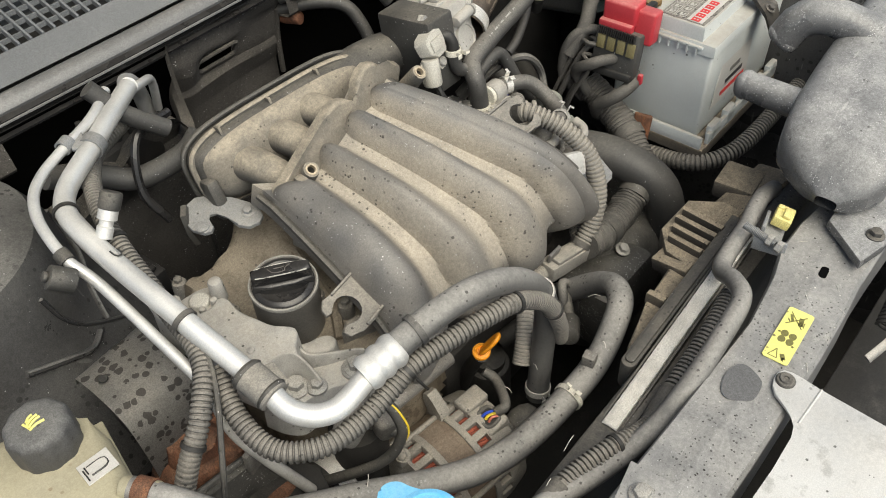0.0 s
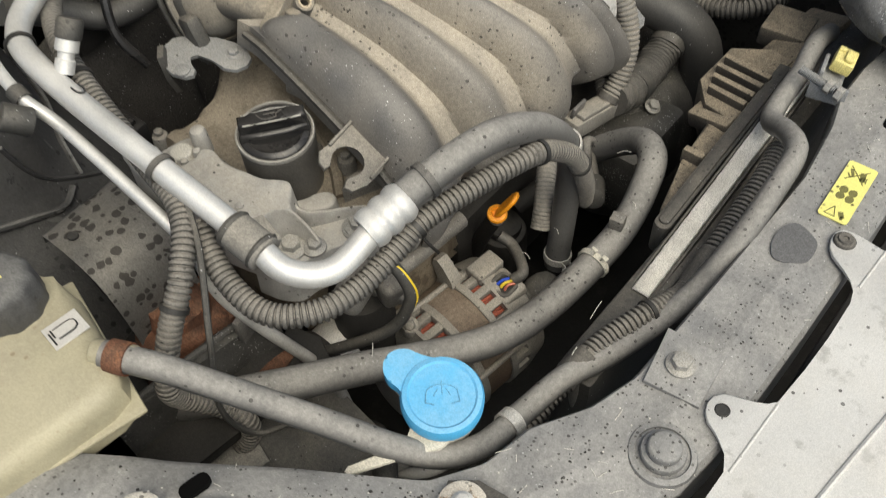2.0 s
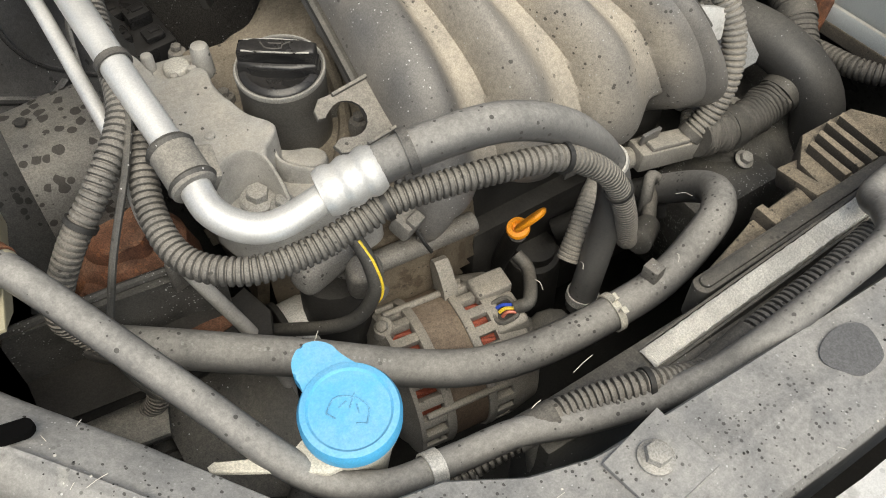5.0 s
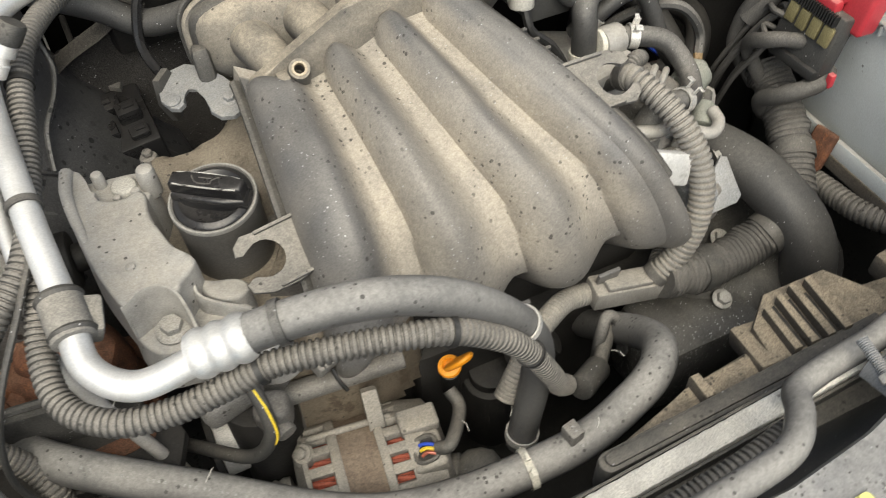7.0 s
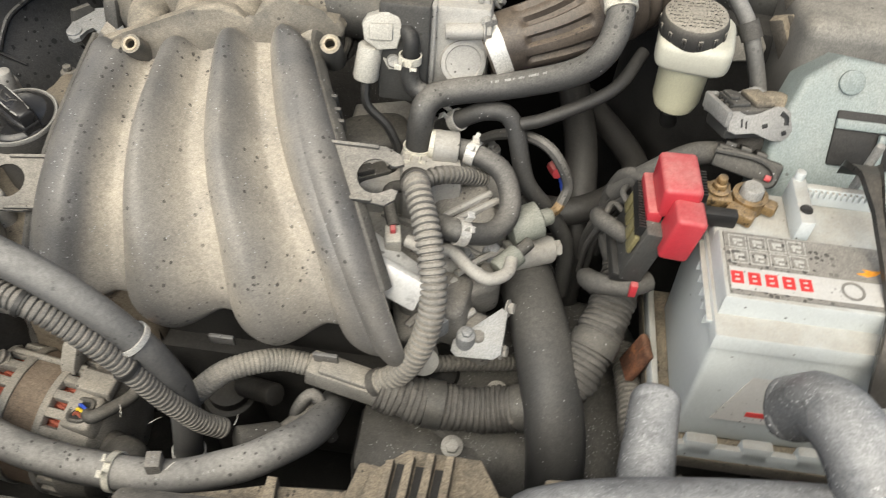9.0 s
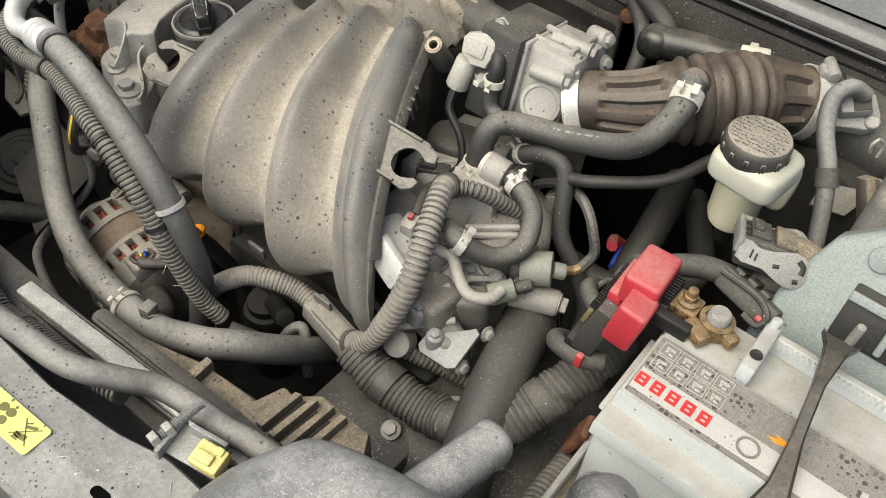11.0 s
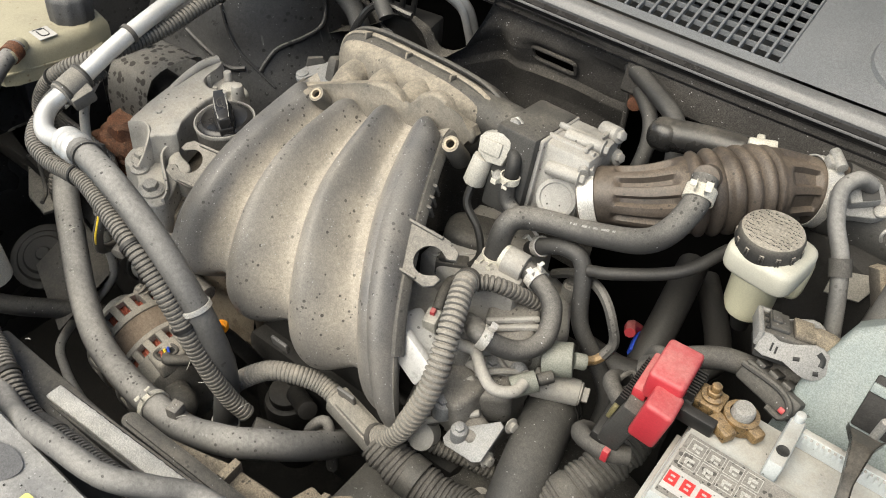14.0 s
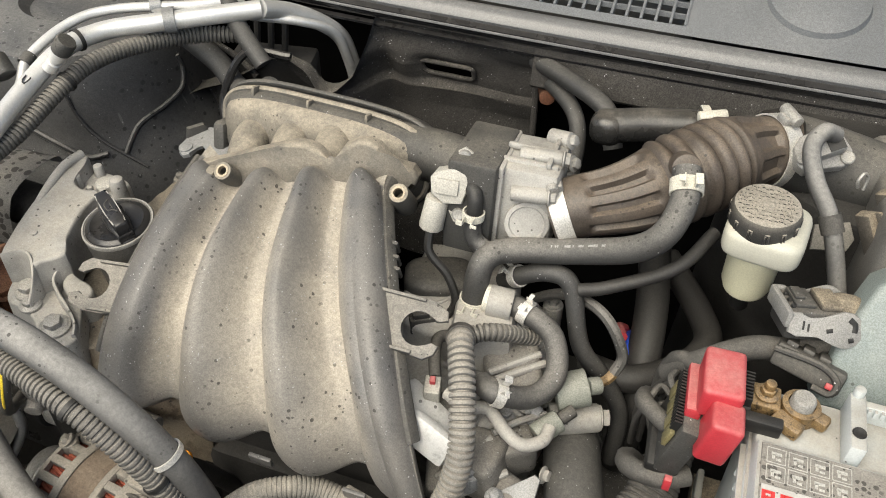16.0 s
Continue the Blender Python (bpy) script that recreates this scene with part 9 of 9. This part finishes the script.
def shield_at(u, v):
    k = u * (len(SHIELD) - 1)
    i = min(int(k), len(SHIELD) - 2)
    y, z = (SHIELD[i][q] * (1 - k + i) + SHIELD[i + 1][q] * (k - i) for q in (0, 1))
    return V(-0.343 - 0.070 * v, y - 0.004 * v, z - 0.002 * v + 0.0015 * noise.noise(V(u * 6, v * 3, 1)))


grid(bm, shield_at, 26, 14)
bmesh.ops.solidify(bm, geom=bm.faces[:], thickness=0.002)
part("sheet", bm, M_STEEL_SHIELD, shield)
bm = B()
lathe(bm, [(0, 0.0005), (0.004, 0.0005), (0.0045, -0.001)], basis((0, -0.1, 1), (-0.399, 0.441, 0.8745)), 14)
part("hole", bm, M_BLACK, shield)
bm = B()
cyl(bm, (-0.334, 0.432, 0.826), (-0.405, 0.436, 0.826), 0.024, n=24)
cyl(bm, (-0.322, 0.432, 0.826), (-0.334, 0.432, 0.826), 0.012, n=20)
solo("mount_damper", bm, M_IRON, "dark damper inside the heat shield", "damper")

# things at the rear left: hose, fuse case, bracket
hose("rear_hose", "dusty brown rubber hose behind the plenum", "hose", [(-0.30, 0.66, 0.93), (-0.25, 0.655, 0.90), (-0.215, 0.635, 0.885), (-0.17, 0.61, 0.90), (-0.15, 0.60, 0.92)], 0.013, M_RUBBER_CLEAN)
hose("dipping_hose", "dark rubber hose rising behind the plenum to the pipes", "hose", [(-0.17, 0.625, 0.93), (-0.205, 0.640, 0.965), (-0.225, 0.655, 1.0)], 0.010, M_RUBBER_CLEAN)
bm = B()
boxat(bm, (-0.20, 0.70, 0.865), (0.10, 0.04, 0.07), 10, bev=0.006)
for k in range(4):
    cyl(bm, (-0.235 + 0.018 * k, 0.69, 0.90), (-0.232 + 0.018 * k, 0.695, 0.945), 0.004, n=8)
solo("brake_valve_block", bm, M_IRON, "dark valve block with small pipes at the bulkhead", "valve block")
bm = B()
sweep(bm, [(-0.215, 0.60, 0.84), (-0.225, 0.62, 0.88), (-0.20, 0.64, 0.93), (-0.15, 0.65, 0.93)], 0.005, 8)
solo("gasket_loop", bm, M_BLACK_GLOSS, "thin black rubber cable loop beside the plenum", "cable")
hose("firewall_hose", "black hose passing through the bulkhead", "hose", [(0.11, 0.76, 0.90), (0.14, 0.72, 0.91), (0.165, 0.69, 0.905), (0.175, 0.67, 0.88), (0.175, 0.64, 0.83)], 0.009, M_RUBBER_CLEAN)
hose("firewall_hose", "black hose along the bulkhead edge", "hose", [(0.105, 0.75, 0.925), (0.16, 0.70, 0.935), (0.20, 0.67, 0.93), (0.215, 0.65, 0.90)], 0.010, M_RUBBER_CLEAN)
bm = B()
cyl(bm, (0.116, 0.765, 0.885), (0.125, 0.735, 0.888), 0.009)
solo("bulkhead_spigot", bm, M_RUST, "rust-stained heater spigot at the bulkhead", "spigot")
hose("red_wire", "red and blue taped wires deep below", "wire", [(0.27, 0.53, 0.77), (0.265, 0.515, 0.785), (0.27, 0.50, 0.79)], 0.006, M_RED, n=8)
hose("blue_wire", "blue insulated wire deep below", "wire", [(0.28, 0.53, 0.765), (0.278, 0.515, 0.775), (0.282, 0.49, 0.775)], 0.006, M_BLUE_WIRE, n=8)
bm = B()
cyl(bm, (0.220, 0.350, 0.805), (0.236, 0.368, 0.812), 0.0105, n=18)
ps = solo("small_sensor", bm, M_SENSOR, "grey-green cylindrical sensor on the housing", "sensor")
bm = B()
cyl(bm, (0.236, 0.368, 0.812), (0.246, 0.380, 0.815), 0.0062, n=12)
part("stem", bm, M_BLACK_DUSTY, ps)
bm = B()
boxat(bm, (0.128, 0.344, 0.836), (0.014, 0.018, 0.020), 12, 10, bev=0.002)
wcn = solo("injector_plug", bm, M_CONNECTOR, "off-white plug with a red lock beside the manifold", "connector")
bm = B()
boxat(bm, (0.128, 0.344, 0.8485), (0.005, 0.006, 0.006), 12, 10, bev=0.001)
part("lock", bm, M_RED, wcn)
hose("plug_lead", "dusty black taped lead to the small plug", "cable", [(0.128, 0.350, 0.845), (0.120, 0.372, 0.850), (0.118, 0.392, 0.848), (0.135, 0.40, 0.846), (0.142, 0.385, 0.862)], 0.0055, M_TAPE, n=10)

# control unit deep beside the strut tower
ecu = thing("hydraulic_unit", (-0.275, 0.70, 0.72), "black control unit with pipes and a dusty metal cover strip", "control unit")
um = pose(-0.274, 0.705, 0.752, 4, -4, 3)
bm = B()
box(bm, (0, 0.0, -0.010), (0.066, 0.19, 0.07), um, 0.004)
part("housing", bm, M_BLACK_GLOSS, ecu)
bm = B()
prism(bm, [(-0.006, 0.095), (-0.004, 0.050), (0.006, -0.004), (0.016, -0.012), (0.030, 0.020), (0.033, 0.095)], 0.026, 0.032, um, 0.002)
part("cover_strip", bm, M_ALU_DULL, ecu, "dusty grey metal strip")
for x, y, sx, sy, sz in ((-0.018, 0.010, 0.026, 0.030, 0.010), (-0.010, -0.030, 0.040, 0.026, 0.012), (0.014, -0.052, 0.024, 0.020, 0.016), (-0.014, -0.066, 0.024, 0.022, 0.010), (0.016, -0.080, 0.020, 0.018, 0.008), (-0.020, 0.060, 0.022, 0.040, 0.006)):
    bm = B()
    box(bm, (x, y, 0.025 + sz / 2), (sx, sy, sz), um, 0.003)
    box(bm, (x + 0.002, y, 0.025 + sz), (sx * 0.5, sy * 0.35, 0.004), um, 0.001)
    part("raised_block", bm, M_BLACK_GLOSS, ecu)
bm = B()
box(bm, (-0.022, 0.062, 0.0315), (0.012, 0.026, 0.0008), um, 0)
ul = part("label", bm, M_LABEL_GREY, ecu, "small printed barcode label")
for k in range(6):
    bm = B()
    box(bm, (-0.022, 0.052 + 0.004 * k, 0.0322), (0.009, 0.0012 + 0.0005 * (k % 3), 0.0005), um, 0)
    part("print_bar", bm, M_PICTO, ul)
bm = B()
sweep(bm, [um @ V(-0.034, 0.10, 0.045), um @ V(-0.033, 0.04, 0.040), um @ V(-0.028, 0.01, 0.036), um @ V(-0.022, -0.06, 0.034)], 0.0013, 6)
part("brake_line", bm, M_ALU_PIPE, ecu, "thin bare wire")
bm = B()
sweep(bm, [um @ V(-0.008, 0.11, 0.05), um @ V(-0.010, 0.06, 0.042), um @ V(-0.012, 0.03, 0.038), um @ V(-0.006, 0.020, 0.030)], 0.0034, 8)
part("brake_line", bm, M_IRON, ecu)


# ---- prints on hoses, specks and fibres ----
def hose_print(ob, pts, r, a0, a1, n, towards, seed):
    """A row of small unreadable printed bars along a hose, on the side that faces towards."""
    rnd = random.Random(seed)
    line, _ = spline(pts, 0.002)
    fr_ = frames_along(line)
    for k in range(n):
        u = a0 + (a1 - a0) * k / n
        if rnd.random() < 0.22:
            continue
        p, d, a, b = fr_[int(u * (len(fr_) - 1))]
        up = Vector(towards) - d * Vector(towards).dot(d)
        up.normalize()
        bm_ = B()
        box(bm_, (0, 0, 0), (0.0010 + 0.0013 * rnd.random(), 0.0017 + 0.0007 * rnd.random(), 0.0003), basis(up, p + up * (r + 0.0001), d), 0)
        part("print_bar", bm_, M_HOSE_INK, ob, "tiny pale printed mark" if k == 0 else "")


hose_print(rad, RAD, 0.0148, 0.22, 0.40, 34, (0.0, -0.35, 1.0), 3)
hose_print(rad, RAD, 0.0148, 0.66, 0.74, 16, (0.0, -0.6, 1.0), 5)
hose_print(breather, BREATHER, 0.0116, 0.42, 0.62, 24, (0.0, -0.5, 1.0), 7)

rnd = random.Random(11)
bm = B()


def speck(p, nor_, r):
    m = basis(nor_, p)
    k = 6
    ph = rnd.random() * 6
    q = [bm.verts.new(m @ V(r * (0.7 + 0.5 * rnd.random()) * math.cos(ph + 2 * math.pi * i / k), r * (0.7 + 0.5 * rnd.random()) * math.sin(ph + 2 * math.pi * i / k), 0)) for i in range(k)]
    top = bm.verts.new(m @ V(0, 0, r * 0.35))
    for i in range(k):
        bm.faces.new((q[i], q[(i + 1) % k], top))


def panel_point(u, v):
    p = front_panel(u, v)
    n_ = (front_panel(u, v + 0.004) - p).cross(front_panel(u + 0.01, v) - p).normalized()
    return p + (n_ if n_.z > 0 else -n_) * 0.0002, (n_ if n_.z > 0 else -n_)


for i in range(420):
    if i < 190:
        u, v = 0.25 + 0.40 * rnd.betavariate(2, 2), 0.215 + 0.075 * rnd.betavariate(2, 2)
        r = 0.0006 + 0.0013 * rnd.random() ** 2
    else:
        u, v = 0.25 + 0.45 * rnd.random(), 0.08 + 0.75 * rnd.random()
        r = 0.0004 + 0.0008 * rnd.random() ** 2
    p, n_ = panel_point(u, v)
    speck(p, n_, r)
solo("mud_specks", bm, M_IRON, "dried black mud specks on the cross panel", "dirt", kind="stuff")

bm = B()
for i in range(60):
    u, v = 0.25 + 0.45 * rnd.random(), 0.10 + 0.7 * rnd.random()
    p, n_ = panel_point(u, v)
    speck(p, n_, 0.0004 + 0.0006 * rnd.random())
for i in range(30):
    u, v = 0.22 + 0.5 * rnd.random(), 0.12 + 0.72 * rnd.random()
    p, n_ = panel_point(u, v)
    a = rnd.random() * 6.28
    l = 0.002 + 0.004 * rnd.random()
    dx = V(math.cos(a), math.sin(a), 0) * l
    sweep(bm, [p - dx + V(0, 0, 0.0003), p + V(0, 0, 0.0008) + V(-dx.y, dx.x, 0) * 0.04, p + dx + V(0, 0, 0.0004)], 0.00022, 5)
for x, y, z in ((-0.10, 0.215, 0.705), (-0.06, 0.205, 0.715), (-0.15, 0.10, 0.80), (-0.02, 0.150, 0.758), (-0.13, 0.075, 0.80), (-0.30, 0.235, 0.77), (-0.34, 0.30, 0.80), (-0.27, 0.245, 0.90), (0.02, 0.18, 0.77), (-0.21, 0.09, 0.815)):
    for k in range(1):
        a = rnd.random() * 6.28
        l = 0.004 + 0.007 * rnd.random()
        d_ = V(math.cos(a) * 0.7, math.sin(a) * 0.7, 0.6 * rnd.random()) * l
        c = V(x + 0.02 * (rnd.random() - 0.5), y + 0.02 * (rnd.random() - 0.5), z + 0.004)
        sweep(bm, [c - d_, c + V(0.001, 0, 0.002), c + d_], 0.0003, 5)
solo("pale_fibres", bm, M_FIBRE, "pale dry fibres and white specks caught on the parts", "debris", kind="stuff")
